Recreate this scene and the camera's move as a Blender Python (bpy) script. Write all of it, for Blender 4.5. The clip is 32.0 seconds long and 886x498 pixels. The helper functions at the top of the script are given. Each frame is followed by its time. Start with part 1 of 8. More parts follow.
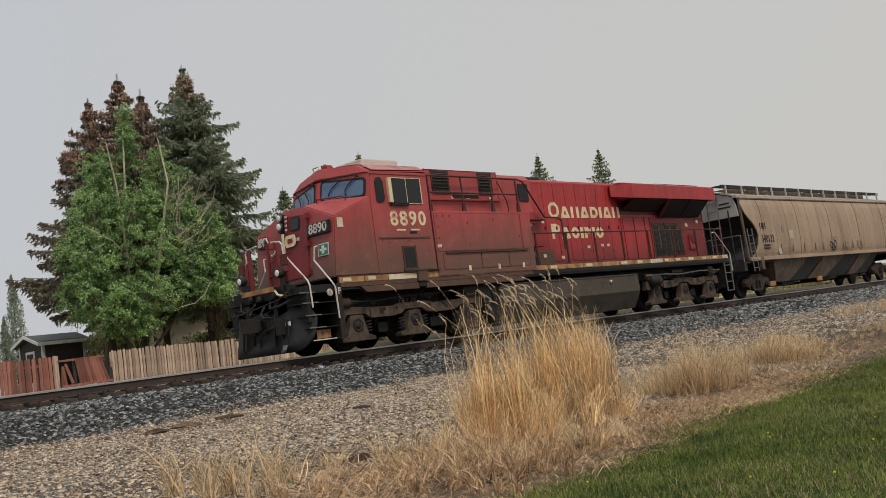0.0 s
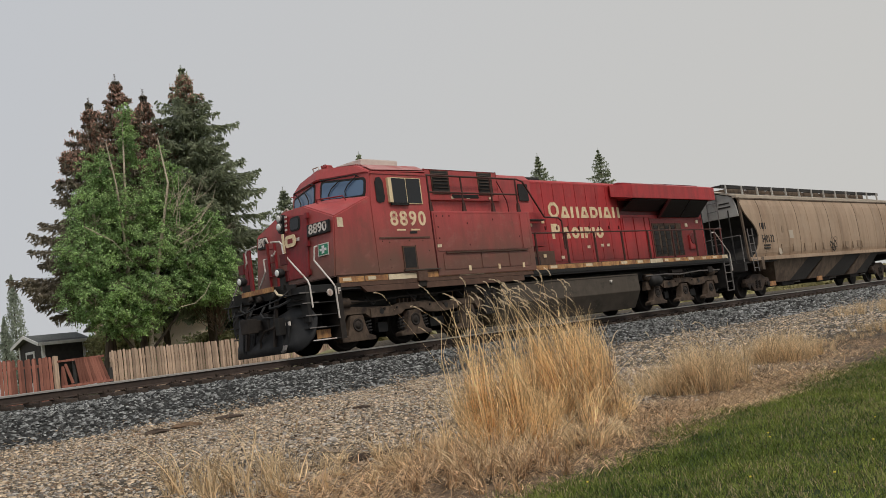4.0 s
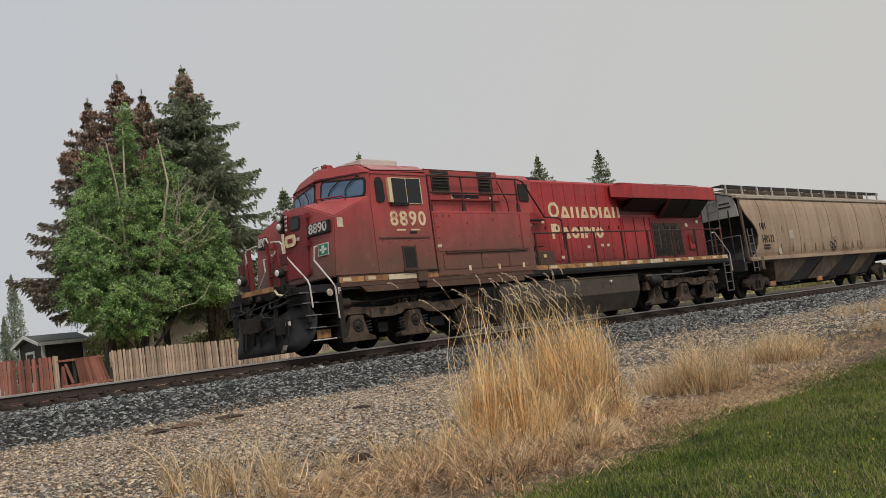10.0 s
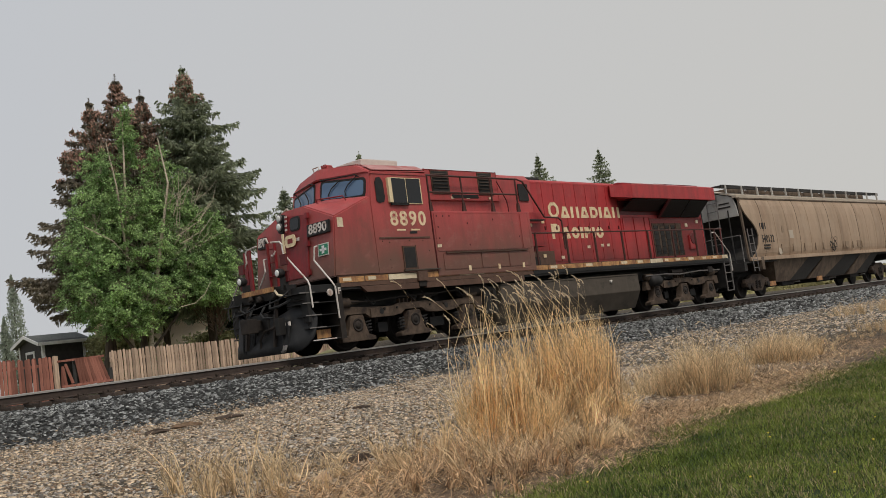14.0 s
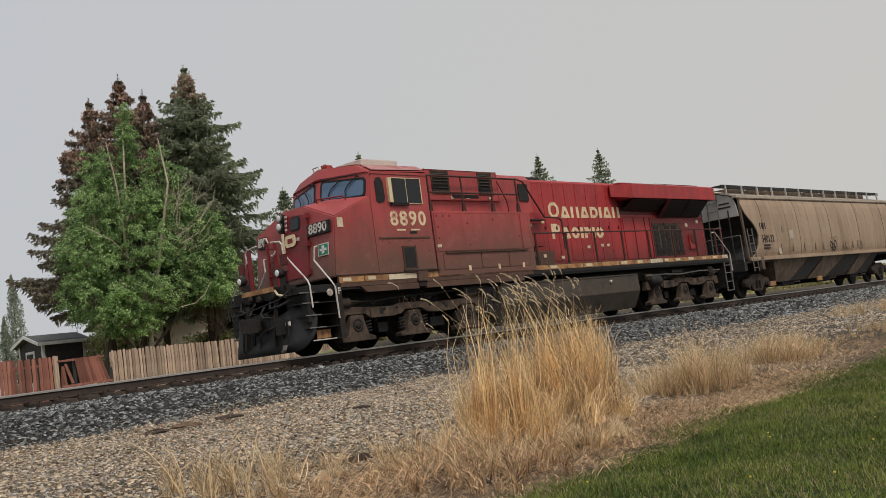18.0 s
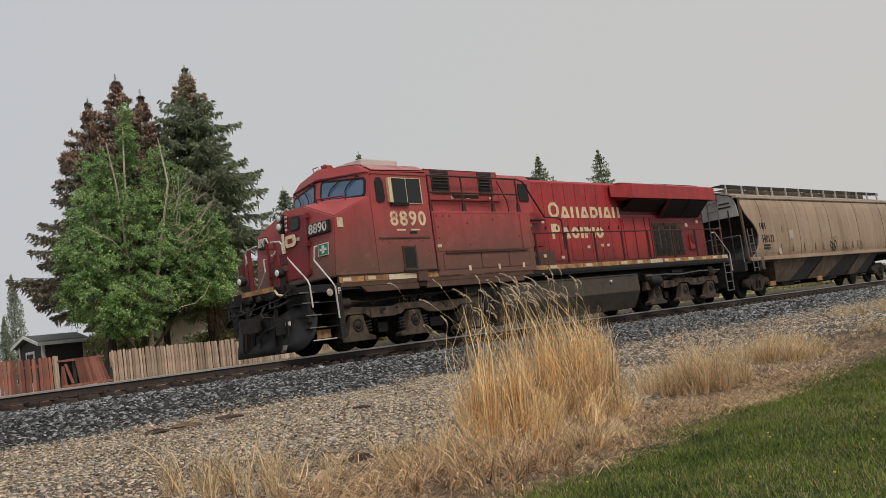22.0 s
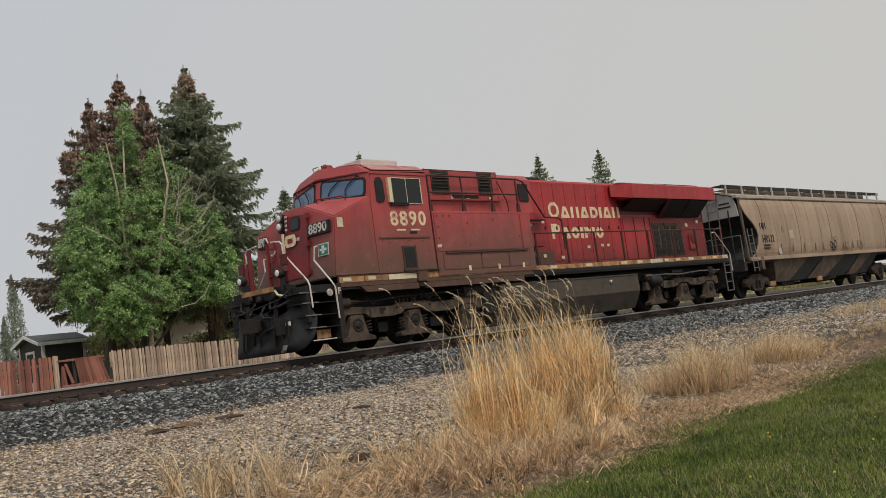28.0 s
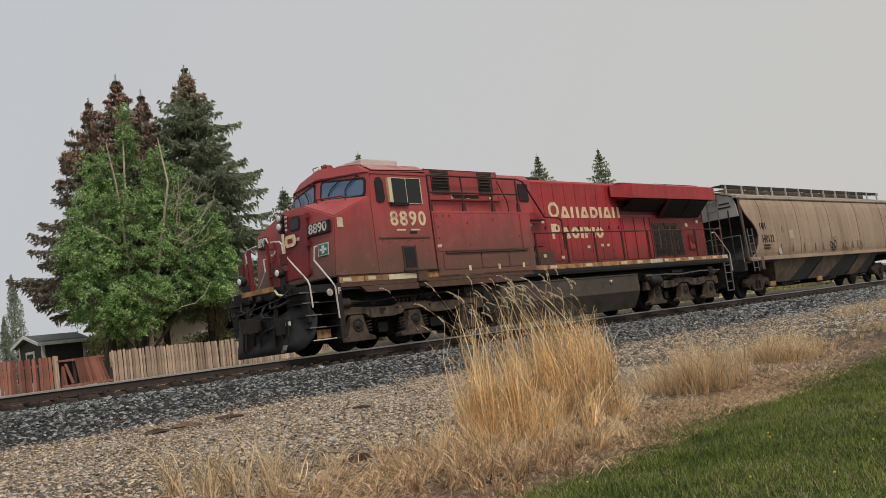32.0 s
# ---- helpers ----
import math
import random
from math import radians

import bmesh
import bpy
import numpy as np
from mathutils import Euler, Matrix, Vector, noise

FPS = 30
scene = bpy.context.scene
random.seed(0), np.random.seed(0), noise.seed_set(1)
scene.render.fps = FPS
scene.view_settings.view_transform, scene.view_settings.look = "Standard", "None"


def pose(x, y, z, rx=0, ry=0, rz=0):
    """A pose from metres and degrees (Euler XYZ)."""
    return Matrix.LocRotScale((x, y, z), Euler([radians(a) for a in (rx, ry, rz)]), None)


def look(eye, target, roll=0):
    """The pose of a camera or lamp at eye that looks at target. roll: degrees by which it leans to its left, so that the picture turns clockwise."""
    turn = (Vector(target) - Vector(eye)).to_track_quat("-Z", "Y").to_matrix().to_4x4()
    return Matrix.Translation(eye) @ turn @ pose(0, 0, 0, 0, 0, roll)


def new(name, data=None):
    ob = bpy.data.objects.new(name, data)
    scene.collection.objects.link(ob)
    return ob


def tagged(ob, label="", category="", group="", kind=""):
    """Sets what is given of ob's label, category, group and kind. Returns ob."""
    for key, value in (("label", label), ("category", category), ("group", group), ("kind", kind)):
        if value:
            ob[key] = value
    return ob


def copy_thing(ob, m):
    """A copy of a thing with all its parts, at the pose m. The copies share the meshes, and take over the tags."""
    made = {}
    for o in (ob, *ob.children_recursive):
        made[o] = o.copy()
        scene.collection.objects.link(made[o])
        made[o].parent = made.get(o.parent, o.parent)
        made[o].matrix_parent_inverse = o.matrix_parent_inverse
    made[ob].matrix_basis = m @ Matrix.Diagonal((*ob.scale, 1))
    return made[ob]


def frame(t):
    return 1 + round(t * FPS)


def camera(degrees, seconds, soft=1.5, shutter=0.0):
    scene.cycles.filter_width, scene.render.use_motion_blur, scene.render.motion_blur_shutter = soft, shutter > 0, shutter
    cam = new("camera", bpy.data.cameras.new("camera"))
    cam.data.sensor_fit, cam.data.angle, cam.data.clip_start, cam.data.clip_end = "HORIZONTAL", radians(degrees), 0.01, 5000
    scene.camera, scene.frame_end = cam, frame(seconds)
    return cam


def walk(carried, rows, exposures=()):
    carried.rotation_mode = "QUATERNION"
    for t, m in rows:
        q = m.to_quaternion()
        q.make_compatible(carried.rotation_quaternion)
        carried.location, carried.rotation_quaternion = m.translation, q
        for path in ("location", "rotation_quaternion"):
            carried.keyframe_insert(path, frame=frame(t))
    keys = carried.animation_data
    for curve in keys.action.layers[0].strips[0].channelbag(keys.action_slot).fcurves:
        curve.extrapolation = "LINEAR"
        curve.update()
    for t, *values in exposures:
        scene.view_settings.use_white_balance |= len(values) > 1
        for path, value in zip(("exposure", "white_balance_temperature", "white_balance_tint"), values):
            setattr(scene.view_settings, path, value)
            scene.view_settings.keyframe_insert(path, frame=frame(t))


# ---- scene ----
# The track runs along x; z = 0 is the top of the rails; the near rail's centre line is y = 0.
cam = camera(49.22, 32.0, 0.55)
EYE = (-14.953, -18.209, -0.058)
AIM = (-14.953 + 0.730856 * 30, -18.209 + 0.676162 * 30, -0.058 + 0.093024 * 30)
STAND = look(EYE, AIM, -7.668)
walk(cam, [(0, STAND), (32, STAND)], [(0, 0.0), (32, 0.0)])

# ---- smoky overcast daylight ----
world = bpy.data.worlds.new("smoky_sky")
scene.world = world
world.use_nodes = True
nt = world.node_tree
bg = nt.nodes["Background"]
sky = nt.nodes.new("ShaderNodeTexSky")
sky.sky_type = "NISHITA"
sky.sun_disc = False
sky.sun_elevation = radians(54)
sky.sun_rotation = radians(196)
sky.dust_density = 6.0
sky_low = nt.nodes.new("ShaderNodeMix")
sky_low.data_type = "RGBA"
sky_low.inputs[0].default_value = 0.95
scaled = nt.nodes.new("ShaderNodeVectorMath")
scaled.operation = "SCALE"
scaled.inputs[3].default_value = 0.1
nt.links.new(sky.outputs[0], scaled.inputs[0])
geo = nt.nodes.new("ShaderNodeTexCoord")
sep = nt.nodes.new("ShaderNodeSeparateXYZ")
nt.links.new(geo.outputs["Generated"], sep.inputs[0])
# the smoke is a little warmer towards the sun's side of the sky
side = nt.nodes.new("ShaderNodeMapRange")
side.inputs[1].default_value, side.inputs[2].default_value = 0.25, 1.0
nt.links.new(sep.outputs[0], side.inputs[0])
smoke = nt.nodes.new("ShaderNodeMix")
smoke.data_type = "RGBA"
smoke.inputs[6].default_value = (0.545, 0.565, 0.60, 1)
smoke.inputs[7].default_value = (0.588, 0.577, 0.55, 1)
nt.links.new(side.outputs[0], smoke.inputs[0])
nt.links.new(scaled.outputs[0], sky_low.inputs[6])
nt.links.new(smoke.outputs[2], sky_low.inputs[7])
nt.links.new(sky_low.outputs[2], bg.inputs[0])
bg.inputs[1].default_value = 1.0

sun_data = bpy.data.lights.new("sun", "SUN")
sun_data.energy = 1.9
sun_data.angle = radians(14)
sun_data.color = (1.0, 0.93, 0.84)
sun = new("sun", sun_data)
SUN_AT = Vector((math.cos(radians(54)) * math.sin(radians(196)), math.cos(radians(54)) * math.cos(radians(196)), math.sin(radians(54))))
sun.matrix_world = look(SUN_AT * 60, (0, 0, 0))


# ---- materials ----
def surf(name, c1, c2, scale=6.0, rough=0.7, metal=0.0, bump=0.15, fine=60.0, wear=None, wear_at=0.62, island=0.0, single=0.0, gloss=0.28, stretch=(1, 1, 1), big=0.35):
    """A material with two scales of variation. wear: a third colour in blotches; island/single: brightness steps per piece."""
    m = bpy.data.materials.new(name)
    m.use_nodes = True
    t = m.node_tree
    b = t.nodes["Principled BSDF"]
    b.inputs["Roughness"].default_value = rough
    b.inputs["Metallic"].default_value = metal
    b.inputs["Specular IOR Level"].default_value = gloss
    co = t.nodes.new("ShaderNodeTexCoord")
    mp = t.nodes.new("ShaderNodeMapping")
    mp.inputs["Scale"].default_value = stretch
    t.links.new(co.outputs["Object"], mp.inputs[0])
    n1 = t.nodes.new("ShaderNodeTexNoise")
    n1.inputs["Scale"].default_value = scale
    n1.inputs["Detail"].default_value = 6
    n2 = t.nodes.new("ShaderNodeTexNoise")
    n2.inputs["Scale"].default_value = fine
    n2.inputs["Detail"].default_value = 3
    n3 = t.nodes.new("ShaderNodeTexNoise")
    n3.inputs["Scale"].default_value = scale * 0.17
    for n in (n1, n2, n3):
        t.links.new(mp.outputs[0], n.inputs["Vector"])
    r1 = t.nodes.new("ShaderNodeMapRange")
    r1.inputs[1].default_value, r1.inputs[2].default_value = 0.3, 0.7
    t.links.new(n1.outputs["Fac"], r1.inputs[0])
    mix = t.nodes.new("ShaderNodeMix")
    mix.data_type = "RGBA"
    mix.inputs[6].default_value, mix.inputs[7].default_value = (*c1, 1), (*c2, 1)
    t.links.new(r1.outputs[0], mix.inputs[0])
    out = mix.outputs[2]
    if wear:
        w = t.nodes.new("ShaderNodeMix")
        w.data_type = "RGBA"
        w.inputs[7].default_value = (*wear, 1)
        n4 = t.nodes.new("ShaderNodeTexNoise")
        n4.inputs["Scale"].default_value = scale * 0.6
        n4.inputs["Detail"].default_value = 8
        n4.inputs["Roughness"].default_value = 0.7
        t.links.new(mp.outputs[0], n4.inputs["Vector"])
        r4 = t.nodes.new("ShaderNodeMapRange")
        r4.inputs[1].default_value, r4.inputs[2].default_value = wear_at - 0.08, wear_at + 0.08
        t.links.new(n4.outputs["Fac"], r4.inputs[0])
        t.links.new(r4.outputs[0], w.inputs[0])
        t.links.new(out, w.inputs[6])
        out = w.outputs[2]
    # value: fine grain, large blotches, and steps from piece to piece
    val = t.nodes.new("ShaderNodeMath")
    val.operation = "MULTIPLY_ADD"
    val.inputs[1].default_value, val.inputs[2].default_value = 0.3, 0.85
    t.links.new(n2.outputs["Fac"], val.inputs[0])
    last = val
    steps = [(n3.outputs["Fac"], big)]
    if island:
        g = t.nodes.new("ShaderNodeNewGeometry")
        steps.append((g.outputs["Random Per Island"], island))
    if single:
        o = t.nodes.new("ShaderNodeObjectInfo")
        steps.append((o.outputs["Random"], single))
    for source, amount in steps:
        a = t.nodes.new("ShaderNodeMath")
        a.operation = "MULTIPLY_ADD"
        a.inputs[1].default_value, a.inputs[2].default_value = amount, 1 - amount / 2
        t.links.new(source, a.inputs[0])
        k = t.nodes.new("ShaderNodeMath")
        k.operation = "MULTIPLY"
        t.links.new(last.outputs[0], k.inputs[0])
        t.links.new(a.outputs[0], k.inputs[1])
        last = k
    tint = t.nodes.new("ShaderNodeVectorMath")
    tint.operation = "SCALE"
    t.links.new(out, tint.inputs[0])
    t.links.new(last.outputs[0], tint.inputs[3])
    t.links.new(tint.outputs[0], b.inputs["Base Color"])
    if bump:
        bp = t.nodes.new("ShaderNodeBump")
        bp.inputs["Strength"].default_value = bump
        bp.inputs["Distance"].default_value = 0.02
        t.links.new(n2.outputs["Fac"], bp.inputs["Height"])
        t.links.new(bp.outputs[0], b.inputs["Normal"])
    rr = t.nodes.new("ShaderNodeMapRange")
    rr.inputs[3].default_value, rr.inputs[4].default_value = max(0.05, rough - 0.12), min(1, rough + 0.12)
    t.links.new(n1.outputs["Fac"], rr.inputs[0])
    t.links.new(rr.outputs[0], b.inputs["Roughness"])
    return m


def grimed(m, dirt, z0, z1, amount=0.9, scale=1.6, jitter=0.9):
    """Road dirt thrown up on a vehicle's side: a brown film that thins out between the heights z0 and z1 with a ragged upper edge."""
    t = m.node_tree
    b = t.nodes["Principled BSDF"]
    old = b.inputs["Base Color"].links[0].from_socket
    co = t.nodes.new("ShaderNodeTexCoord")
    s = t.nodes.new("ShaderNodeSeparateXYZ")
    t.links.new(co.outputs["Object"], s.inputs[0])
    n = t.nodes.new("ShaderNodeTexNoise")
    n.inputs["Scale"].default_value = scale
    n.inputs["Detail"].default_value = 7
    mp = t.nodes.new("ShaderNodeMapping")
    mp.inputs["Scale"].default_value = (1, 1, 0.35)
    t.links.new(co.outputs["Object"], mp.inputs[0])
    t.links.new(mp.outputs[0], n.inputs["Vector"])
    k = t.nodes.new("ShaderNodeMath")
    k.operation = "MULTIPLY_ADD"
    k.inputs[1].default_value = jitter
    t.links.new(n.outputs["Fac"], k.inputs[0])
    t.links.new(s.outputs[2], k.inputs[2])
    r = t.nodes.new("ShaderNodeMapRange")
    r.inputs[1].default_value, r.inputs[2].default_value = z0 + jitter / 2, z1 + jitter / 2
    r.inputs[3].default_value, r.inputs[4].default_value = amount, 0.0
    t.links.new(k.outputs[0], r.inputs[0])
    w = t.nodes.new("ShaderNodeMix")
    w.data_type = "RGBA"
    w.inputs[7].default_value = (*dirt, 1)
    t.links.new(r.outputs[0], w.inputs[0])
    t.links.new(old, w.inputs[6])
    t.links.new(w.outputs[2], b.inputs["Base Color"])
    return m


def stained(m, tone, amount=0.5, scale=2.0, stretch=(1, 1, 0.18), at=0.52, soft=0.1):
    """Rain streaks and scuffs: patches of another tone, drawn out by the stretch, over the paint."""
    t = m.node_tree
    b = t.nodes["Principled BSDF"]
    old = b.inputs["Base Color"].links[0].from_socket
    co = t.nodes.new("ShaderNodeTexCoord")
    mp = t.nodes.new("ShaderNodeMapping")
    mp.inputs["Scale"].default_value = stretch
    t.links.new(co.outputs["Object"], mp.inputs[0])
    n = t.nodes.new("ShaderNodeTexNoise")
    n.inputs["Scale"].default_value, n.inputs["Detail"].default_value, n.inputs["Roughness"].default_value = scale, 9, 0.68
    t.links.new(mp.outputs[0], n.inputs["Vector"])
    r = t.nodes.new("ShaderNodeMapRange")
    r.inputs[1].default_value, r.inputs[2].default_value = at - soft, at + soft
    r.inputs[3].default_value, r.inputs[4].default_value = 0.0, amount
    t.links.new(n.outputs["Fac"], r.inputs[0])
    w = t.nodes.new("ShaderNodeMix")
    w.data_type = "RGBA"
    w.inputs[7].default_value = (*tone, 1)
    t.links.new(r.outputs[0], w.inputs[0])
    t.links.new(old, w.inputs[6])
    t.links.new(w.outputs[2], b.inputs["Base Color"])
    return m


RED = grimed(surf("red_paint", (0.36, 0.052, 0.052), (0.445, 0.074, 0.07), 2.2, 0.52, gloss=0.45, bump=0.05, fine=30, wear=(0.25, 0.06, 0.048), wear_at=0.62, stretch=(1, 1, 0.6)), (0.135, 0.073, 0.05), 1.95, 3.4, 0.94)
RED_HOOD = grimed(surf("red_hood_paint", (0.37, 0.028, 0.031), (0.45, 0.043, 0.044), 2.6, 0.5, gloss=0.4, bump=0.04, fine=30, wear=(0.22, 0.03, 0.03), wear_at=0.66), (0.12, 0.04, 0.03), 1.5, 2.6, 0.8)
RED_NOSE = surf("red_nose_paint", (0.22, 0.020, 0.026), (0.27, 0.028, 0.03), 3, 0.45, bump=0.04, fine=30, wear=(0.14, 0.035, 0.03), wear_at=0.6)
ROOF_PINK = surf("faded_red_roof", (0.38, 0.16, 0.15), (0.47, 0.24, 0.225), 3, 0.6, bump=0.08, fine=40, wear=(0.36, 0.1, 0.09), wear_at=0.58)
PALE = surf("pale_roof_box", (0.55, 0.47, 0.42), (0.65, 0.57, 0.5), 4, 0.6, bump=0.05)
# body red with shade put into the colour, for recesses and small fittings
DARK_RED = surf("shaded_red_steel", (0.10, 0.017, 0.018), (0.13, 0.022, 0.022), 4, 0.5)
BLACK = surf("black_steel", (0.013, 0.0122, 0.012), (0.025, 0.023, 0.0215), 5, 0.55, bump=0.1)
GRIME = surf("grimy_underframe", (0.017, 0.014, 0.012), (0.036, 0.028, 0.023), 5, 0.75, bump=0.2, fine=45, wear=(0.018, 0.015, 0.013))
TRUCK = surf("dusty_bogie_steel", (0.072, 0.05, 0.036), (0.125, 0.09, 0.065), 4, 0.85, bump=0.2, fine=40, wear=(0.03, 0.022, 0.018), wear_at=0.56)
TRUCK_SOOTY = surf("sooty_bogie_steel", (0.04, 0.028, 0.021), (0.075, 0.053, 0.04), 4, 0.85, bump=0.2, fine=40, wear=(0.022, 0.017, 0.015), wear_at=0.55)
# darker red holds both dirt and the shade under the radiator overhang
PANEL_RED = surf("shaded_grimy_red", (0.17, 0.027, 0.026), (0.21, 0.036, 0.034), 4, 0.5)
TANK = surf("dusty_tank_steel", (0.06, 0.049, 0.038), (0.092, 0.075, 0.059), 2, 0.7, bump=0.08, wear=(0.03, 0.026, 0.022), stretch=(1, 1, 2))
BROWN_RED = surf("grimed_red_skirt", (0.088, 0.049, 0.035), (0.125, 0.072, 0.051), 3, 0.7, bump=0.08)
SIGN_WHITE = surf("clean_sign_white", (0.74, 0.75, 0.74), (0.8, 0.8, 0.79), 8, 0.5, bump=0)
STRIPE = surf("yellow_stripe", (0.46, 0.23, 0.085), (0.58, 0.33, 0.14), 5, 0.6, bump=0.03, wear=(0.26, 0.12, 0.06), wear_at=0.52)
STRIPE_PALE = surf("pale_reflector", (0.6, 0.5, 0.34), (0.72, 0.62, 0.45), 5, 0.45, bump=0.03, wear=(0.4, 0.28, 0.17), wear_at=0.6)
NUMERAL = surf("worn_numeral_paint", (0.7, 0.53, 0.33), (0.82, 0.66, 0.44), 9, 0.55, bump=0.02, wear=(0.3, 0.1, 0.07), wear_at=0.62)
CREAM = surf("cream_lettering", (0.70, 0.55, 0.33), (0.8, 0.65, 0.42), 8, 0.5, bump=0.02, wear=(0.5, 0.3, 0.18), wear_at=0.6)
WHITE = surf("white_paint", (0.56, 0.51, 0.46), (0.68, 0.63, 0.58), 9, 0.5, bump=0.04, wear=(0.33, 0.22, 0.17), wear_at=0.58)
GREEN_SIGN = surf("green_sign", (0.03, 0.2, 0.11), (0.035, 0.24, 0.13), 9, 0.4, bump=0)
PLOW = surf("scuffed_black_plow", (0.014, 0.0145, 0.0155), (0.03, 0.03, 0.031), 3, 0.6, bump=0.1, wear=(0.05, 0.042, 0.036), wear_at=0.66)
stained(RED, (0.15, 0.052, 0.042), 0.36, 5.0, (1, 1, 0.14), 0.56, 0.09)
stained(RED, (0.33, 0.15, 0.125), 0.35, 3.0, (0.8, 1, 1.1), 0.62, 0.07)
stained(RED, (0.07, 0.035, 0.03), 0.6, 26.0, (1, 1, 0.5), 0.68, 0.05)
stained(RED_HOOD, (0.15, 0.026, 0.025), 0.4, 5.0, (1, 1, 0.12), 0.54, 0.09)
stained(RED_HOOD, (0.36, 0.1, 0.085), 0.35, 3.0, (1, 1, 0.8), 0.62, 0.07)
stained(RED_HOOD, (0.07, 0.02, 0.02), 0.6, 24.0, (1, 1, 0.5), 0.68, 0.05)
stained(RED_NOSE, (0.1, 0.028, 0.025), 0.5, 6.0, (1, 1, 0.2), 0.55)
stained(BROWN_RED, (0.055, 0.034, 0.025), 0.4, 5.0, (1, 1, 0.4), 0.55)
stained(BROWN_RED, (0.18, 0.125, 0.09), 0.4, 9.0, (1, 1, 1), 0.62)
stained(TANK, (0.1, 0.082, 0.064), 0.5, 4.0, (1, 1, 0.3), 0.56)
stained(TRUCK, (0.03, 0.022, 0.017), 0.5, 6.0, (1, 1, 0.8), 0.54)
stained(STRIPE, (0.13, 0.075, 0.045), 0.6, 14.0, (1, 1, 0.5), 0.56)
stained(PLOW, (0.05, 0.048, 0.046), 0.25, 5.0, (1, 1, 0.5), 0.6)
STEEL = surf("grey_steel", (0.16, 0.15, 0.14), (0.22, 0.2, 0.19), 6, 0.5, 0.4, bump=0.1)
WHEEL = surf("wheel_steel", (0.009, 0.0075, 0.0065), (0.02, 0.016, 0.013), 8, 0.65, 0.2, bump=0.15)
RUBBER = surf("black_rubber", (0.018, 0.018, 0.018), (0.03, 0.03, 0.03), 9, 0.8, bump=0.1)
BEIGE = surf("beige_car_paint", (0.375, 0.265, 0.178), (0.445, 0.322, 0.226), 1.2, 0.6, bump=0.05, wear=(0.32, 0.215, 0.14), wear_at=0.6, stretch=(1, 1, 0.25))
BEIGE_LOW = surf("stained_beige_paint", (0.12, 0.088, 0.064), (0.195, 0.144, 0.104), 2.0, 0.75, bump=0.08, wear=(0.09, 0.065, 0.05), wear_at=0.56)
BEIGE_ROOF = surf("pale_car_roof", (0.45, 0.38, 0.3), (0.52, 0.44, 0.35), 2, 0.6, bump=0.05, wear=(0.36, 0.29, 0.22))
stained(BEIGE, (0.21, 0.145, 0.095), 0.5, 3.0, (1, 1, 0.1), 0.56)
stained(BEIGE, (0.5, 0.4, 0.3), 0.3, 2.0, (0.5, 1, 0.6), 0.6)
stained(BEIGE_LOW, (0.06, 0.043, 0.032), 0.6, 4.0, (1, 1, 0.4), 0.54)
END_GREY = surf("grey_car_end", (0.4, 0.385, 0.355), (0.48, 0.46, 0.425), 2, 0.65, bump=0.06, wear=(0.2, 0.18, 0.16), stretch=(1, 1, 0.4))
STENCIL = surf("faded_stencil", (0.24, 0.17, 0.115), (0.31, 0.225, 0.155), 6, 0.7, bump=0.03)
CAR_DARK = surf("dark_car_steel", (0.024, 0.022, 0.021), (0.042, 0.039, 0.036), 3, 0.7, bump=0.1)
POST_BROWN = surf("dark_brown_handrail", (0.06, 0.026, 0.022), (0.09, 0.04, 0.032), 6, 0.6, bump=0.05)
RAIL_RUST = surf("rail_rust", (0.036, 0.026, 0.021), (0.064, 0.045, 0.036), 7, 0.7, bump=0.15)
RAIL_TOP = surf("worn_rail_head", (0.42, 0.39, 0.36), (0.52, 0.49, 0.45), 5, 0.35, 0.7, bump=0.04, stretch=(0.15, 1, 1))
TIE_WOOD = surf("creosoted_wood", (0.05, 0.036, 0.028), (0.085, 0.065, 0.052), 9, 0.9, bump=0.4, stretch=(8, 1, 8), single=0.4)


def glass(name, tint=(0.03, 0.035, 0.04), rough=0.05):
    m = bpy.data.materials.new(name)
    m.use_nodes = True
    b = m.node_tree.nodes["Principled BSDF"]
    n = m.node_tree.nodes.new("ShaderNodeTexNoise")
    n.inputs["Scale"].default_value = 3
    r = m.node_tree.nodes.new("ShaderNodeMapRange")
    r.inputs[3].default_value, r.inputs[4].default_value = rough, rough + 0.12
    m.node_tree.links.new(n.outputs["Fac"], r.inputs[0])
    m.node_tree.links.new(r.outputs[0], b.inputs["Roughness"])
    b.inputs["Base Color"].default_value = (*tint, 1)
    b.inputs["Specular IOR Level"].default_value = 0.4
    return m


def leafy(name, c1, c2, scale, through_leaf=0.35, island=0.7, big=0.4):
    """Leaves and straw: a thin surface that also lets light through."""
    m = surf(name, c1, c2, scale, 0.75, bump=0, island=island, gloss=0.3, big=big)
    t = m.node_tree
    b = t.nodes["Principled BSDF"]
    tr = t.nodes.new("ShaderNodeBsdfTranslucent")
    t.links.new(b.inputs["Base Color"].links[0].from_socket, tr.inputs[0])
    mix = t.nodes.new("ShaderNodeMixShader")
    mix.inputs[0].default_value = through_leaf
    t.links.new(b.outputs[0], mix.inputs[1])
    t.links.new(tr.outputs[0], mix.inputs[2])
    t.links.new(mix.outputs[0], t.nodes["Material Output"].inputs[0])
    return m


GLASS = glass("dark_glass", (0.012, 0.013, 0.014))
SHIELD = glass("blue_windshield_glass", (0.10, 0.17, 0.27))
LENS = glass("lamp_lens", (0.75, 0.74, 0.7), 0.1)


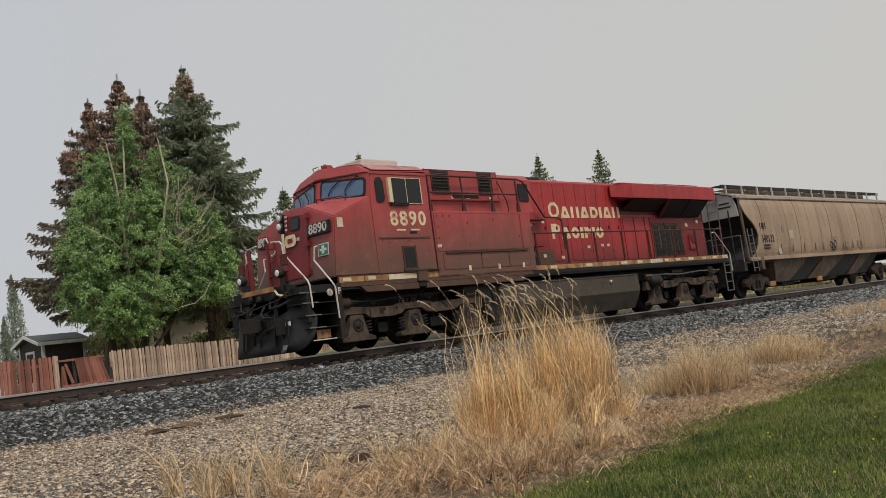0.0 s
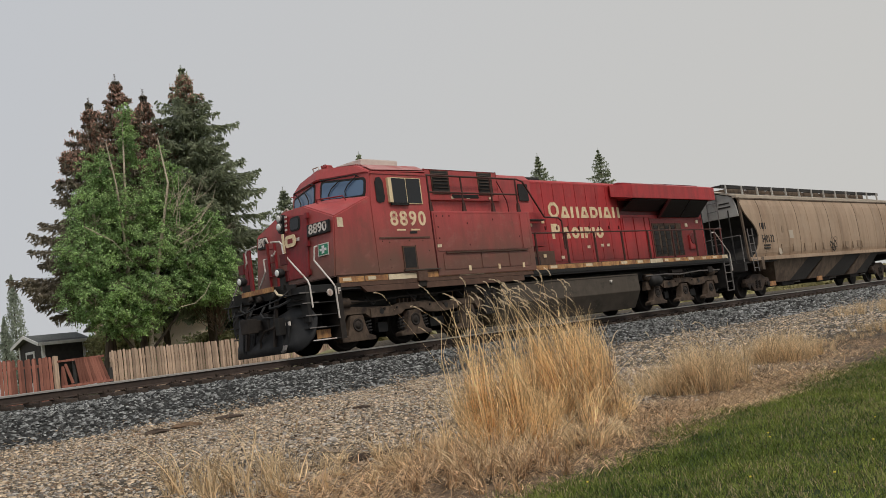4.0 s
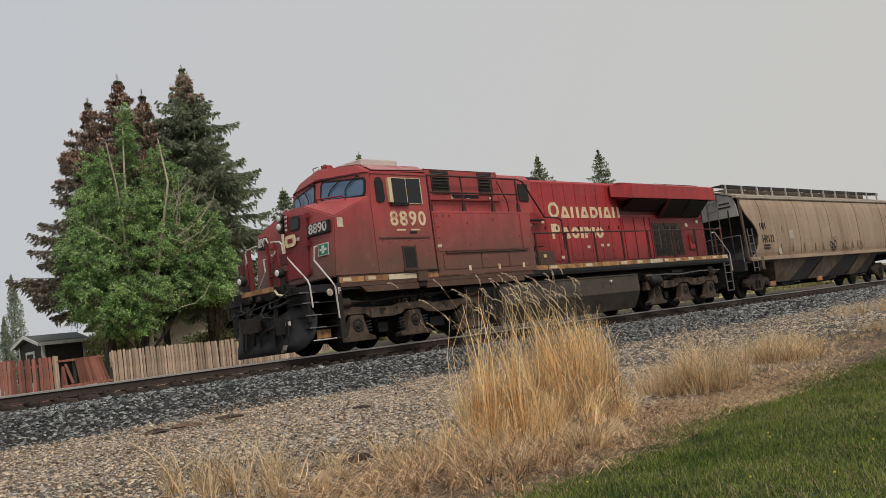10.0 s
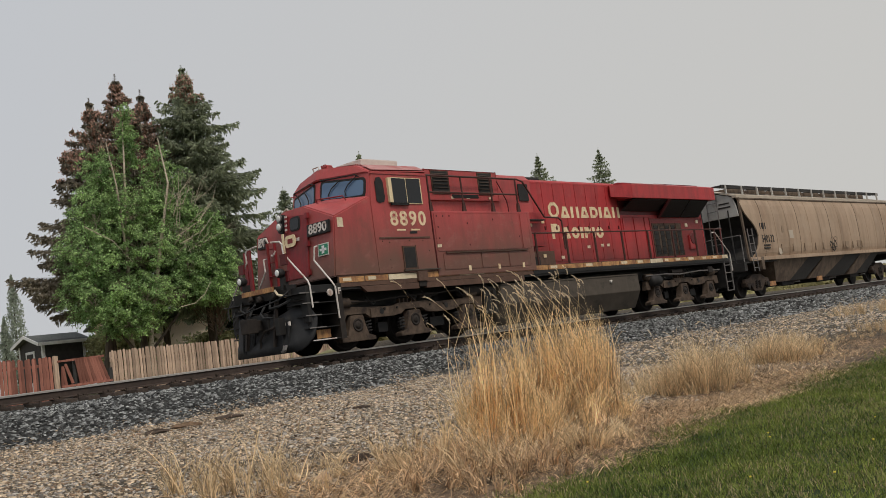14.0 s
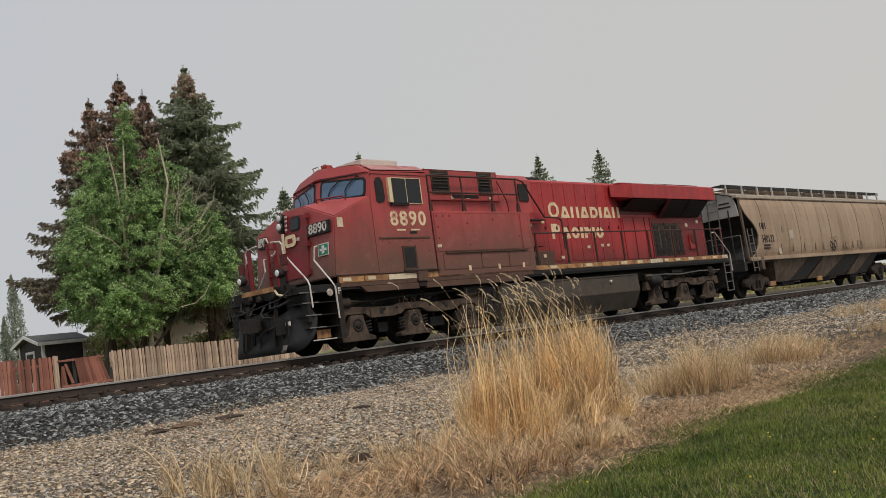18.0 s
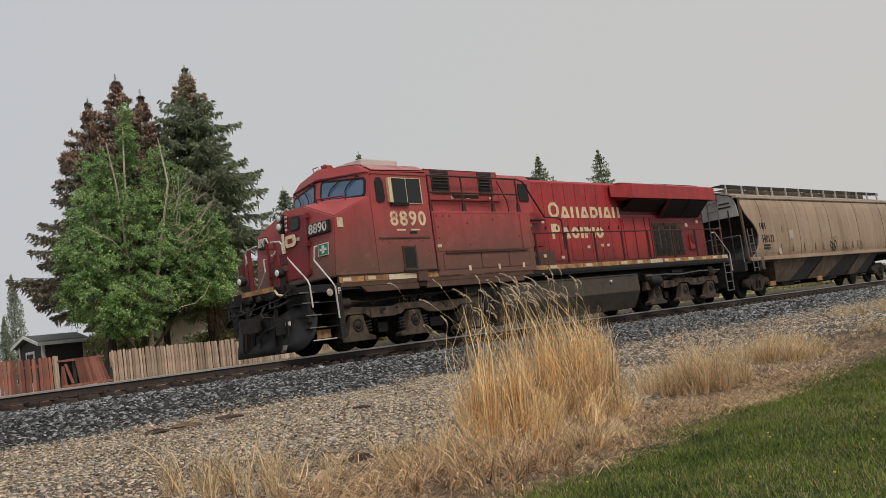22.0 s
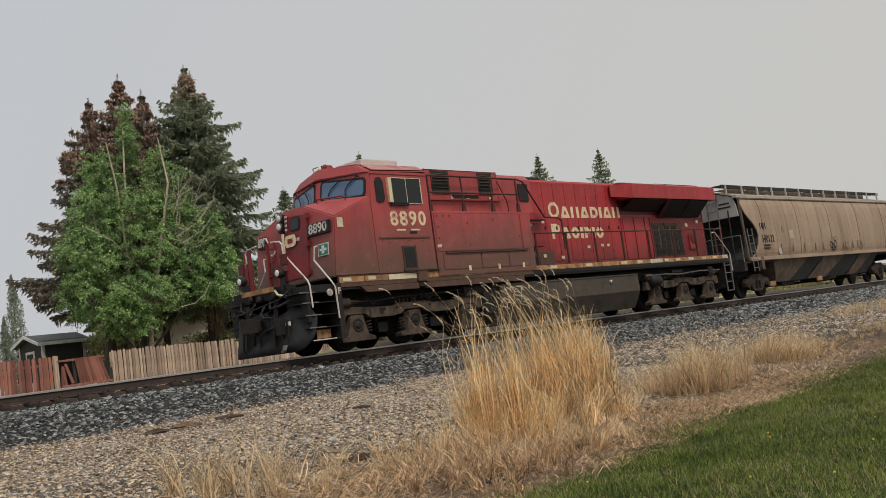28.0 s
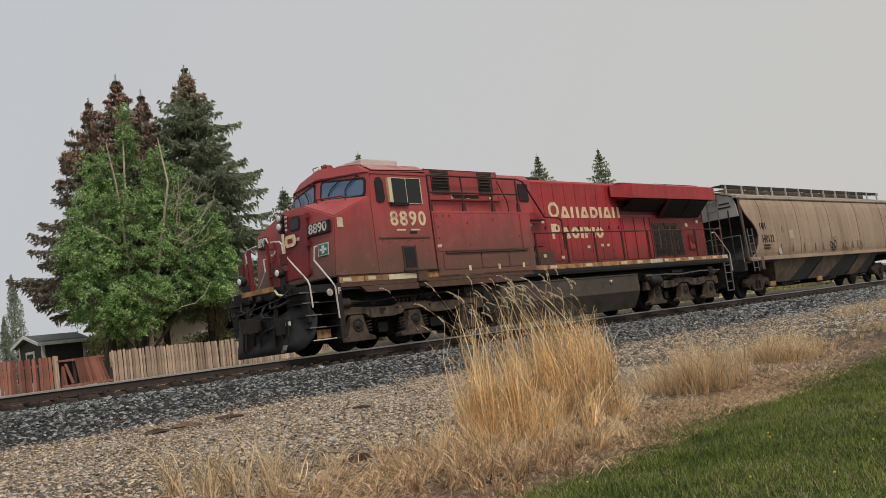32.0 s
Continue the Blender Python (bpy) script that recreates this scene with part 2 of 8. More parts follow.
# ---- mesh helpers ----
def part(name, bm, material, parent=None, label="", smooth=False):
    me = bpy.data.meshes.new(name)
    if isinstance(bm, bmesh.types.BMesh):
        bmesh.ops.recalc_face_normals(bm, faces=bm.faces)
        bm.to_mesh(me)
        bm.free()
    else:
        me.from_pydata(bm[0], [], bm[1])
    me.materials.append(material)
    if smooth:
        me.polygons.foreach_set("use_smooth", [True] * len(me.polygons))
    ob = new(name, me)
    ob.parent = parent
    if label:
        ob["label"] = label
    return ob


def thing(name, at, label, category, group="", turn=0):
    ob = new(name)
    ob.matrix_basis = pose(*at, 0, 0, turn)
    return tagged(ob, label, category, group)


def box(x0, x1, y0, y1, z0, z1, bevel=0.0, bm=None):
    bm = bm or bmesh.new()
    made = bmesh.ops.create_cube(bm, size=1)["verts"]
    for v in made:
        v.co = Vector(((x0 + x1) / 2 + v.co.x * (x1 - x0), (y0 + y1) / 2 + v.co.y * (y1 - y0), (z0 + z1) / 2 + v.co.z * (z1 - z0)))
    if bevel:
        edges = list({e for v in made for e in v.link_edges})
        bmesh.ops.bevel(bm, geom=edges, offset=bevel, segments=2, profile=0.7, affect="EDGES")
    return bm


def prism(shape, axis, a, b, bevel=0.0, bm=None):
    """A closed outline pushed along an axis: 'y' takes (x, z) pairs, 'x' takes (y, z), 'z' takes (x, y)."""
    bm = bm or bmesh.new()
    put = {"x": lambda p, k: (k, p[0], p[1]), "y": lambda p, k: (p[0], k, p[1]), "z": lambda p, k: (p[0], p[1], k)}[axis]
    lo = [bm.verts.new(put(p, a)) for p in shape]
    hi = [bm.verts.new(put(p, b)) for p in shape]
    n = len(shape)
    faces = [bm.faces.new(lo), bm.faces.new(hi[::-1])] + [bm.faces.new((lo[i], hi[i], hi[(i + 1) % n], lo[(i + 1) % n])) for i in range(n)]
    if bevel:
        bmesh.ops.recalc_face_normals(bm, faces=faces)
        bmesh.ops.bevel(bm, geom=list({e for f in faces for e in f.edges}), offset=bevel, segments=2, profile=0.7, affect="EDGES")
    return bm


def rod(points, r, n=8, bm=None, r2=None):
    """A round bar through the points, tapering to r2."""
    bm = bm or bmesh.new()
    pts = [Vector(p) for p in points]
    rings = []
    for i, p in enumerate(pts):
        d = (pts[min(i + 1, len(pts) - 1)] - pts[max(i - 1, 0)]).normalized()
        u = d.orthogonal().normalized() if not rings else (last_u - d * last_u.dot(d)).normalized()
        last_u = u
        w = d.cross(u)
        k = r if r2 is None else r + (r2 - r) * i / (len(pts) - 1)
        rings.append([bm.verts.new(p + (u * math.cos(a) + w * math.sin(a)) * k) for a in (math.tau * j / n for j in range(n))])
    for a, b in zip(rings, rings[1:]):
        for j in range(n):
            bm.faces.new((a[j], a[(j + 1) % n], b[(j + 1) % n], b[j]))
    bm.faces.new(rings[0][::-1])
    bm.faces.new(rings[-1])
    return bm


def lathe(profile, centre, axis="y", n=24, bm=None):
    """A turned body: (along, radius) pairs about an axis through centre."""
    bm = bm or bmesh.new()
    c = Vector(centre)
    dirs = {"x": (Vector((1, 0, 0)), Vector((0, 1, 0)), Vector((0, 0, 1))), "y": (Vector((0, 1, 0)), Vector((1, 0, 0)), Vector((0, 0, 1))), "z": (Vector((0, 0, 1)), Vector((1, 0, 0)), Vector((0, 1, 0)))}[axis]
    rings = [[bm.verts.new(c + dirs[0] * h + (dirs[1] * math.cos(math.tau * j / n) + dirs[2] * math.sin(math.tau * j / n)) * r) for j in range(n)] for h, r in profile]
    for a, b in zip(rings, rings[1:]):
        for j in range(n):
            bm.faces.new((a[j], a[(j + 1) % n], b[(j + 1) % n], b[j]))
    bm.faces.new(rings[0][::-1])
    bm.faces.new(rings[-1])
    return bm


def quad_slab(corners, thick, bm=None, bevel=0.0):
    """A flat panel through four or more corners, with a thickness behind its face."""
    bm = bm or bmesh.new()
    c = [Vector(p) for p in corners]
    n = (c[1] - c[0]).cross(c[2] - c[0]).normalized() * thick
    a = [bm.verts.new(p) for p in c]
    b = [bm.verts.new(p - n) for p in c]
    k = len(c)
    faces = [bm.faces.new(a), bm.faces.new(b[::-1])] + [bm.faces.new((a[i], b[i], b[(i + 1) % k], a[(i + 1) % k])) for i in range(k)]
    if bevel:
        bmesh.ops.recalc_face_normals(bm, faces=faces)
        bmesh.ops.bevel(bm, geom=list({e for f in faces for e in f.edges}), offset=bevel, segments=2, affect="EDGES")
    return bm


def rounded(corners, cut):
    """The outline of a four-cornered panel with its corners rounded off."""
    c = [Vector(p) for p in corners]
    pts = []
    for i, p in enumerate(c):
        u, v = (c[i - 1] - p).normalized() * cut, (c[(i + 1) % 4] - p).normalized() * cut
        pts += [p + u, p + u * 0.29 + v * 0.29, p + v]
    return pts


def words(text, size, m, material, parent, name="lettering", label="", bold=0.0, wide=1.0, spaced=1.0):
    """Raised letters with the built-in font, standing on the panel whose pose (in the parent's space) is m."""
    cu = bpy.data.curves.new(name, "FONT")
    cu.body, cu.size, cu.extrude, cu.offset, cu.space_character = text, size, 0.004, bold, spaced
    cu.align_x, cu.align_y, cu.resolution_u = "CENTER", "CENTER", 3
    tmp = bpy.data.objects.new(name, cu)
    scene.collection.objects.link(tmp)
    bpy.context.view_layer.update()
    me = bpy.data.meshes.new_from_object(tmp.evaluated_get(bpy.context.evaluated_depsgraph_get()))
    bpy.data.objects.remove(tmp)
    me.transform(m @ Matrix.Diagonal((wide, 1, 1, 1)))
    bm = bmesh.new()
    bm.from_mesh(me)
    left = set(bm.verts)
    made = None
    while left:
        # one object for each figure
        island, todo = set(), [left.pop()]
        while todo:
            v = todo.pop()
            island.add(v)
            for e in v.link_edges:
                o = e.other_vert(v)
                if o in left:
                    left.discard(o)
                    todo.append(o)
        own = {v: i for i, v in enumerate(island)}
        faces = [[own[v] for v in f.verts] for f in bm.faces if f.verts[0] in own]
        made = part(name, ([v.co[:] for v in island], faces), material, parent, label)
    bm.free()
    return made


SIDE = lambda x, y, z: Matrix.Translation((x, y, z)) @ Euler((radians(90), 0, 0)).to_matrix().to_4x4()
# ---- ground ----
rng = np.random.default_rng(7)
GROUND = [(-400, -1.2), (-60, -1.2), (-19, -1.2), (-13.7, -1.2), (-12.6, -1.16), (-8, -1.02), (-4.2, -0.92), (-2.75, -0.82), (-1.5, -0.41), (-0.8, -0.315), (-0.15, -0.30), (1.6, -0.30), (2.3, -0.31), (2.95, -0.40), (4.3, -0.85), (8, -0.95), (30, -0.9), (120, -0.9), (2500, -0.9)]


def ground_z(x, y):
    ys, zs = [p[0] for p in GROUND], [p[1] for p in GROUND]
    z = np.interp(y, ys, zs)
    # a low grassy berm beyond the track, rising past the fences
    rise = np.clip((np.asarray(x) - 2.0) / 5.0, 0, 1) * np.interp(y, (2.4, 4.2, 6.0, 9.0, 12.5, 30, 60), (0, 0.85, 1.1, 1.12, 0.5, 0.9, 0.9))
    return z + rise


def lawn_edge(x):
    """Where the mown turf ends: a line slanting slowly towards the track."""
    return -12.86 + 0.1 * np.clip(x, -14.0, 3.0)


def wavy(x, y):
    """Small unevenness of the gravel and the turf."""
    return 0.03 * np.sin(x * 1.3 + y * 0.7) * np.cos(y * 1.1 - x * 0.4) * np.clip((-np.asarray(y) - 2.5) / 2, 0, 1)


def ground_sheet():
    xs = np.concatenate([np.linspace(-2500, -60, 6), np.arange(-40, 70, 0.5), np.linspace(90, 2500, 8)])
    ys = np.concatenate([np.array([-2500, -400, -60, -30]), np.arange(-20, 5, 0.25), np.array([6, 8, 12, 20, 30, 60, 120, 400, 2500])])
    gx, gy = np.meshgrid(xs, ys)
    near = (np.abs(gx) < 60) & (gy > -30) & (gy < -2.4)
    gz = ground_z(gx, gy) + np.where(near, wavy(gx, gy), 0)
    nx, ny = len(xs), len(ys)
    idx = np.arange(nx * ny).reshape(ny, nx)
    faces = np.stack([idx[:-1, :-1], idx[:-1, 1:], idx[1:, 1:], idx[1:, :-1]], -1).reshape(-1, 4)
    return np.stack([gx, gy, gz], -1).reshape(-1, 3).tolist(), faces.tolist()


def ground_material():
    """Turf, dry litter, tan gravel and grey ballast in bands along the track, with ragged borders."""
    m = bpy.data.materials.new("trackside_ground")
    m.use_nodes = True
    t = m.node_tree
    b = t.nodes["Principled BSDF"]
    b.inputs["Roughness"].default_value = 0.95
    b.inputs["Specular IOR Level"].default_value = 0.2
    co = t.nodes.new("ShaderNodeTexCoord")
    s = t.nodes.new("ShaderNodeSeparateXYZ")
    t.links.new(co.outputs["Object"], s.inputs[0])

    def noisy(scale, detail=6, rough=0.6):
        n = t.nodes.new("ShaderNodeTexNoise")
        n.inputs["Scale"].default_value, n.inputs["Detail"].default_value, n.inputs["Roughness"].default_value = scale, detail, rough
        t.links.new(co.outputs["Object"], n.inputs["Vector"])
        return n.outputs["Fac"]

    def mixed(c1, c2, fac):
        x = t.nodes.new("ShaderNodeMix")
        x.data_type = "RGBA"
        for i, c in ((6, c1), (7, c2)):
            if isinstance(c, tuple):
                x.inputs[i].default_value = (*c, 1)
            else:
                t.links.new(c, x.inputs[i])
        t.links.new(fac, x.inputs[0])
        return x.outputs[2]

    def ramp(f, a, c):
        r = t.nodes.new("ShaderNodeMapRange")
        r.inputs[1].default_value, r.inputs[2].default_value = a, c
        t.links.new(f, r.inputs[0])
        return r.outputs[0]

    def band(at, soft, ragged, scale, slant=0.0):
        k = t.nodes.new("ShaderNodeMath")
        k.operation = "MULTIPLY_ADD"
        k.inputs[1].default_value = ragged
        t.links.new(noisy(scale), k.inputs[0])
        across = s.outputs[1]
        if slant:
            lim = t.nodes.new("ShaderNodeClamp")
            lim.inputs[1].default_value, lim.inputs[2].default_value = -14.0, 3.0
            t.links.new(s.outputs[0], lim.inputs[0])
            sl = t.nodes.new("ShaderNodeMath")
            sl.operation = "MULTIPLY_ADD"
            sl.inputs[1].default_value = -slant
            t.links.new(lim.outputs[0], sl.inputs[0])
            t.links.new(across, sl.inputs[2])
            across = sl.outputs[0]
        t.links.new(across, k.inputs[2])
        return ramp(k.outputs[0], at + ragged / 2 - soft, at + ragged / 2 + soft)

    # beds kept dark: they stand for shade between stones, straws and blades
    turf = mixed(mixed((0.014, 0.026, 0.008), (0.045, 0.066, 0.02), ramp(noisy(9), 0.3, 0.7)), (0.15, 0.125, 0.065), ramp(noisy(1.7, 8, 0.7), 0.54, 0.72))
    litter = mixed(mixed((0.035, 0.026, 0.019), (0.19, 0.13, 0.085), ramp(noisy(2.2, 5), 0.35, 0.6)), (0.25, 0.175, 0.115), ramp(noisy(45, 8, 0.75), 0.46, 0.68))
    gravel = mixed((0.022, 0.019, 0.015), (0.15, 0.125, 0.093), ramp(noisy(40, 6, 0.7), 0.35, 0.65))
    stone = mixed((0.012, 0.0115, 0.0115), (0.07, 0.068, 0.066), ramp(noisy(30, 6, 0.7), 0.35, 0.65))
    yard = mixed((0.13, 0.135, 0.06), (0.32, 0.29, 0.17), ramp(noisy(2.5), 0.35, 0.7))
    c = mixed(turf, litter, band(-12.86, 0.2, 0.7, 3.0, 0.1))
    c = mixed(c, gravel, band(-11.3, 0.5, 3.0, 0.9))
    c = mixed(c, stone, band(-2.75, 0.12, 0.8, 1.6))
    c = mixed(c, gravel, band(3.6, 0.2, 0.8, 1.5))
    c = mixed(c, yard, band(7.2, 0.5, 1.5, 0.8))
    t.links.new(c, b.inputs["Base Color"])
    bp = t.nodes.new("ShaderNodeBump")
    bp.inputs["Strength"].default_value, bp.inputs["Distance"].default_value = 0.6, 0.04
    t.links.new(noisy(35, 6), bp.inputs["Height"])
    t.links.new(bp.outputs[0], b.inputs["Normal"])
    return m


ground = part("ground", ground_sheet(), ground_material())
tagged(ground, "lawn, dry litter and tan gravel sloping up to the railway", "ground", kind="structure")

# ---- track ----
track = thing("track", (0, 0, 0), "rusty steel rails on dark wooden sleepers bedded in ballast", "railway track")
track["kind"] = "structure"
RAIL_SHAPE = [(-0.07, -0.186), (0.07, -0.186), (0.07, -0.174), (0.014, -0.152), (0.010, -0.06), (0.036, -0.042), (0.037, -0.008), (0.030, 0), (-0.030, 0), (-0.037, -0.008), (-0.036, -0.042), (-0.010, -0.06), (-0.014, -0.152), (-0.07, -0.174)]
for y in (0.0, 1.435):
    web = part("rail", prism([(a + y, b) for a, b in RAIL_SHAPE], "x", -60, 160), RAIL_RUST, track)
    part("rail_head", prism([(y - 0.0375, -0.041), (y - 0.0378, -0.008), (y - 0.0305, 0.0008), (y + 0.0305, 0.0008), (y + 0.0378, -0.008), (y + 0.0375, -0.041)], "x", -60, 160), RAIL_TOP, web, "worn bright running surface")


def unit_box(name, sx, sy, sz, material, bevel=0.0):
    me = bpy.data.meshes.new(name)
    bm = box(-sx / 2, sx / 2, -sy / 2, sy / 2, -sz / 2, sz / 2, bevel)
    bm.to_mesh(me)
    bm.free()
    me.materials.append(material)
    return me


tie_mesh = unit_box("tie", 0.23, 2.6, 0.18, TIE_WOOD, 0.008)
plate_mesh = unit_box("tie_plate", 0.19, 0.24, 0.022, TIE_WOOD, 0.004)
me_bm = box(-0.02, 0.02, -0.02, 0.02, -0.02, 0.05)
box(-0.03, 0.03, -0.028, 0.028, 0.03, 0.055, 0, me_bm)
spike_mesh = bpy.data.meshes.new("spike")
me_bm.to_mesh(spike_mesh)
me_bm.free()
spike_mesh.materials.append(TIE_WOOD)
anchor_mesh = unit_box("rail_anchor", 0.035, 0.19, 0.05, RAIL_RUST, 0.006)
for i in range(120):
    x = -14 + i * 0.495 + rng.uniform(-0.03, 0.03)
    for name, me, places in (("tie", tie_mesh, [(x, 0.7175, -0.305)]), ("tie_plate", plate_mesh, [(x, 0.0, -0.2)]), ("spike", spike_mesh, [(x + 0.05, -0.078, -0.2), (x - 0.06, -0.082, -0.204)]), ("rail_anchor", anchor_mesh, [(x + 0.15, -0.0, -0.195)])):
        if name != "tie" and i > 90 or name == "rail_anchor" and i % 3 == 1:
            continue
        for p in places:
            if name in ("spike", "rail_anchor") and rng.uniform() < 0.45:
                continue
            ob = new(name, me)
            ob.parent = track
            ob.matrix_basis = pose(p[0], p[1], p[2] + (rng.uniform(-0.012, 0.012) if name == "spike" else 0), 0, 0, rng.uniform(-2, 2))


def stones(n, x0, x1, y0, y1, size, spread, seed, lift=0.3, density=None):
    """Broken stones strewn on the ground as low, angular chips."""
    r = np.random.default_rng(seed)
    x, y = r.uniform(x0, x1, n), r.uniform(y0, y1, n)
    if density is not None:
        keep = r.uniform(0, 1, n) < density(x, y)
        x, y = x[keep], y[keep]
        n = len(x)
    # a flat three-cornered chip with steep broken sides
    base = np.array([(1.0, -0.5, 0.5), (-0.15, 1.0, 0.42), (-0.9, -0.65, 0.5), (1.15, -0.6, -0.5), (-0.15, 1.12, -0.5), (-1.05, -0.75, -0.5)], float)
    tris = np.array([(0, 1, 2), (0, 3, 4), (0, 4, 1), (1, 4, 5), (1, 5, 2), (2, 5, 3), (2, 3, 0)])
    k = len(base)
    v = base[None] * r.uniform(0.55, 1.3, (n, k, 1)) + r.normal(0, 0.17, (n, k, 3))
    s = size * np.exp(np.clip(r.normal(0, spread, (n, 1, 1)), -0.8, 0.75)) * 0.5
    v = v * s * np.stack([r.uniform(0.8, 1.5, n), r.uniform(0.7, 1.1, n), r.uniform(0.45, 0.95, n)], -1)[:, None]
    a = r.uniform(0, math.tau, n)[:, None]
    tilt = r.normal(0, 0.24, n)[:, None]
    vx, vz = v[..., 0] * np.cos(tilt) - v[..., 2] * np.sin(tilt), v[..., 0] * np.sin(tilt) + v[..., 2] * np.cos(tilt)
    px = vx * np.cos(a) - v[..., 1] * np.sin(a) + x[:, None]
    py = vx * np.sin(a) + v[..., 1] * np.cos(a) + y[:, None]
    pz = vz + (ground_z(x, y) + wavy(x, y))[:, None] + s[:, :, 0] * lift
    verts = np.stack([px, py, pz], -1).reshape(-1, 3)
    faces = (tris[None] + (np.arange(n) * k)[:, None, None]).reshape(-1, 3)
    me = bpy.data.meshes.new("stones")
    me.vertices.add(len(verts))
    me.vertices.foreach_set("co", verts.ravel())
    me.loops.add(faces.size)
    me.loops.foreach_set("vertex_index", faces.ravel().astype(np.int32))
    me.polygons.add(len(faces))
    me.polygons.foreach_set("loop_start", np.arange(0, faces.size, 3, dtype=np.int32))
    me.update(calc_edges=True)
    return me


BALLAST = surf("grey_ballast_stone", (0.075, 0.078, 0.077), (0.31, 0.316, 0.305), 25, 0.8, bump=0.3, fine=120, island=1.9, big=0.15)
BALLAST_DARK = surf("dark_ballast_stone", (0.014, 0.015, 0.015), (0.07, 0.072, 0.07), 25, 0.8, bump=0.3, fine=120, island=1.2, big=0.15)
GRAVEL = surf("tan_gravel_stone", (0.32, 0.245, 0.17), (0.58, 0.465, 0.33), 20, 0.85, bump=0.3, fine=120, island=1.5, big=0.2)
GRAVEL_GREY = surf("grey_gravel_stone", (0.21, 0.19, 0.165), (0.46, 0.42, 0.37), 20, 0.85, bump=0.3, fine=120, island=1.5, big=0.2)
GRAVEL_RUST = surf("rusty_gravel_stone", (0.12, 0.078, 0.05), (0.3, 0.2, 0.125), 20, 0.85, bump=0.3, fine=120, island=1.4, big=0.2)
ragged = lambda x: -2.75 + 0.25 * np.sin(x * 1.1) + 0.15 * np.sin(x * 3.7 + 1)
banked = lambda x, y: (0.05 + 0.95 / (1 + np.exp((ragged(x) - y) / 0.16))) * (x > -13 + (y + 12.6) * 0.42)
spread_out = lambda x, y: np.clip((y - lawn_edge(x) - 0.7) / 1.8, 0.06, 1.0) * (0.08 + 0.92 / (1 + np.exp((y - ragged(x)) / 0.2))) * (x > -13.4 + (y + 12.6) * 0.42)
far_out = lambda x, y: np.where(y < ragged(x), np.clip((y + 10.6) / 2.0, 0.08, 1.0), 0.1)
for name, me, mat, label in (
    ("ballast", stones(30000, -13, 16, -3.1, -0.12, 0.046, 0.34, 11, 0.35, banked), BALLAST, "grey crushed stone ballast banked against the track"),
    ("ballast", stones(17000, -13, 16, -3.1, -0.12, 0.046, 0.34, 16, 0.3, banked), BALLAST_DARK, "dark crushed stone ballast banked against the track"),
    ("ballast", stones(8000, 16, 60, -3.1, -0.12, 0.085, 0.25, 12, 0.4), BALLAST, "grey crushed stone ballast banked against the track"),
    ("ballast", stones(7000, -13, 30, 0.15, 4.4, 0.07, 0.25, 15, 0.25), BALLAST, "grey crushed stone ballast between the rails"),
    ("gravel", stones(66000, -12.3, 1, -12.6, -2.3, 0.0255, 0.36, 13, 0.35, spread_out), GRAVEL, "tan gravel beside the railway"),
    ("gravel", stones(38000, -12.3, 1, -12.6, -2.3, 0.0255, 0.36, 17, 0.35, spread_out), GRAVEL_GREY, "grey stones among the tan gravel"),
    ("gravel", stones(18000, -12.3, 1, -12.6, -2.3, 0.026, 0.4, 18, 0.35, spread_out), GRAVEL_RUST, "rusty brown stones among the tan gravel"),
    ("gravel", stones(17000, 1, 45, -10.5, -2.3, 0.045, 0.3, 14, 0.3, far_out), GRAVEL, "tan gravel beside the railway"),
    ("gravel", stones(13000, 1, 45, -10.5, -2.3, 0.045, 0.3, 19, 0.3, far_out), GRAVEL_GREY, "grey stones among the tan gravel"),
):
    me.materials.append(mat)
    tagged(new(name, me), label, "gravel", kind="stuff")
# ---- locomotive (its own space: y = 0 on the track's centre line, near side negative) ----
loco = thing("locomotive", (0, 0.7175, 0), "dusty red six-axle diesel locomotive standing on the track", "locomotive")
HALF = 1.56


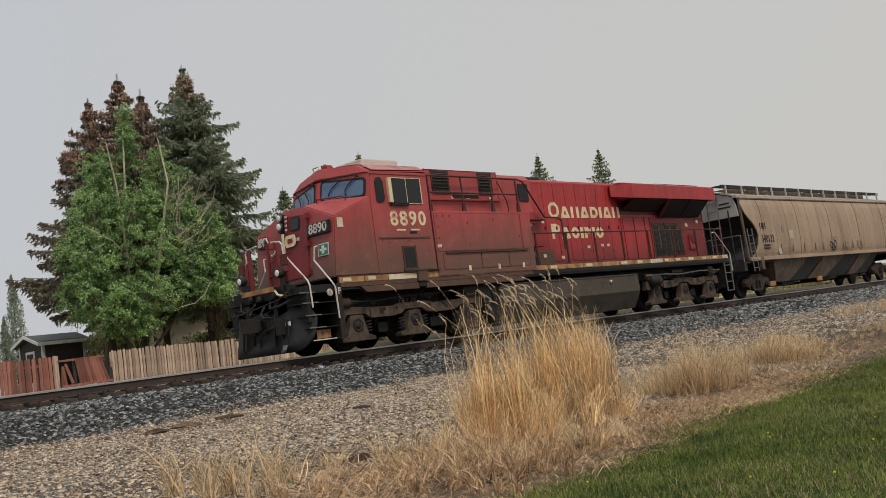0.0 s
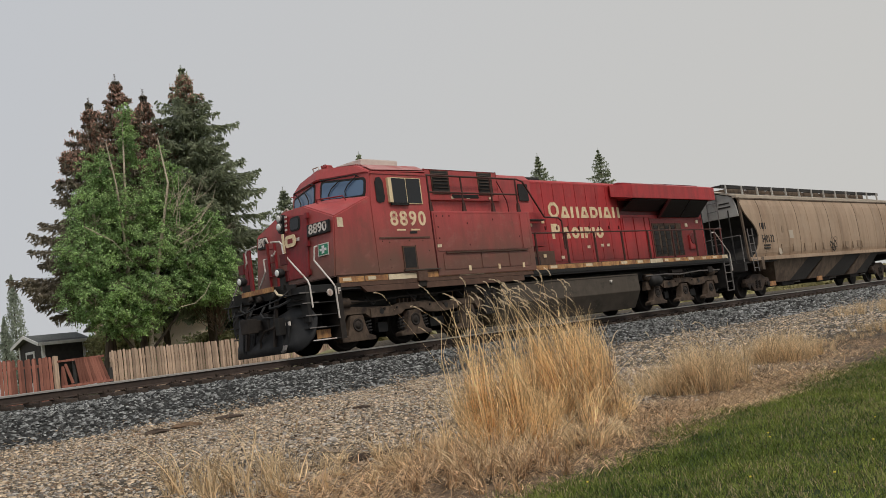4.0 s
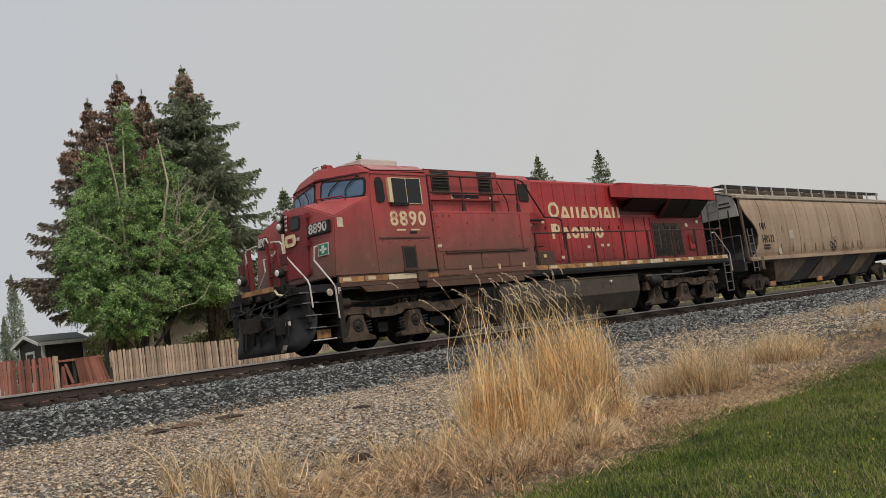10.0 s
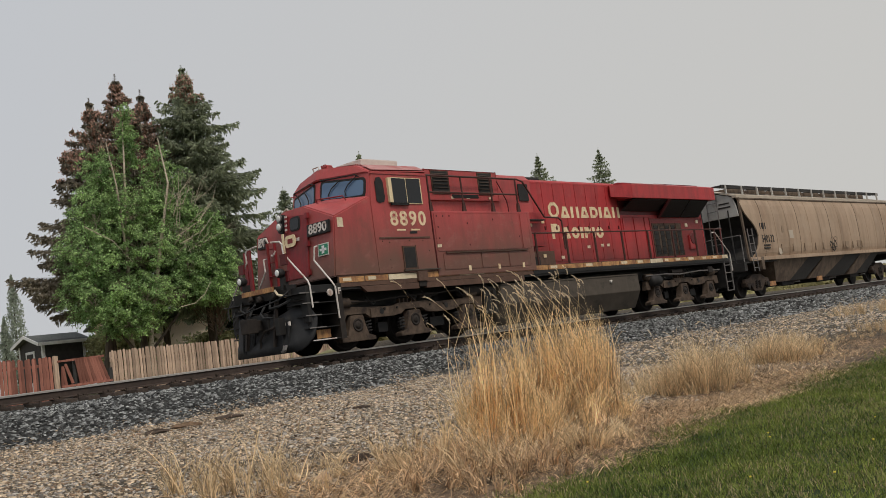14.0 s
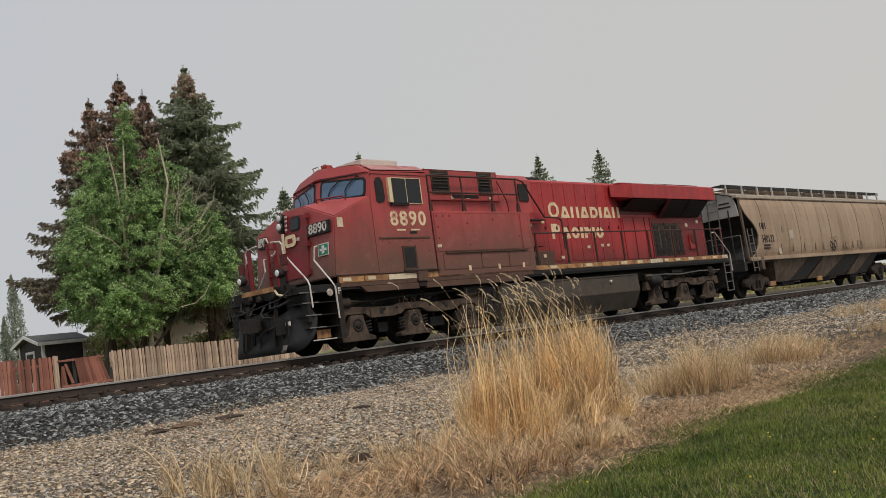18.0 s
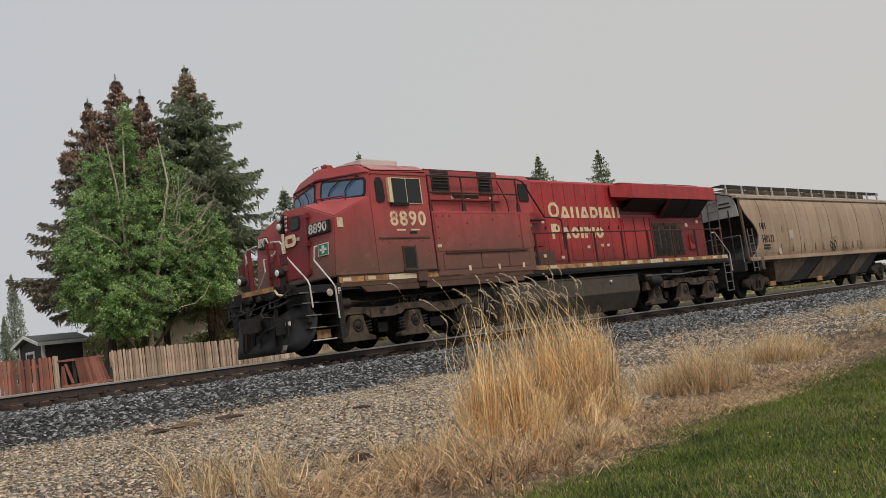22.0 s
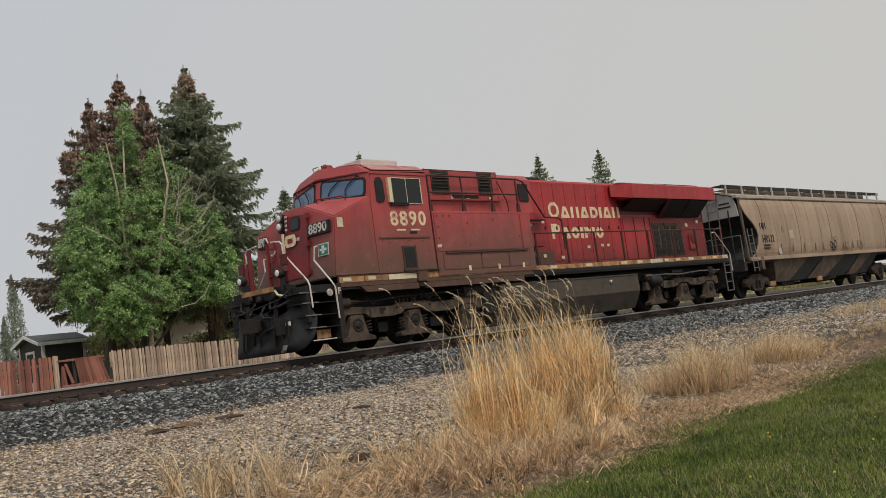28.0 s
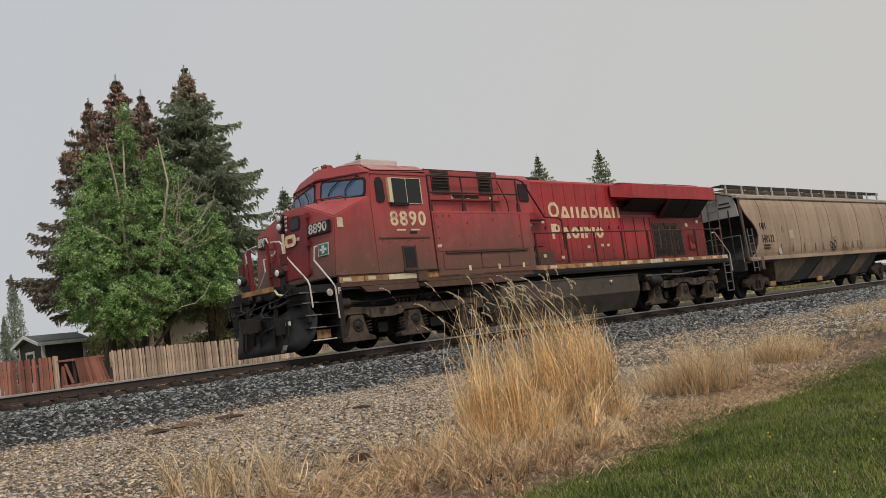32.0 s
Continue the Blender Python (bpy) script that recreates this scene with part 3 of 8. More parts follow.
def add_frame():
    part("deck", box(-0.75, 19.95, -1.5, 1.5, 1.44, 1.6, 0.01), BLACK, loco)
    part("centre_sill", box(-0.9, 20.1, -0.75, 0.75, 0.95, 1.44, 0.02), BLACK, loco)
    for s in (-1, 1):
        # side sill in two lengths with the reflective stripe along it
        for a, b in ((0.1, 2.78), (3.0, 7.6), (7.62, 19.9)):
            part("side_sill", box(a, b, s * 1.50 - 0.03, s * 1.50 + 0.03, 1.50, 1.76, 0.006), BLACK if a > 7.6 else BROWN_RED, loco)
        rr = random.Random(4)
        x = 0.12
        while x < 19.6:
            w = rr.uniform(0.75, 1.05)
            e = min(x + w, 19.85)
            if not (2.78 < x < 3.0 or 2.78 < e < 3.0):
                part("stripe_panel", box(x, e - 0.03, s * 1.53 - 0.008, s * 1.53 + 0.008 + s * 0.0, 1.61, 1.745), STRIPE if rr.random() < 0.76 else STRIPE_PALE, loco)
                if rr.random() < 0.6:
                    part("reflector", box(x + 0.1, x + w * 0.45, s * 1.535 - 0.008, s * 1.535 + 0.008, 1.64, 1.72), STRIPE_PALE, loco, "pale reflective strip")
            x = e
        # skirt boxes below the sill
        part("air_duct_cover", prism([(0.75, 1.49), (2.75, 1.49), (2.75, 1.34), (0.95, 1.34)], "y", s * 1.5 - 0.06, s * 1.5 + 0.04, 0.008), BROWN_RED, loco, "dusty brown skirt panel")
        part("air_duct_cover", box(3.02, 7.1, s * 1.5 - 0.06, s * 1.5 + 0.04, 1.34, 1.49, 0.008), BROWN_RED, loco, "dusty brown skirt panel")
        part("jacking_pad", box(2.72, 3.06, s * 1.5 - 0.12, s * 1.5 + 0.08, 1.52, 1.78, 0.015), BROWN_RED, loco)
        part("jacking_hook", box(2.75, 3.02, s * 1.5 - 0.08, s * 1.5 + 0.02, 1.38, 1.52, 0.015), GRIME, loco)


def add_nose():
    # outline of the sloping front: low corners, high flat middle
    front = [(-1.56, 1.76, -0.02), (1.56, 1.76, -0.02), (1.56, 3.22, 0.16), (0.42, 3.68, 0.22), (-0.42, 3.68, 0.22), (-1.56, 3.22, 0.16)]
    back = [(-1.56, 1.76, 1.45), (1.56, 1.76, 1.45), (1.56, 3.74, 1.42), (0.5, 3.84, 1.0), (-0.5, 3.84, 1.0), (-1.56, 3.74, 1.42)]
    bm = bmesh.new()
    f = [bm.verts.new((x, y, z)) for y, z, x in front]
    b = [bm.verts.new((x, y, z)) for y, z, x in back]
    bm.faces.new(f)
    bm.faces.new(b[::-1])
    for i in range(6):
        bm.faces.new((f[i], b[i], b[(i + 1) % 6], f[(i + 1) % 6]))
    bmesh.ops.recalc_face_normals(bm, faces=bm.faces)
    bmesh.ops.bevel(bm, geom=list(bm.edges), offset=0.03, segments=2, affect="EDGES")
    part("nose", bm, RED, loco)
    # front door with its small window, hinges and the headlight column beside it
    def fx(z):
        return -0.02 + (z - 1.76) * 0.098
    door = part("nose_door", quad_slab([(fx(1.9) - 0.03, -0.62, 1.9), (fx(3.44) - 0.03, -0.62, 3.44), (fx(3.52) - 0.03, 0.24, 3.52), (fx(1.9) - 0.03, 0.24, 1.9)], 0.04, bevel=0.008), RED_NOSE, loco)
    part("nose_window_frame", quad_slab(rounded([(fx(3.1) - 0.05, -0.36, 3.1), (fx(3.46) - 0.05, -0.36, 3.46), (fx(3.46) - 0.05, 0.05, 3.46), (fx(3.1) - 0.05, 0.05, 3.1)], 0.09), 0.03, bevel=0.01), RUBBER, door)
    part("nose_window", quad_slab(rounded([(fx(3.14) - 0.058, -0.32, 3.14), (fx(3.42) - 0.058, -0.32, 3.42), (fx(3.42) - 0.058, 0.01, 3.42), (fx(3.14) - 0.058, 0.01, 3.14)], 0.07), 0.02), GLASS, door)
    for z in (2.0, 2.7, 3.4):
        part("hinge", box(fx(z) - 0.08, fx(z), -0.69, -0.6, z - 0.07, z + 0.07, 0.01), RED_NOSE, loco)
    column = part("headlight_column", quad_slab(rounded([(fx(3.12) - 0.07, 0.28, 3.12), (fx(3.63) - 0.07, 0.28, 3.63), (fx(3.6) - 0.07, 0.52, 3.6), (fx(3.12) - 0.07, 0.52, 3.12)], 0.1), 0.1, bevel=0.012), BLACK, loco, "black headlight casing")
    for z in (3.29, 3.51):
        part("headlight_rim", lathe([(-0.05, 0.105), (-0.03, 0.105), (0.02, 0.09)], (fx(z) - 0.07, 0.40, z), "x", 20), STEEL, column)
        part("headlight", lathe([(-0.065, 0.04), (-0.055, 0.085), (-0.02, 0.085)], (fx(z) - 0.07, 0.40, z), "x", 20), LENS, column, "clear headlight lens", True)
    # banded strip beside the headlights
    for j in range(8):
        z = 3.1 + j * 0.055
        part("nose_stripe", quad_slab([(fx(z) - 0.075, 0.13, z), (fx(z) - 0.07, 0.13, z + 0.05), (fx(z) - 0.07, 0.21, z + 0.05), (fx(z) - 0.075, 0.21, z)], 0.02), WHITE if j % 2 else RED_NOSE, loco)
    # weathered emblem as plain cream shapes round a red field
    field = quad_slab(rounded([(fx(2.72) - 0.085, -0.2, 2.72), (fx(3.02) - 0.085, -0.2, 3.02), (fx(3.02) - 0.085, 0.2, 3.02), (fx(2.72) - 0.085, 0.2, 2.72)], 0.08), 0.02)
    emblem = part("emblem", field, CREAM, loco, "weathered cream emblem as a plain rounded shape")
    for y0, y1, z0, z1 in ((-0.1, 0.1, 2.81, 2.93),):
        part("emblem_bar", quad_slab([(fx(z0) - 0.09, y0, z0), (fx(z1) - 0.09, y0, z1), (fx(z1) - 0.09, y1, z1), (fx(z0) - 0.09, y1, z0)], 0.02), RED_NOSE, emblem, "red bar")
    part("nose_strip", quad_slab([(fx(2.6) - 0.085, 0.22, 2.6), (fx(3.1) - 0.085, 0.27, 3.1), (fx(3.1) - 0.085, 0.35, 3.1), (fx(2.6) - 0.085, 0.31, 2.6)], 0.02), CREAM, loco, "worn cream strip")
    for pts in ([(-0.12, 0.78, 3.0), (-0.2, 0.74, 3.06), (-0.24, 0.64, 3.04), (-0.24, 0.58, 2.92)], [(-0.1, 0.66, 2.62), (-0.16, 0.56, 2.58), (-0.18, 0.46, 2.62), (-0.16, 0.42, 2.7)]):
        part("nose_handhold", rod(pts, 0.022, 8), WHITE, loco, "worn white handhold")
    for z in (2.1, 2.45, 2.8):
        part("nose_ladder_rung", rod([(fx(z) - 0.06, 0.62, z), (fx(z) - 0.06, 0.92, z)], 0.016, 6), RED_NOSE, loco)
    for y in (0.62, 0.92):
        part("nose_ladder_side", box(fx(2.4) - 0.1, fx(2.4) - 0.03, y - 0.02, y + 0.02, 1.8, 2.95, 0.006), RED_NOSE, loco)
    for s in (-1, 1):
        # number boards standing at the outer corners
        a, b = (1.09, 1.41) if s > 0 else (-1.46, -0.62)
        z0, z1 = 2.86, 3.16
        board = part("number_board", quad_slab([(fx(z0) - 0.05, a, z0), (fx(z1) - 0.05, a, z1), (fx(z1) - 0.05, b, z1), (fx(z0) - 0.05, b, z0)], 0.07, bevel=0.012), BLACK, loco, "black number board with white numerals")
        m = Matrix.Translation((fx(3.01) - 0.052, (a + b) / 2, 3.01)) @ Euler((radians(90), 0, radians(-90))).to_matrix().to_4x4() @ Euler((radians(-5.6), 0, 0)).to_matrix().to_4x4()
        words("8890", 0.33, m, WHITE, board, bold=0.006, wide=1.05 if s < 0 else 0.4)
    # first-aid sign on the front corner, pale strip on the side corner
    sign = part("first_aid_sign", quad_slab([(fx(2.32) - 0.014, -1.38, 2.32), (fx(2.62) - 0.014, -1.38, 2.62), (fx(2.62) - 0.014, -0.98, 2.62), (fx(2.32) - 0.014, -0.98, 2.32)], 0.012), WHITE, loco, "green sign with a white cross")
    part("sign_field", quad_slab([(fx(2.345) - 0.02, -1.35, 2.345), (fx(2.595) - 0.02, -1.35, 2.595), (fx(2.595) - 0.02, -1.01, 2.595), (fx(2.345) - 0.02, -1.01, 2.345)], 0.006), GREEN_SIGN, sign)
    for y0, y1, z0, z1 in ((-1.225, -1.135, 2.375, 2.565), (-1.3, -1.06, 2.44, 2.5)):
        part("cross_bar", quad_slab([(fx(z0) - 0.026, y0, z0), (fx(z1) - 0.026, y0, z1), (fx(z1) - 0.026, y1, z1), (fx(z0) - 0.026, y1, z0)], 0.006), SIGN_WHITE, sign)
    part("reflector", box(0.24, 0.42, -1.568, -1.555, 2.95, 3.18), STRIPE_PALE, loco, "pale reflective strip")
    part("reflector", quad_slab([(fx(2.86) - 0.04, -0.3, 2.84), (fx(2.92) - 0.04, -0.3, 2.92), (fx(2.92) - 0.04, -0.08, 2.92), (fx(2.86) - 0.04, -0.08, 2.84)], 0.01), WHITE, loco)
    # short windshield-level grab rails on the nose top
    for s in (-1, 1):
        part("grab_iron", rod([(0.55, s * 0.55, 3.72), (0.5, s * 0.6, 3.80), (0.8, s * 1.25, 3.78), (0.85, s * 1.3, 3.66)], 0.018), RED_NOSE if s < 0 else WHITE, loco)


def add_cab():
    e0, e1, ridge = 4.36, 4.43, 4.72
    # body: side walls, with the front wall set out in a shallow point; its upper half rakes back
    shape = [(1.41, -1.56), (3.52, -1.56), (3.52, 1.56), (1.41, 1.56), (1.0, 0.05), (1.0, -0.05)]
    bm = bmesh.new()
    rings = [[bm.verts.new((x + rake * (1 if x < 3 else 0), y, z)) for x, y in shape] for z, rake in ((1.76, 0.0), (3.62, 0.0), (4.38, 0.115))]
    bm.faces.new(rings[0])
    bm.faces.new(rings[2])
    for lo, hi in zip(rings, rings[1:]):
        for i in range(6):
            bm.faces.new((lo[i], lo[(i + 1) % 6], hi[(i + 1) % 6], hi[i]))
    bmesh.ops.recalc_face_normals(bm, faces=bm.faces)
    bmesh.ops.bevel(bm, geom=list(bm.edges), offset=0.02, segments=2, affect="EDGES")
    body = part("cab_body", bm, RED, loco)
    # roof with sloped sides
    bm = bmesh.new()
    low = [bm.verts.new(p) for p in ((1.48, -1.58, 4.34), (3.56, -1.58, 4.40), (3.56, 1.58, 4.40), (1.48, 1.58, 4.34), (1.06, 0.05, 4.42), (1.06, -0.05, 4.42))]
    top = [bm.verts.new(p) for p in ((1.44, -1.1, 4.61), (3.56, -1.2, 4.62), (3.56, 1.2, 4.62), (1.44, 1.1, 4.61), (1.17, 0.05, 4.72), (1.17, -0.05, 4.72))]
    bm.faces.new(low)
    back = [bm.verts.new((3.56, 0.12, 4.76)), bm.verts.new((3.56, -0.12, 4.76))]
    bm.faces.new((top[0], top[1], back[1], top[5]))
    bm.faces.new((top[2], top[3], top[4], back[0]))
    bm.faces.new((top[4], top[5], back[1], back[0]))
    bm.faces.new((top[1], back[1], back[0], top[2]))
    for i in range(6):
        bm.faces.new((low[i], low[(i + 1) % 6], top[(i + 1) % 6], top[i]))
    bmesh.ops.recalc_face_normals(bm, faces=bm.faces)
    bmesh.ops.bevel(bm, geom=list(bm.edges), offset=0.025, segments=2, affect="EDGES")
    part("cab_roof", bm, RED, loco)
    for s in (-1, 1):
        part("roof_skin", quad_slab([(1.6, s * 0.2, 4.76), (3.5, s * 0.2, 4.775), (3.5, s * 1.17, 4.64), (1.55, s * 1.06, 4.64)][:: -s], 0.006), ROOF_PINK, loco, "sun-faded pinkish roof plate")
        part("roof_skin", quad_slab([(1.6, s * 1.2, 4.60), (3.52, s * 1.23, 4.625), (3.52, s * 1.52, 4.462), (1.6, s * 1.53, 4.408)][::-s], 0.006), ROOF_PINK, loco, "sun-faded pinkish roof plate")
    part("air_conditioner", box(2.25, 3.6, -0.5, 0.5, 4.74, 4.96, 0.04), PALE, loco, "pale roof air conditioner")
    horn = part("horn_bracket", box(1.4, 1.6, -0.12, 0.12, 4.72, 4.8, 0.01), RED, loco)
    part("roof_hoop", rod([(1.2, -0.02, 4.7), (1.18, -0.02, 4.79), (1.22, 0.25, 4.8), (1.27, 0.25, 4.68)], 0.018, 6), WHITE, loco)
    for y in (-0.12, 0.0, 0.12):
        part("horn_bell", lathe([(-0.12, 0.04), (-0.1, 0.03), (0.1, 0.02)], (1.5, y * 0.6, 4.82), "x", 10), RED, horn)
    part("antenna", rod([(2.6, 0.4, 4.9), (2.6, 0.4, 5.05)], 0.012, 6), BLACK, loco)
    part("rotary_beacon", lathe([(0, 0.07), (0.1, 0.07), (0.16, 0.03)], (2.0, 0.75, 4.66), "z", 12), BLACK, loco)
    # windshields: frame, glass, sunshade rail and wipers on each half
    for s in (-1, 1):
        a, b = Vector((1.0, s * 0.05, 0)), Vector((1.41, s * 1.56, 0))
        d = (b - a).normalized()
        out = Vector((-d.y * s, d.x * s, 0))
        if out.x > 0:
            out = -out
        def at(u, z, k=0.0):
            p = a + d * u + out * k
            return (p.x + max(0.0, z - 3.62) * 0.151, p.y, z)
        lo_in, lo_out, hi_in, hi_out = 3.88, 3.77, 4.34, 4.24
        order = 1 if s < 0 else -1
        frame_ob = part("windshield_frame", quad_slab(rounded([at(0.05, lo_in - 0.05, 0.02), at(1.44, lo_out - 0.03, 0.02), at(1.45, hi_out + 0.0, 0.02), at(0.06, hi_in + 0.04, 0.02)][::order], 0.09), 0.05, bevel=0.01), RUBBER, loco)
        part("windshield", quad_slab(rounded([at(0.1, lo_in, 0.03), at(1.38, lo_out + 0.02, 0.03), at(1.39, hi_out - 0.06, 0.03), at(0.12, hi_in - 0.02, 0.03)][::order], 0.07), 0.03, bevel=0.006), SHIELD, frame_ob, "bluish windshield glass")
        part("visor_bar", rod([at(0.12, 4.36, 0.03), at(0.14, 4.38, 0.13), at(1.2, 4.33, 0.13), at(1.25, 4.28, 0.03)], 0.016, 6), BLACK, loco)
        for u in (0.35, 0.85):
            part("wiper", rod([at(u + 0.35, 4.3, 0.06), at(u + 0.1, 4.12, 0.08), at(u, 3.98, 0.07), at(u + 0.04, 3.84, 0.06)], 0.014, 6), BLACK, loco)
        part("ledge_rail", rod([at(0.1, 3.82, 0.04), at(0.2, 3.82, 0.12), at(1.2, 3.74, 0.12), at(1.3, 3.73, 0.04)], 0.016, 6), BLACK, loco)
        # side windows: a rounded quarter light, a sliding pair in a pale frame, and a mirror shade
        y = s * 1.56
        k = s * 0.012
        quarter = part("quarter_window", prism([(1.62, 3.6), (1.72, 3.55), (1.88, 3.58), (1.92, 3.7), (1.9, 4.1), (1.82, 4.22), (1.68, 4.2), (1.62, 4.08)], "y", y - 0.02, y + k), RUBBER, loco)
        part("quarter_glass", prism([(1.66, 3.63), (1.73, 3.59), (1.85, 3.61), (1.88, 3.71), (1.86, 4.08), (1.8, 4.17), (1.7, 4.16), (1.66, 4.07)], "y", y - 0.01, y + k * 1.5), GLASS, quarter)
        wf = part("side_window", box(2.17, 3.26, y - 0.02, y + k * 1.5, 3.535, 4.225, 0.006), CREAM, loco, "pale sliding cab window frame")
        part("window_pane", box(2.19, 2.69, y - 0.03, y + k * 2, 3.56, 4.2), GLASS, wf)
        part("window_pane", box(2.72, 3.22, y - 0.03, y + k * 2, 3.56, 4.2), GLASS, wf)
        part("wind_deflector", box(2.03, 2.15, min(y, y + s * 0.08), max(y, y + s * 0.08), 3.56, 4.2, 0.008), CREAM, loco, "pale wind deflector beside the window")
        part("arm_rest", box(2.1, 2.7, y, y + s * 0.06, 3.5, 3.55, 0.01), RUBBER, loco)
        part("drip_rail", box(1.45, 3.5, y, y + s * 0.02, 4.30, 4.325), RED, loco)
        part("belt_strip", box(1.55, 3.36, y - 0.01, y + s * 0.02, 2.64, 2.675), BROWN_RED, loco)
        for xx, zz in ((1.66, 2.58), (1.9, 2.55), (2.6, 2.58), (3.1, 2.58), (1.86, 2.1), (1.86, 1.9), (3.3, 2.3)):
            part("rivet", lathe([(0, 0.018), (s * 0.012, 0.012)], (xx, y, zz), "y", 8), BROWN_RED, loco)
        vent = part("battery_vent", box(2.30, 2.78, y - 0.01, y + s * 0.02, 1.84, 2.44, 0.01), BROWN_RED, loco)
        part("vent_mesh", box(2.34, 2.74, y - 0.01, y + s * 0.026, 1.88, 2.40), BLACK, vent, "dark vent screen")
        part("handhold", box(2.65, 2.92, y - 0.01, y + s * 0.012, 2.76, 2.82), BLACK, loco)
        part("step_strip", box(2.26, 3.6, y - 0.01, y + s * 0.05, 1.80, 1.83), TANK, loco)
        part("reflector", box(3.62, 3.78, y, y + s * 0.012, 2.38, 2.46), STRIPE_PALE, loco, "pale reflective strip")
        m = SIDE(2.66, y - 0.004, 3.14) if s < 0 else Matrix.Translation((2.66, y + 0.004, 3.14)) @ Euler((radians(90), 0, radians(180))).to_matrix().to_4x4()
        words("8890", 0.52, m, NUMERAL, loco, "numeral", "cream painted numeral", 0.012, 1.12, 1.16)
        for xx in (2.2, 2.72):
            part("writing_bar", box(xx, xx + 0.32, y - 0.01, y + s * 0.006, 2.84, 2.88), CREAM, loco, "small line of pale writing")


def add_cabinet():
    """The full-width equipment cabinet behind the cab, with louvred intakes and a catwalk above it."""
    part("cabinet_body", box(3.54, 7.75, -1.555, 1.555, 1.62, 3.36, 0.02), RED, loco)
    part("cabinet_top", prism([(-1.08, 3.36), (1.08, 3.36), (1.08, 4.44), (0.9, 4.6), (-0.9, 4.6), (-1.08, 4.44)], "x", 3.54, 8.6, 0.02), RED, loco)
    for s in (-1, 1):
        y = s * 1.555
        for a, b, z0, z1 in ((3.62, 7.2, 2.28, 3.3), (3.8, 5.3, 1.78, 2.2), (5.34, 6.5, 1.78, 2.2), (6.54, 7.5, 1.78, 2.2), (7.26, 7.62, 2.28, 3.3)):
            part("cabinet_door", box(a, b, y - 0.01, y + s * 0.012, z0, z1, 0.004), RED, loco)
        part("cabinet_ledge", box(3.9, 7.4, y - 0.01, y + s * 0.05, 2.215, 2.25, 0.005), BROWN_RED, loco)
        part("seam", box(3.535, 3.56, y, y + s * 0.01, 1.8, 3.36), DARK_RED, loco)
        for xx, zz in ((3.7, 3.2), (3.95, 3.2), (4.2, 3.2), (4.9, 3.0), (6.0, 3.1), (7.1, 2.6), (4.9, 2.4), (3.72, 2.9), (3.72, 2.6)):
            part("latch", box(xx, xx + 0.035, y, y + s * 0.022, zz, zz + 0.05), DARK_RED, loco)
        for xx in (4.75, 6.0, 7.1):
            part("reflector", box(xx, xx + 0.1, y, y + s * 0.014, 1.72, 1.86), CREAM, loco, "pale tag on the sill")
        # louvred intake boxes
        yi = s * 1.08
        part("intake_box", box(3.75, 6.75, yi - 0.05, yi + s * 0.22, 3.72, 4.56, 0.015), RED, loco)
        for a, b in ((3.98, 4.68), (5.9, 6.52)):
            lv = part("louvre_frame", box(a, b, yi, yi + s * 0.235, 3.88, 4.53, 0.006), TRUCK, loco)
            part("louvre_back", box(a + 0.05, b - 0.05, yi, yi + s * 0.239, 3.92, 4.5), BLACK, lv)
            for j in range(6):
                z = 3.96 + j * 0.096
                part("slat", prism([(yi + s * 0.236, z), (yi + s * 0.262, z - 0.02), (yi + s * 0.262, z - 0.008), (yi + s * 0.236, z + 0.02)], "x", a + 0.05, b - 0.05), TRUCK_SOOTY, lv)
        part("sealed_vent", box(4.75, 5.85, yi, yi + s * 0.236, 3.78, 3.88), BLACK, loco)
        part("intake_plinth", box(3.6, 6.75, min(yi, s * 1.29), max(yi, s * 1.29), 3.36, 3.72, 0.01), RED, loco)
        part("catwalk", box(3.6, 6.75, min(yi, s * 1.36), max(yi, s * 1.36), 3.7, 3.735, 0.004), RED, loco)
        for xx in (4.7, 5.35, 6.3):
            part("reflector", box(xx, xx + 0.12, s * 1.3, s * 1.312, 3.76, 3.82), STRIPE_PALE, loco, "small pale tag")
        for xx in (3.62, 4.95, 6.2, 7.35):
            part("catwalk_post", rod([(xx, s * 1.5, 3.36), (xx, s * 1.5, 4.34)], 0.028, 6), POST_BROWN, loco)
            part("post_foot", prism([(xx - 0.07, 3.36), (xx + 0.07, 3.36), (xx + 0.03, 3.62), (xx - 0.03, 3.62)], "y", s * 1.5 - 0.03, s * 1.5 + 0.03), POST_BROWN, loco)
        part("catwalk_rail", rod([(3.55, s * 1.5, 4.34), (7.45, s * 1.5, 4.34), (7.7, s * 1.5, 4.28), (8.6, s * 1.46, 3.22), (9.3, s * 1.46, 3.2), (9.45, s * 1.46, 3.1), (9.45, s * 1.46, 2.2)], 0.028, 6), POST_BROWN, loco)
        part("catwalk_rail", rod([(3.6, s * 1.5, 3.88), (7.4, s * 1.5, 3.88)], 0.026, 6), POST_BROWN, loco)
        part("drain_hose", rod([(6.75, s * 1.3, 4.3), (6.8, s * 1.36, 4.1), (6.86, s * 1.4, 3.9), (6.95, s * 1.42, 3.7), (6.98, s * 1.42, 3.5), (6.98, s * 1.42, 3.36)], 0.018, 6), DARK_RED, loco)
        # step-in corner behind the cabinet
        part("intake_window", box(7.95, 8.42, yi - 0.04, yi + s * 0.02, 3.78, 4.3, 0.01), BLACK, loco, "dark rectangular intake")
        part("cabinet_end", box(7.62, 8.05, min(s * 1.08, s * 1.5), max(s * 1.08, s * 1.5), 1.6, 2.0), BLACK, loco)
        part("cabinet_step", box(7.8, 8.7, min(s * 1.08, s * 1.3), max(s * 1.08, s * 1.3), 2.35, 3.4, 0.015), RED_HOOD, loco)
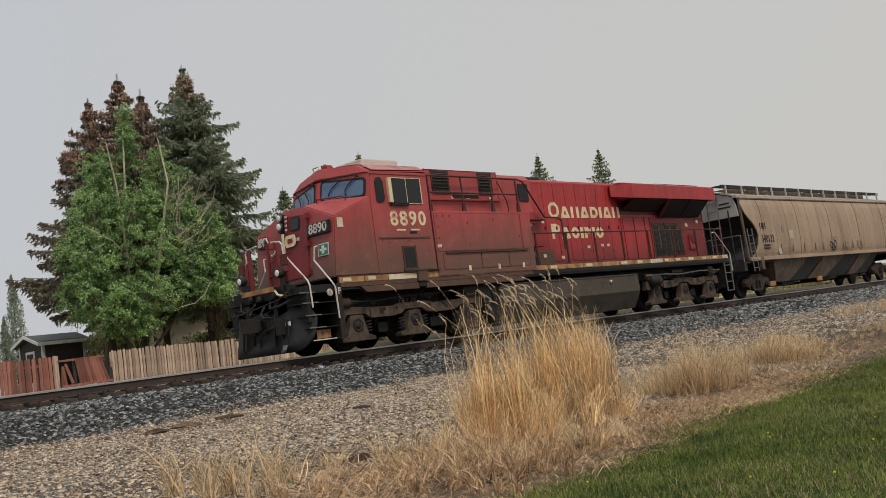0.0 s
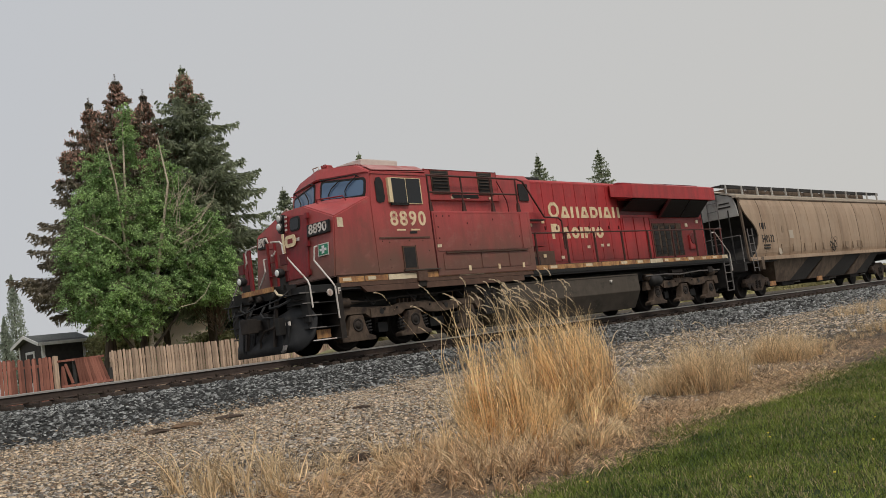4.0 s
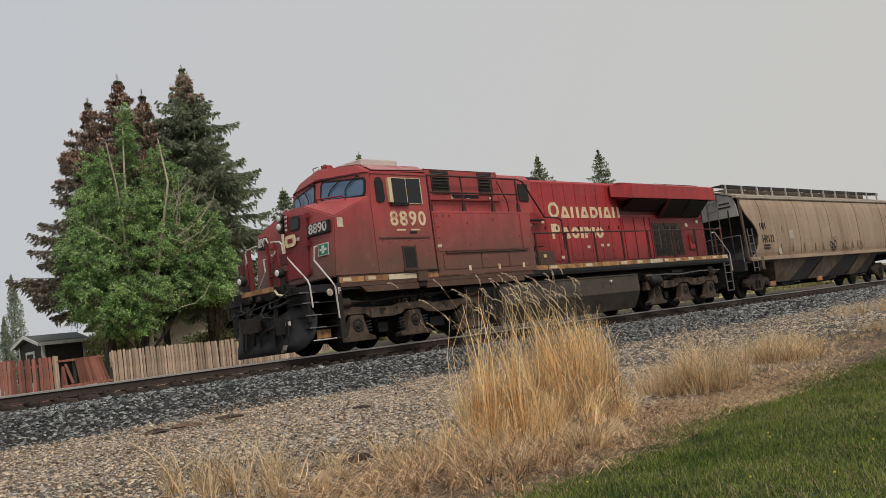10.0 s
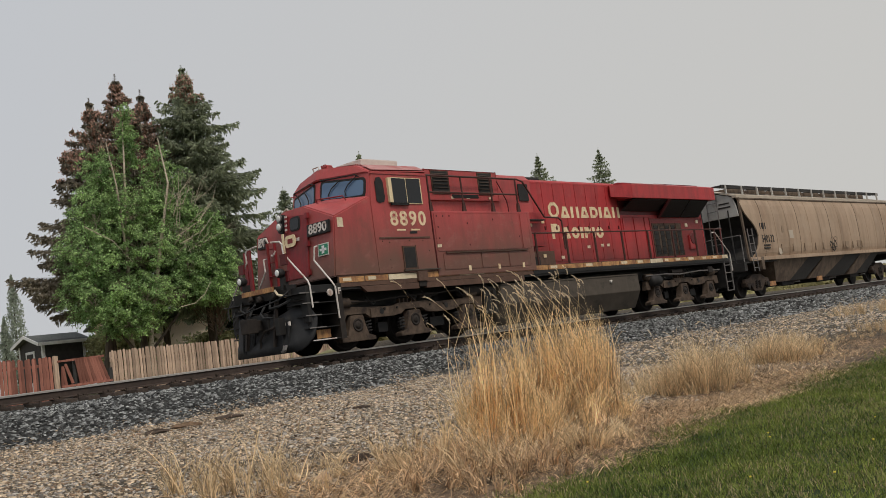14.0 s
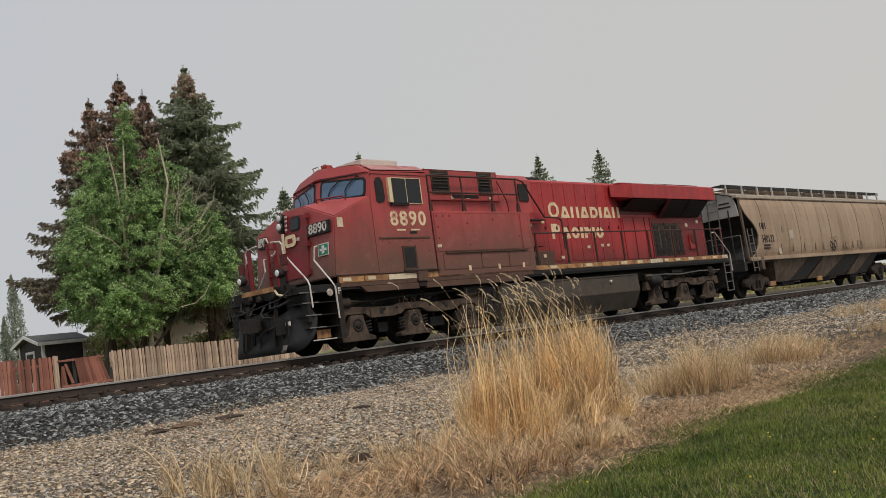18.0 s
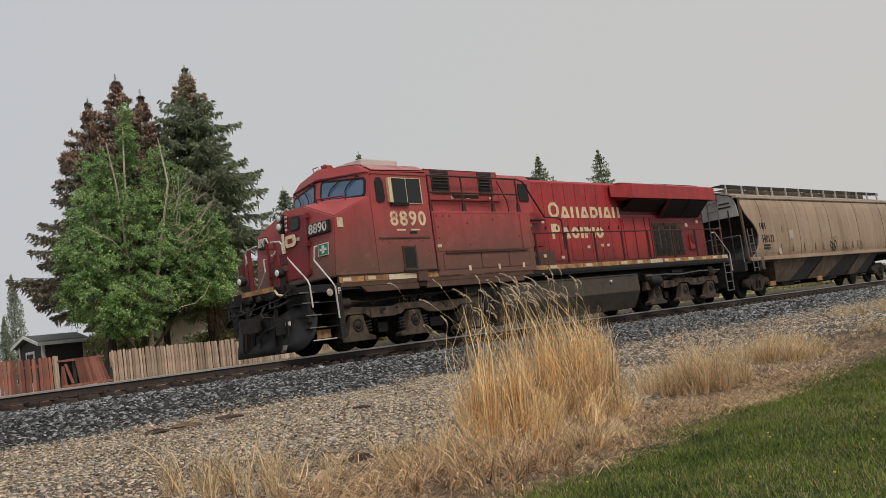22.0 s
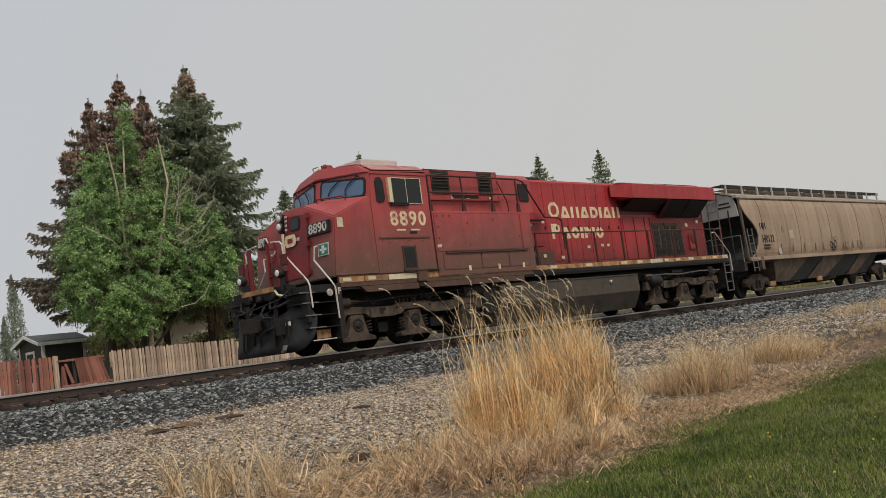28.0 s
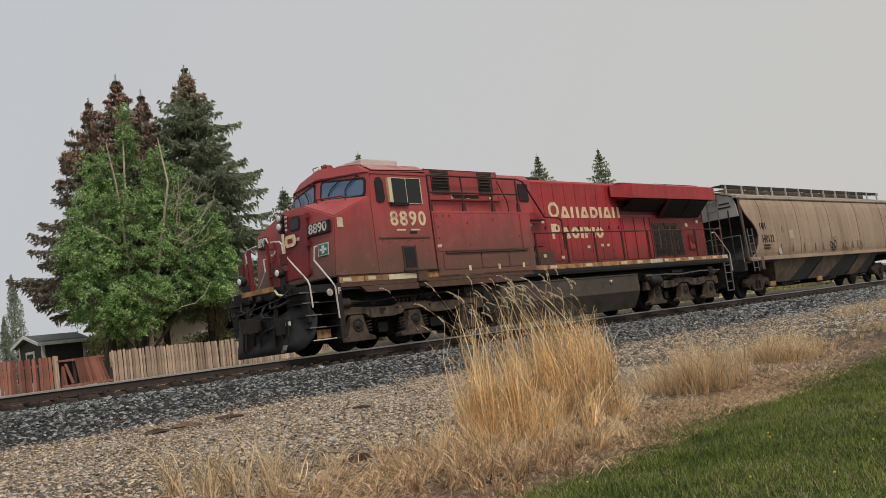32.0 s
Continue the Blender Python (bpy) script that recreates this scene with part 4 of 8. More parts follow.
        part("tool_box", box(8.08, 9.1, min(s * 0.95, s * 1.28), max(s * 0.95, s * 1.28), 1.78, 2.2, 0.015), BROWN_RED, loco)
        part("tread_edge", box(7.65, 8.5, y - s * 0.2, y - s * 0.02, 3.1, 3.14), BLACK, loco)
        for xx, zz in ((8.0, 2.95), (8.62, 3.05), (8.5, 2.0)):
            part("reflector", box(xx, xx + 0.14, s * 1.3, s * 1.31, zz, zz + 0.1), CREAM, loco, "pale tag")


def add_hood():
    """Engine hood with its doors, cream lettering blocks, and the walkway rail."""
    part("hood_body", prism([(-0.92, 1.6), (0.92, 1.6), (0.92, 4.44), (0.85, 4.51), (-0.85, 4.51), (-0.92, 4.44)], "x", 8.6, 13.6, 0.01), RED_HOOD, loco)
    part("exhaust_stack", prism([(10.1, 4.5), (12.2, 4.5), (11.9, 4.6), (10.4, 4.6)], "y", -0.5, 0.5, 0.01), TRUCK, loco, "rusty exhaust housing on the roof")
    part("roof_fitting", box(8.9, 9.6, -0.7, 0.3, 4.44, 4.64, 0.05), BLACK, loco)
    part("lifting_lug", box(9.7, 9.8, -0.6, -0.5, 4.44, 4.6), BLACK, loco)
    part("hood_base", box(8.05, 19.35, -1.2, 1.2, 1.6, 1.78, 0.01), RED_HOOD, loco)
    for s in (-1, 1):
        y = s * 0.92
        n = 8
        w = (13.5 - 8.75) / n
        for j in range(n):
            a = 8.75 + j * w
            door = part("hood_door", box(a + 0.006, a + w - 0.006, y - 0.01, y + s * 0.012, 1.9, 4.38, 0.004), RED_HOOD, loco)
            part("door_handle", box(a + w - 0.1, a + w - 0.06, y, y + s * 0.05, 2.9, 3.02), DARK_RED, door)
            for z in (2.2, 3.1, 4.0):
                part("hinge", box(a - 0.02, a + 0.02, y, y + s * 0.035, z - 0.05, z + 0.05), RED_HOOD, door)
        # the railway's name, as plain blocks of its letters' sizes
        def block(kind, x, w, z, h):
            # plain hollow silhouettes: octagon, wedge, pair of bars, half-round, flag
            octagon = [(0.3, 0), (0.7, 0), (1, 0.28), (1, 0.72), (0.7, 1), (0.3, 1), (0, 0.72), (0, 0.28)]
            half = [(0, 0), (0.65, 0), (1, 0.3), (1, 0.7), (0.65, 1), (0, 1)]
            wedge = [(0, 0), (1, 0), (0.68, 1), (0.32, 1)]
            square = [(0, 0), (1, 0), (1, 1), (0, 1)]
            t = 0.115 / w
            v0 = 0.1 / h
            hole = lambda shape, u, v, up=0.0: [(0.5 + (a - 0.5) * (1 - 2 * u), 0.5 + up + (b - 0.5) * (1 - 2 * v)) for a, b in shape]
            pieces = {"round": [(octagon, hole(octagon, t, v0))], "wedge": [(wedge, hole(wedge, 0.34, 0.34, -0.05))], "slab": [([(0, 0), (t * 1.15, 0), (t * 1.15, 1), (0, 1)], None), ([(1 - t * 1.15, 0), (1, 0), (1, 1), (1 - t * 1.15, 1)], None)],
                      "bar": [(square, None)], "half": [(half, hole(half, t, v0))], "flag": [([(0, 0), (t * 1.2, 0), (t * 1.2, 0.42), (0.8, 0.42), (1, 0.55), (1, 0.86), (0.8, 1), (0, 1)], None)]}[kind]
            for outline, gap in pieces:
                far, near = y + s * 0.01, y + s * 0.024
                if gap is None:
                    bm = prism([(x + w * u, z + h * v) for u, v in outline], "y", min(far, near), max(far, near))
                else:
                    bm = bmesh.new()
                    k = len(outline)
                    loops = [[bm.verts.new((x + w * u, yy, z + h * v)) for u, v in ring] for ring, yy in ((outline, near), (gap, near), (gap, far), (outline, far))]
                    for p, q in zip(loops, loops[1:] + loops[:1]):
                        for i in range(k):
                            bm.faces.new((p[i], p[(i + 1) % k], q[(i + 1) % k], q[i]))
                part("name_block", bm, CREAM, loco, "plain cream shape in place of a painted letter")
        x = 9.56
        for j, (kind, w, h) in enumerate((("round", 0.54, 0.5), ("wedge", 0.48, 0.37), ("slab", 0.44, 0.37), ("wedge", 0.48, 0.37), ("half", 0.44, 0.37), ("bar", 0.15, 0.37), ("wedge", 0.48, 0.37), ("slab", 0.44, 0.37))):
            block(kind, x, w, 3.29, h)
            x += w + 0.085
        x = 9.58
        for j, (kind, w, h) in enumerate((("flag", 0.44, 0.48), ("wedge", 0.46, 0.36), ("round", 0.4, 0.36), ("bar", 0.15, 0.36), ("flag", 0.36, 0.36), ("bar", 0.15, 0.36), ("round", 0.4, 0.36))):
            block(kind, x, w, 2.62, h)
            x += w + 0.085
        # walkway handrail
        part("walkway", box(7.7, 19.9, min(s * 0.95, s * 1.52), max(s * 0.95, s * 1.52), 1.6, 1.63), BLACK, loco)
        part("handrail", rod([(7.55, s * 1.5, 2.72), (19.72, s * 1.5, 2.76)], 0.024, 6), POST_BROWN, loco)
        for xx in (7.95, 9.5, 11.05, 12.65, 14.3, 15.95, 17.6, 19.1):
            part("handrail_post", rod([(xx, s * 1.5, 1.6), (xx, s * 1.5, 2.74)], 0.038, 6), POST_BROWN, loco)
        for xx, zz in ((8.35, 2.02), (11.4, 2.28), (12.2, 2.32), (12.55, 2.32), (9.0, 3.32), (9.9, 1.98)):
            part("reflector", box(xx, xx + 0.16, y + s * 0.02, y + s * 0.03, zz, zz + 0.09), STRIPE_PALE, loco, "small pale placard")


def add_radiator():
    rear = 19.35
    part("radiator_hood", box(13.6, rear, -0.95, 0.95, 1.6, 3.4, 0.015), RED_HOOD, loco)
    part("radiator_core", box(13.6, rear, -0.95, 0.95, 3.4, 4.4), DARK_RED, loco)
    # the wide radiator housing and the sloping screens beneath it
    shape = [(-1.56, 3.88), (-1.56, 4.36), (-1.1, 4.5), (1.1, 4.5), (1.56, 4.36), (1.56, 3.88)]
    part("radiator_housing", prism(shape, "x", 13.62, 19.52, 0.02), RED_HOOD, loco)
    for s in (-1, 1):
        part("housing_nose", quad_slab([(13.05, s * 1.06, 4.4), (13.05, s * 1.06, 4.0), (13.63, s * 1.555, 3.885), (13.63, s * 1.555, 4.36)][::-s], 0.5), RED_HOOD, loco)
        for a, b in ((13.7, 16.0), (16.15, 17.55), (17.62, 19.0)):
            screen = part("radiator_screen", quad_slab([(a, s * 1.5, 3.87), (b, s * 1.5, 3.87), (b, s * 0.98, 3.32 if a > 16 else 3.55), (a, s * 0.98, 3.32 if a > 16 else 3.55)][::-s], 0.03), BLACK, loco, "black radiator screen")
        part("screen_rib", quad_slab([(15.98, s * 1.52, 3.87), (16.15, s * 1.52, 3.87), (16.15, s * 0.97, 3.30), (16.0, s * 0.97, 3.30)][::-s], 0.05), DARK_RED, loco)
        # rear doors and dark engine-room grilles
        y = s * 0.95
        for a, b in ((13.7, 14.35), (14.4, 15.05), (15.1, 15.4)):
            part("hood_door", box(a, b, y - 0.01, y + s * 0.02, 1.85, 3.3, 0.006), RED_HOOD, loco)
        part("grille_panel", box(15.42, 19.2, y - 0.01, y + s * 0.03, 1.8, 3.26, 0.008), PANEL_RED, loco)
        for a, b, z0, z1 in ((15.62, 15.9, 1.95, 3.0), (16.05, 16.3, 1.95, 2.9), (16.42, 16.68, 1.95, 3.0), (16.84, 17.1, 1.95, 3.0), (17.28, 17.5, 1.95, 2.85)):
            grille = part("grille", box(a, b, y, y + s * 0.045, z0, z1, 0.006), BLACK, loco, "black hood grille")
            for j in range(5):
                z = z0 + (z1 - z0) * (j + 0.5) / 5
                part("slat", box(a + 0.03, b - 0.03, y, y + s * 0.056, z - 0.02, z + 0.02), GRIME, grille)
        for a, b in ((15.52, 16.36), (16.38, 17.16), (17.2, 17.58)):
            part("grille_frame", box(a, b, y, y + s * 0.038, 1.88, 3.08, 0.006), TRUCK, loco, "dusty steel grille frame")
        for a, z in ((17.9, 2.95), (18.75, 3.08)):
            part("reflector", box(a, a + 0.16, y, y + s * 0.06, z, z + 0.12), STRIPE_PALE, loco, "small pale placard")
        part("brake_wheel", lathe([(s * 0.05, 0.2), (s * 0.08, 0.22), (s * 0.11, 0.2)], (18.3, y, 2.5), "y", 18), DARK_RED, loco)
        part("cable_box", box(18.0, 18.4, y, y + s * 0.08, 2.1, 2.6, 0.02), RED_HOOD, loco)
        # faded skin whose paleness also paints the sky's highlight on this slope
        part("housing_highlight_skin", quad_slab([(13.7, s * 1.14, 4.495), (16.3, s * 1.14, 4.495), (16.3, s * 1.52, 4.38), (13.7, s * 1.52, 4.38)][::-s], 0.006), ROOF_PINK, loco, "sun-faded pinkish roof plate")
    part("rear_wall", box(19.34, 19.42, -0.95, 0.95, 1.6, 3.9), BLACK, loco)
    for y in (-0.45, 0.5):
        part("roof_fan", lathe([(0, 0.62), (0.05, 0.62), (0.07, 0.5)], (16.5 + y, y * 0.3, 4.48), "z", 24), ROOF_PINK, loco)
    part("roof_plate", box(13.7, 15.9, -1.0, 1.0, 4.5, 4.53, 0.01), ROOF_PINK, loco, "sun-faded pinkish roof plate")
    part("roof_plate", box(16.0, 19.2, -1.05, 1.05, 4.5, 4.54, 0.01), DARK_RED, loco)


def add_ends():
    # pilot with its plow, steps and rails
    bm = bmesh.new()
    cols = []
    for i in range(25):
        y = -1.5 + i * 0.125
        q = abs(y)
        top = float(np.interp(q, (0, 0.5, 1.24, 1.36, 1.44, 1.5), (0.97, 0.97, 1.2, 1.17, 1.06, 0.86)))
        low = float(np.interp(q, (0, 1.1, 1.32, 1.5), (0.12, 0.12, 0.16, 0.42)))
        x = float(np.interp(q, (0, 0.3, 1.1, 1.3, 1.5), (-1.2, -1.18, -1.02, -0.92, -0.74)))
        cols.append([[bm.verts.new((x + d - 0.1 * (1 - k / 4) ** 2 + 0.05 * k / 4, y, low + (top - low) * k / 4)) for k in range(5)] for d in (0.0, 0.05)])
    for p, q in zip(cols, cols[1:]):
        for side in (0, 1):
            for k in range(4):
                bm.faces.new((p[side][k], q[side][k], q[side][k + 1], p[side][k + 1]))
        for k in (0, 4):
            bm.faces.new((p[0][k], q[0][k], q[1][k], p[1][k]))
    for p in (cols[0], cols[-1]):
        for k in range(4):
            bm.faces.new((p[0][k], p[0][k + 1], p[1][k + 1], p[1][k]))
    part("snow_plow", bm, PLOW, loco, "black steel snow plow", True)
    for y in (-0.55, 0.55):
        part("plow_brace", prism([(-1.1, 1.35), (-1.0, 1.35), (-1.2, 0.3), (-1.28, 0.3)], "y", y - 0.03, y + 0.03), GRIME, loco)
    part("coupler_pocket", box(-1.2, -0.85, -0.32, 0.32, 0.62, 1.1, 0.03), BLACK, loco)
    part("pilot_plate", box(-0.9, -0.8, -1.5, 1.5, 0.75, 1.6, 0.01), BLACK, loco)
    part("anticlimber", prism([(-1.03, 1.7), (-0.72, 1.7), (-0.72, 1.42), (-0.98, 1.42)], "y", -0.95, 1.2, 0.01), BLACK, loco)
    part("anticlimber_edge", box(-1.06, -1.02, -0.5, 0.78, 1.6, 1.72, 0.006), STRIPE, loco, "worn yellow edge strip")
    part("anticlimber_edge", box(-0.78, -0.75, -1.4, -0.55, 1.53, 1.6), STRIPE, loco, "worn yellow edge strip")
    for end, x in ((-1, -1.05), (1, 20.1)):
        shank = part("coupler", box(min(x, x + end * 0.45), max(x, x + end * 0.45), -0.1, 0.1, 0.72, 0.98, 0.03), GRIME, loco)
        part("coupler_knuckle", prism([(x + end * 0.35, -0.22), (x + end * 0.62, -0.2), (x + end * 0.68, 0.02), (x + end * 0.5, 0.05), (x + end * 0.52, 0.2), (x + end * 0.35, 0.2)], "z", 0.68, 1.02, 0.02), GRIME, shank)
    # air hoses, two with pale couplings
    for y, x, z in ((0.62, -1.15, 0.95), (0.74, -1.12, 0.98), (0.28, -1.17, 0.87), (-0.82, -1.1, 0.84), (-0.98, -1.07, 0.82)):
        hose = part("air_hose", rod([(x + 0.14, y, z + 0.08), (x, y, z), (x - 0.03, y + 0.05, 0.5), (x - 0.01, y + 0.1, 0.2)], 0.026, 6), RUBBER, loco)
        if y < 0:
            part("hose_coupling", box(x - 0.03, x + 0.02, y - 0.025, y + 0.025, z - 0.08, z + 0.02, 0.01), WHITE, hose, "pale hose coupling")
    part("air_hose", rod([(-1.1, -0.72, 0.84), (-1.24, -0.5, 0.73), (-1.27, -0.25, 0.68), (-1.27, -0.06, 0.5), (-1.22, 0.0, 0.28)], 0.03, 6), GRIME, loco)
    for pts, rr in (([(-1.0, 0.9, 1.5), (-1.12, 0.8, 1.3), (-1.2, 0.5, 1.2), (-1.1, 0.2, 1.36)], 0.022), ([(-0.95, -0.2, 1.42), (-1.15, -0.4, 1.2), (-1.18, -0.8, 1.22), (-1.0, -1.1, 1.34)], 0.03), ([(-0.98, 1.3, 1.6), (-1.1, 1.36, 1.35), (-1.12, 1.3, 1.1)], 0.02), ([(-1.05, 0.1, 0.95), (-1.22, 0.1, 0.8), (-1.25, 0.2, 0.5), (-1.2, 0.3, 0.4)], 0.03)):
        part("pilot_cable", rod(pts, rr, 6), RUBBER, loco)
    part("uncoupling_lever", rod([(-0.92, -1.4, 1.28), (-1.05, -1.0, 1.3), (-1.1, -0.2, 1.12), (-1.1, 0.2, 1.12), (-1.05, 1.0, 1.3), (-0.92, 1.4, 1.28)], 0.013, 6), GRIME, loco)
    for y, z in ((-0.5, 1.5), (0.1, 1.48), (0.45, 1.52)):
        part("cable_socket", lathe([(0, 0.09), (-0.08, 0.085), (-0.12, 0.05)], (-0.98, y, z), "x", 12), GRIME, loco)
    for pts, rr in (([(-1.0, 0.35, 1.4), (-1.24, 0.3, 1.1), (-1.3, 0.32, 0.75)], 0.03), ([(-1.02, -0.05, 1.3), (-1.2, -0.1, 1.12), (-1.28, -0.3, 1.0), (-1.24, -0.62, 0.98)], 0.026), ([(-0.95, -0.95, 1.56), (-1.1, -0.9, 1.44), (-1.12, -0.7, 1.36), (-1.02, -0.5, 1.4)], 0.022), ([(-1.1, 0.95, 1.2), (-1.22, 1.02, 1.0), (-1.2, 0.98, 0.62)], 0.024)):
        part("pilot_cable", rod(pts, rr, 6), RUBBER, loco)
    for y in (-0.86, -0.94):
        part("hose_end", rod([(-1.2, y, 0.3), (-1.24, y, 0.2), (-1.24, y + 0.06, 0.16)], 0.03, 6), STEEL, loco, "grey hose coupling")
    part("pilot_cable", rod([(-1.06, -0.56, 1.62), (-1.12, -0.72, 1.5), (-1.0, -0.9, 1.42)], 0.03, 6), STRIPE_PALE, loco, "pale looped hose")
    part("pilot_box", box(-1.3, -1.1, -0.86, -0.72, 0.55, 0.95, 0.02), BLACK, loco)
    part("mu_cable", rod([(-1.0, 1.2, 1.3), (-1.25, 0.95, 1.15), (-1.3, 0.3, 1.2), (-1.2, -0.3, 1.3), (-1.1, -0.75, 1.38)], 0.016, 6), RUBBER, loco)
    for s in (-1, 1):
        # ditch lights on brackets
        d = part("ditch_light", lathe([(0.0, 0.09), (0.03, 0.112), (0.14, 0.104), (0.2, 0.065)], (-1.15, s * 0.76 - 0.07, 1.99), "x", 18), BLACK, loco, "round ditch light in a black shell", True)
        part("ditch_lens", lathe([(-0.012, 0.05), (-0.004, 0.08), (0.02, 0.08)], (-1.15, s * 0.76 - 0.07, 1.99), "x", 18), LENS, d, "clear lamp lens", True)
        part("light_bracket", box(-1.05, -0.88, s * 0.76 - 0.12, s * 0.76 - 0.02, 1.6, 1.9), BLACK, loco)
        # stepwell: side plate, four pale-edged steps, lamp and letter plate
        y = s * 1.5
        part("stepwell_back", box(-0.78, 0.16, s * 0.85 - 0.03, s * 0.85 + 0.03, 0.3, 1.6), BLACK, loco)
        part("stepwell_side", box(-0.02, 0.14, min(s * 0.85, s * 1.54), max(s * 0.85, s * 1.54), 0.3, 1.6, 0.01), GRIME, loco)
        part("stepwell_side", box(-0.85, -0.8, min(s * 0.85, s * 1.4), max(s * 0.85, s * 1.4), 0.4, 1.6), BLACK, loco)
        for z, x0, x1 in ((0.33, -0.85, -0.15), (0.62, -0.92, -0.42), (0.91, -0.98, -0.52), (1.2, -1.04, -0.58), (1.44, -1.1, -0.66)):
            step = part("step", box(x0, 0.0, min(s * 0.88, s * 1.5), max(s * 0.88, s * 1.5), z - 0.02, z, 0), BLACK, loco)
            part("step_edge", box(x0, x1, y - 0.015, y + 0.015, z - 0.018, z + 0.008, 0.003), STEEL if z > 0.4 else WHITE, step, "pale worn step edge")
        part("step_patch", box(-0.62, -0.2, s * 1.36, s * 1.37, 0.36, 0.56), STRIPE, loco, "worn orange patch above the bottom step")
        part("marker_lamp", lathe([(0, 0.09), (s * 0.03, 0.08)], (-0.2, s * 1.5, 1.4), "y", 18), WHITE, loco, "round white disc")
        # bent white grab rails at the corner steps
        part("grab_rail", rod([(-0.82, s * 0.3, 2.8), (-0.84, s * 0.66, 2.76), (-0.84, s * 0.74, 2.68), (-0.83, s * 0.74, 2.46), (-0.8, s * 1.48, 1.72), (-0.8, s * 1.54, 1.6), (-0.78, s * 1.54, 1.08)], 0.022, 8), WHITE, loco, "white grab rail with worn paint")
        part("grab_rail", rod([(-0.0, s * 1.0, 2.58), (-0.1, s * 1.03, 2.56), (-0.12, s * 0.98, 2.24), (-0.1, s * 1.5, 1.66), (-0.06, s * 1.56, 1.52), (-0.04, s * 1.56, 0.78)], 0.022, 8), WHITE, loco, "white grab rail with worn paint")
        for z in (1.9, 2.3):
            part("tread_plate", box(-0.95, -0.9, s * 0.75, s * 0.95, z - 0.12, z + 0.12, 0.01), DARK_RED, loco)
        # rear steps and rail
        part("rear_stepwell", box(19.45, 19.5, min(s * 0.9, s * 1.5), max(s * 0.9, s * 1.5), 0.5, 1.6), BLACK, loco)
        for z in (0.38, 0.72, 1.06, 1.35):
            part("step", box(19.5, 20.0, min(s * 1.0, s * 1.5), max(s * 1.0, s * 1.5), z - 0.02, z), BLACK, loco)
            part("step_edge", box(19.5, 20.0, y - 0.015, y + 0.015, z - 0.02, z + 0.01), STEEL, loco)
        for xx in (19.5, 20.0):
            part("step_hanger", box(xx - 0.02, xx + 0.02, y - 0.02, y + 0.02, 0.35, 1.6), STEEL, loco)
        part("rear_rail", rod([(18.9, s * 1.5, 2.62), (19.15, s * 1.5, 2.64), (19.8, s * 1.5, 2.06), (20.1, s * 1.5, 1.8), (20.12, s * 1.5, 1.1)], 0.022, 8), WHITE, loco, "white grab rail with worn paint")
        part("rear_post", rod([(19.62, s * 1.5, 2.76), (19.55, s * 1.5, 1.6)], 0.024, 6), DARK_RED, loco)
    part("snow_flag", box(-0.62, -0.58, 0.86, 1.0, 1.62, 2.8, 0.01), RED_NOSE, loco, "upright red steel plate")
    part("snow_flag", box(-0.62, -0.58, 1.03, 1.16, 1.62, 2.76, 0.01), RED_NOSE, loco, "upright red steel plate")
    words("F", 0.2, SIDE(0.06, -1.548, 1.42), WHITE, loco, "lettering", "white letter on the step plate", 0.006)
    part("writing_bar", box(1.28, 1.36, -1.546, -1.53, 1.34, 1.44), WHITE, loco, "small white mark")
    part("rear_pilot", box(20.0, 20.08, -1.5, 1.5, 0.55, 1.6, 0.01), BLACK, loco)


def add_tank():
    shape = [(-1.48, 1.25), (1.48, 1.25), (1.5, 0.72), (1.2, 0.16), (-1.2, 0.16), (-1.5, 0.72)]
    tank = part("fuel_tank", prism(shape, "x", 6.05, 13.3, 0.02), TANK, loco, "dust-brown fuel tank")
    for s in (-1, 1):
        part("tank_rim", box(6.1, 13.25, s * 1.48 - 0.02, s * 1.48 + 0.02, 1.25, 1.29), TANK, tank)
        part("filler", lathe([(0, 0.05), (s * 0.05, 0.05), (s * 0.06, 0.03)], (11.6, s * 1.48, 1.1), "y", 14), WHITE, tank, "pale filler cap")
        part("air_reservoir", rod([(4.6, s * 1.25, 1.2), (5.6, s * 1.25, 1.2)], 0.17, 14), GRIME, loco)
        part("equipment_box", box(5.4, 5.95, s * 1.2 - 0.2, s * 1.2 + 0.2, 0.5, 1.25, 0.03), BLACK, loco)
        part("brake_valve", box(5.72, 5.82, s * 1.42 - 0.05, s * 1.42 + 0.05, 0.75, 1.15, 0.02), GRIME, loco)


def wheel_set(x, parent):
    axle = part("axle", rod([(x, -1.1, 0.533), (x, 1.1, 0.533)], 0.1, 12), WHEEL, parent)
    for s in (-1, 1):
        part("wheel", lathe([(-s * 0.09, 0.50), (-s * 0.085, 0.56), (-s * 0.055, 0.56), (-s * 0.045, 0.535), (s * 0.055, 0.531), (s * 0.058, 0.45), (s * 0.02, 0.42), (s * 0.0, 0.25), (s * 0.05, 0.2), (s * 0.08, 0.1)], (x, s * 0.7525, 0.532), "y", 32), WHEEL, axle, "", True)


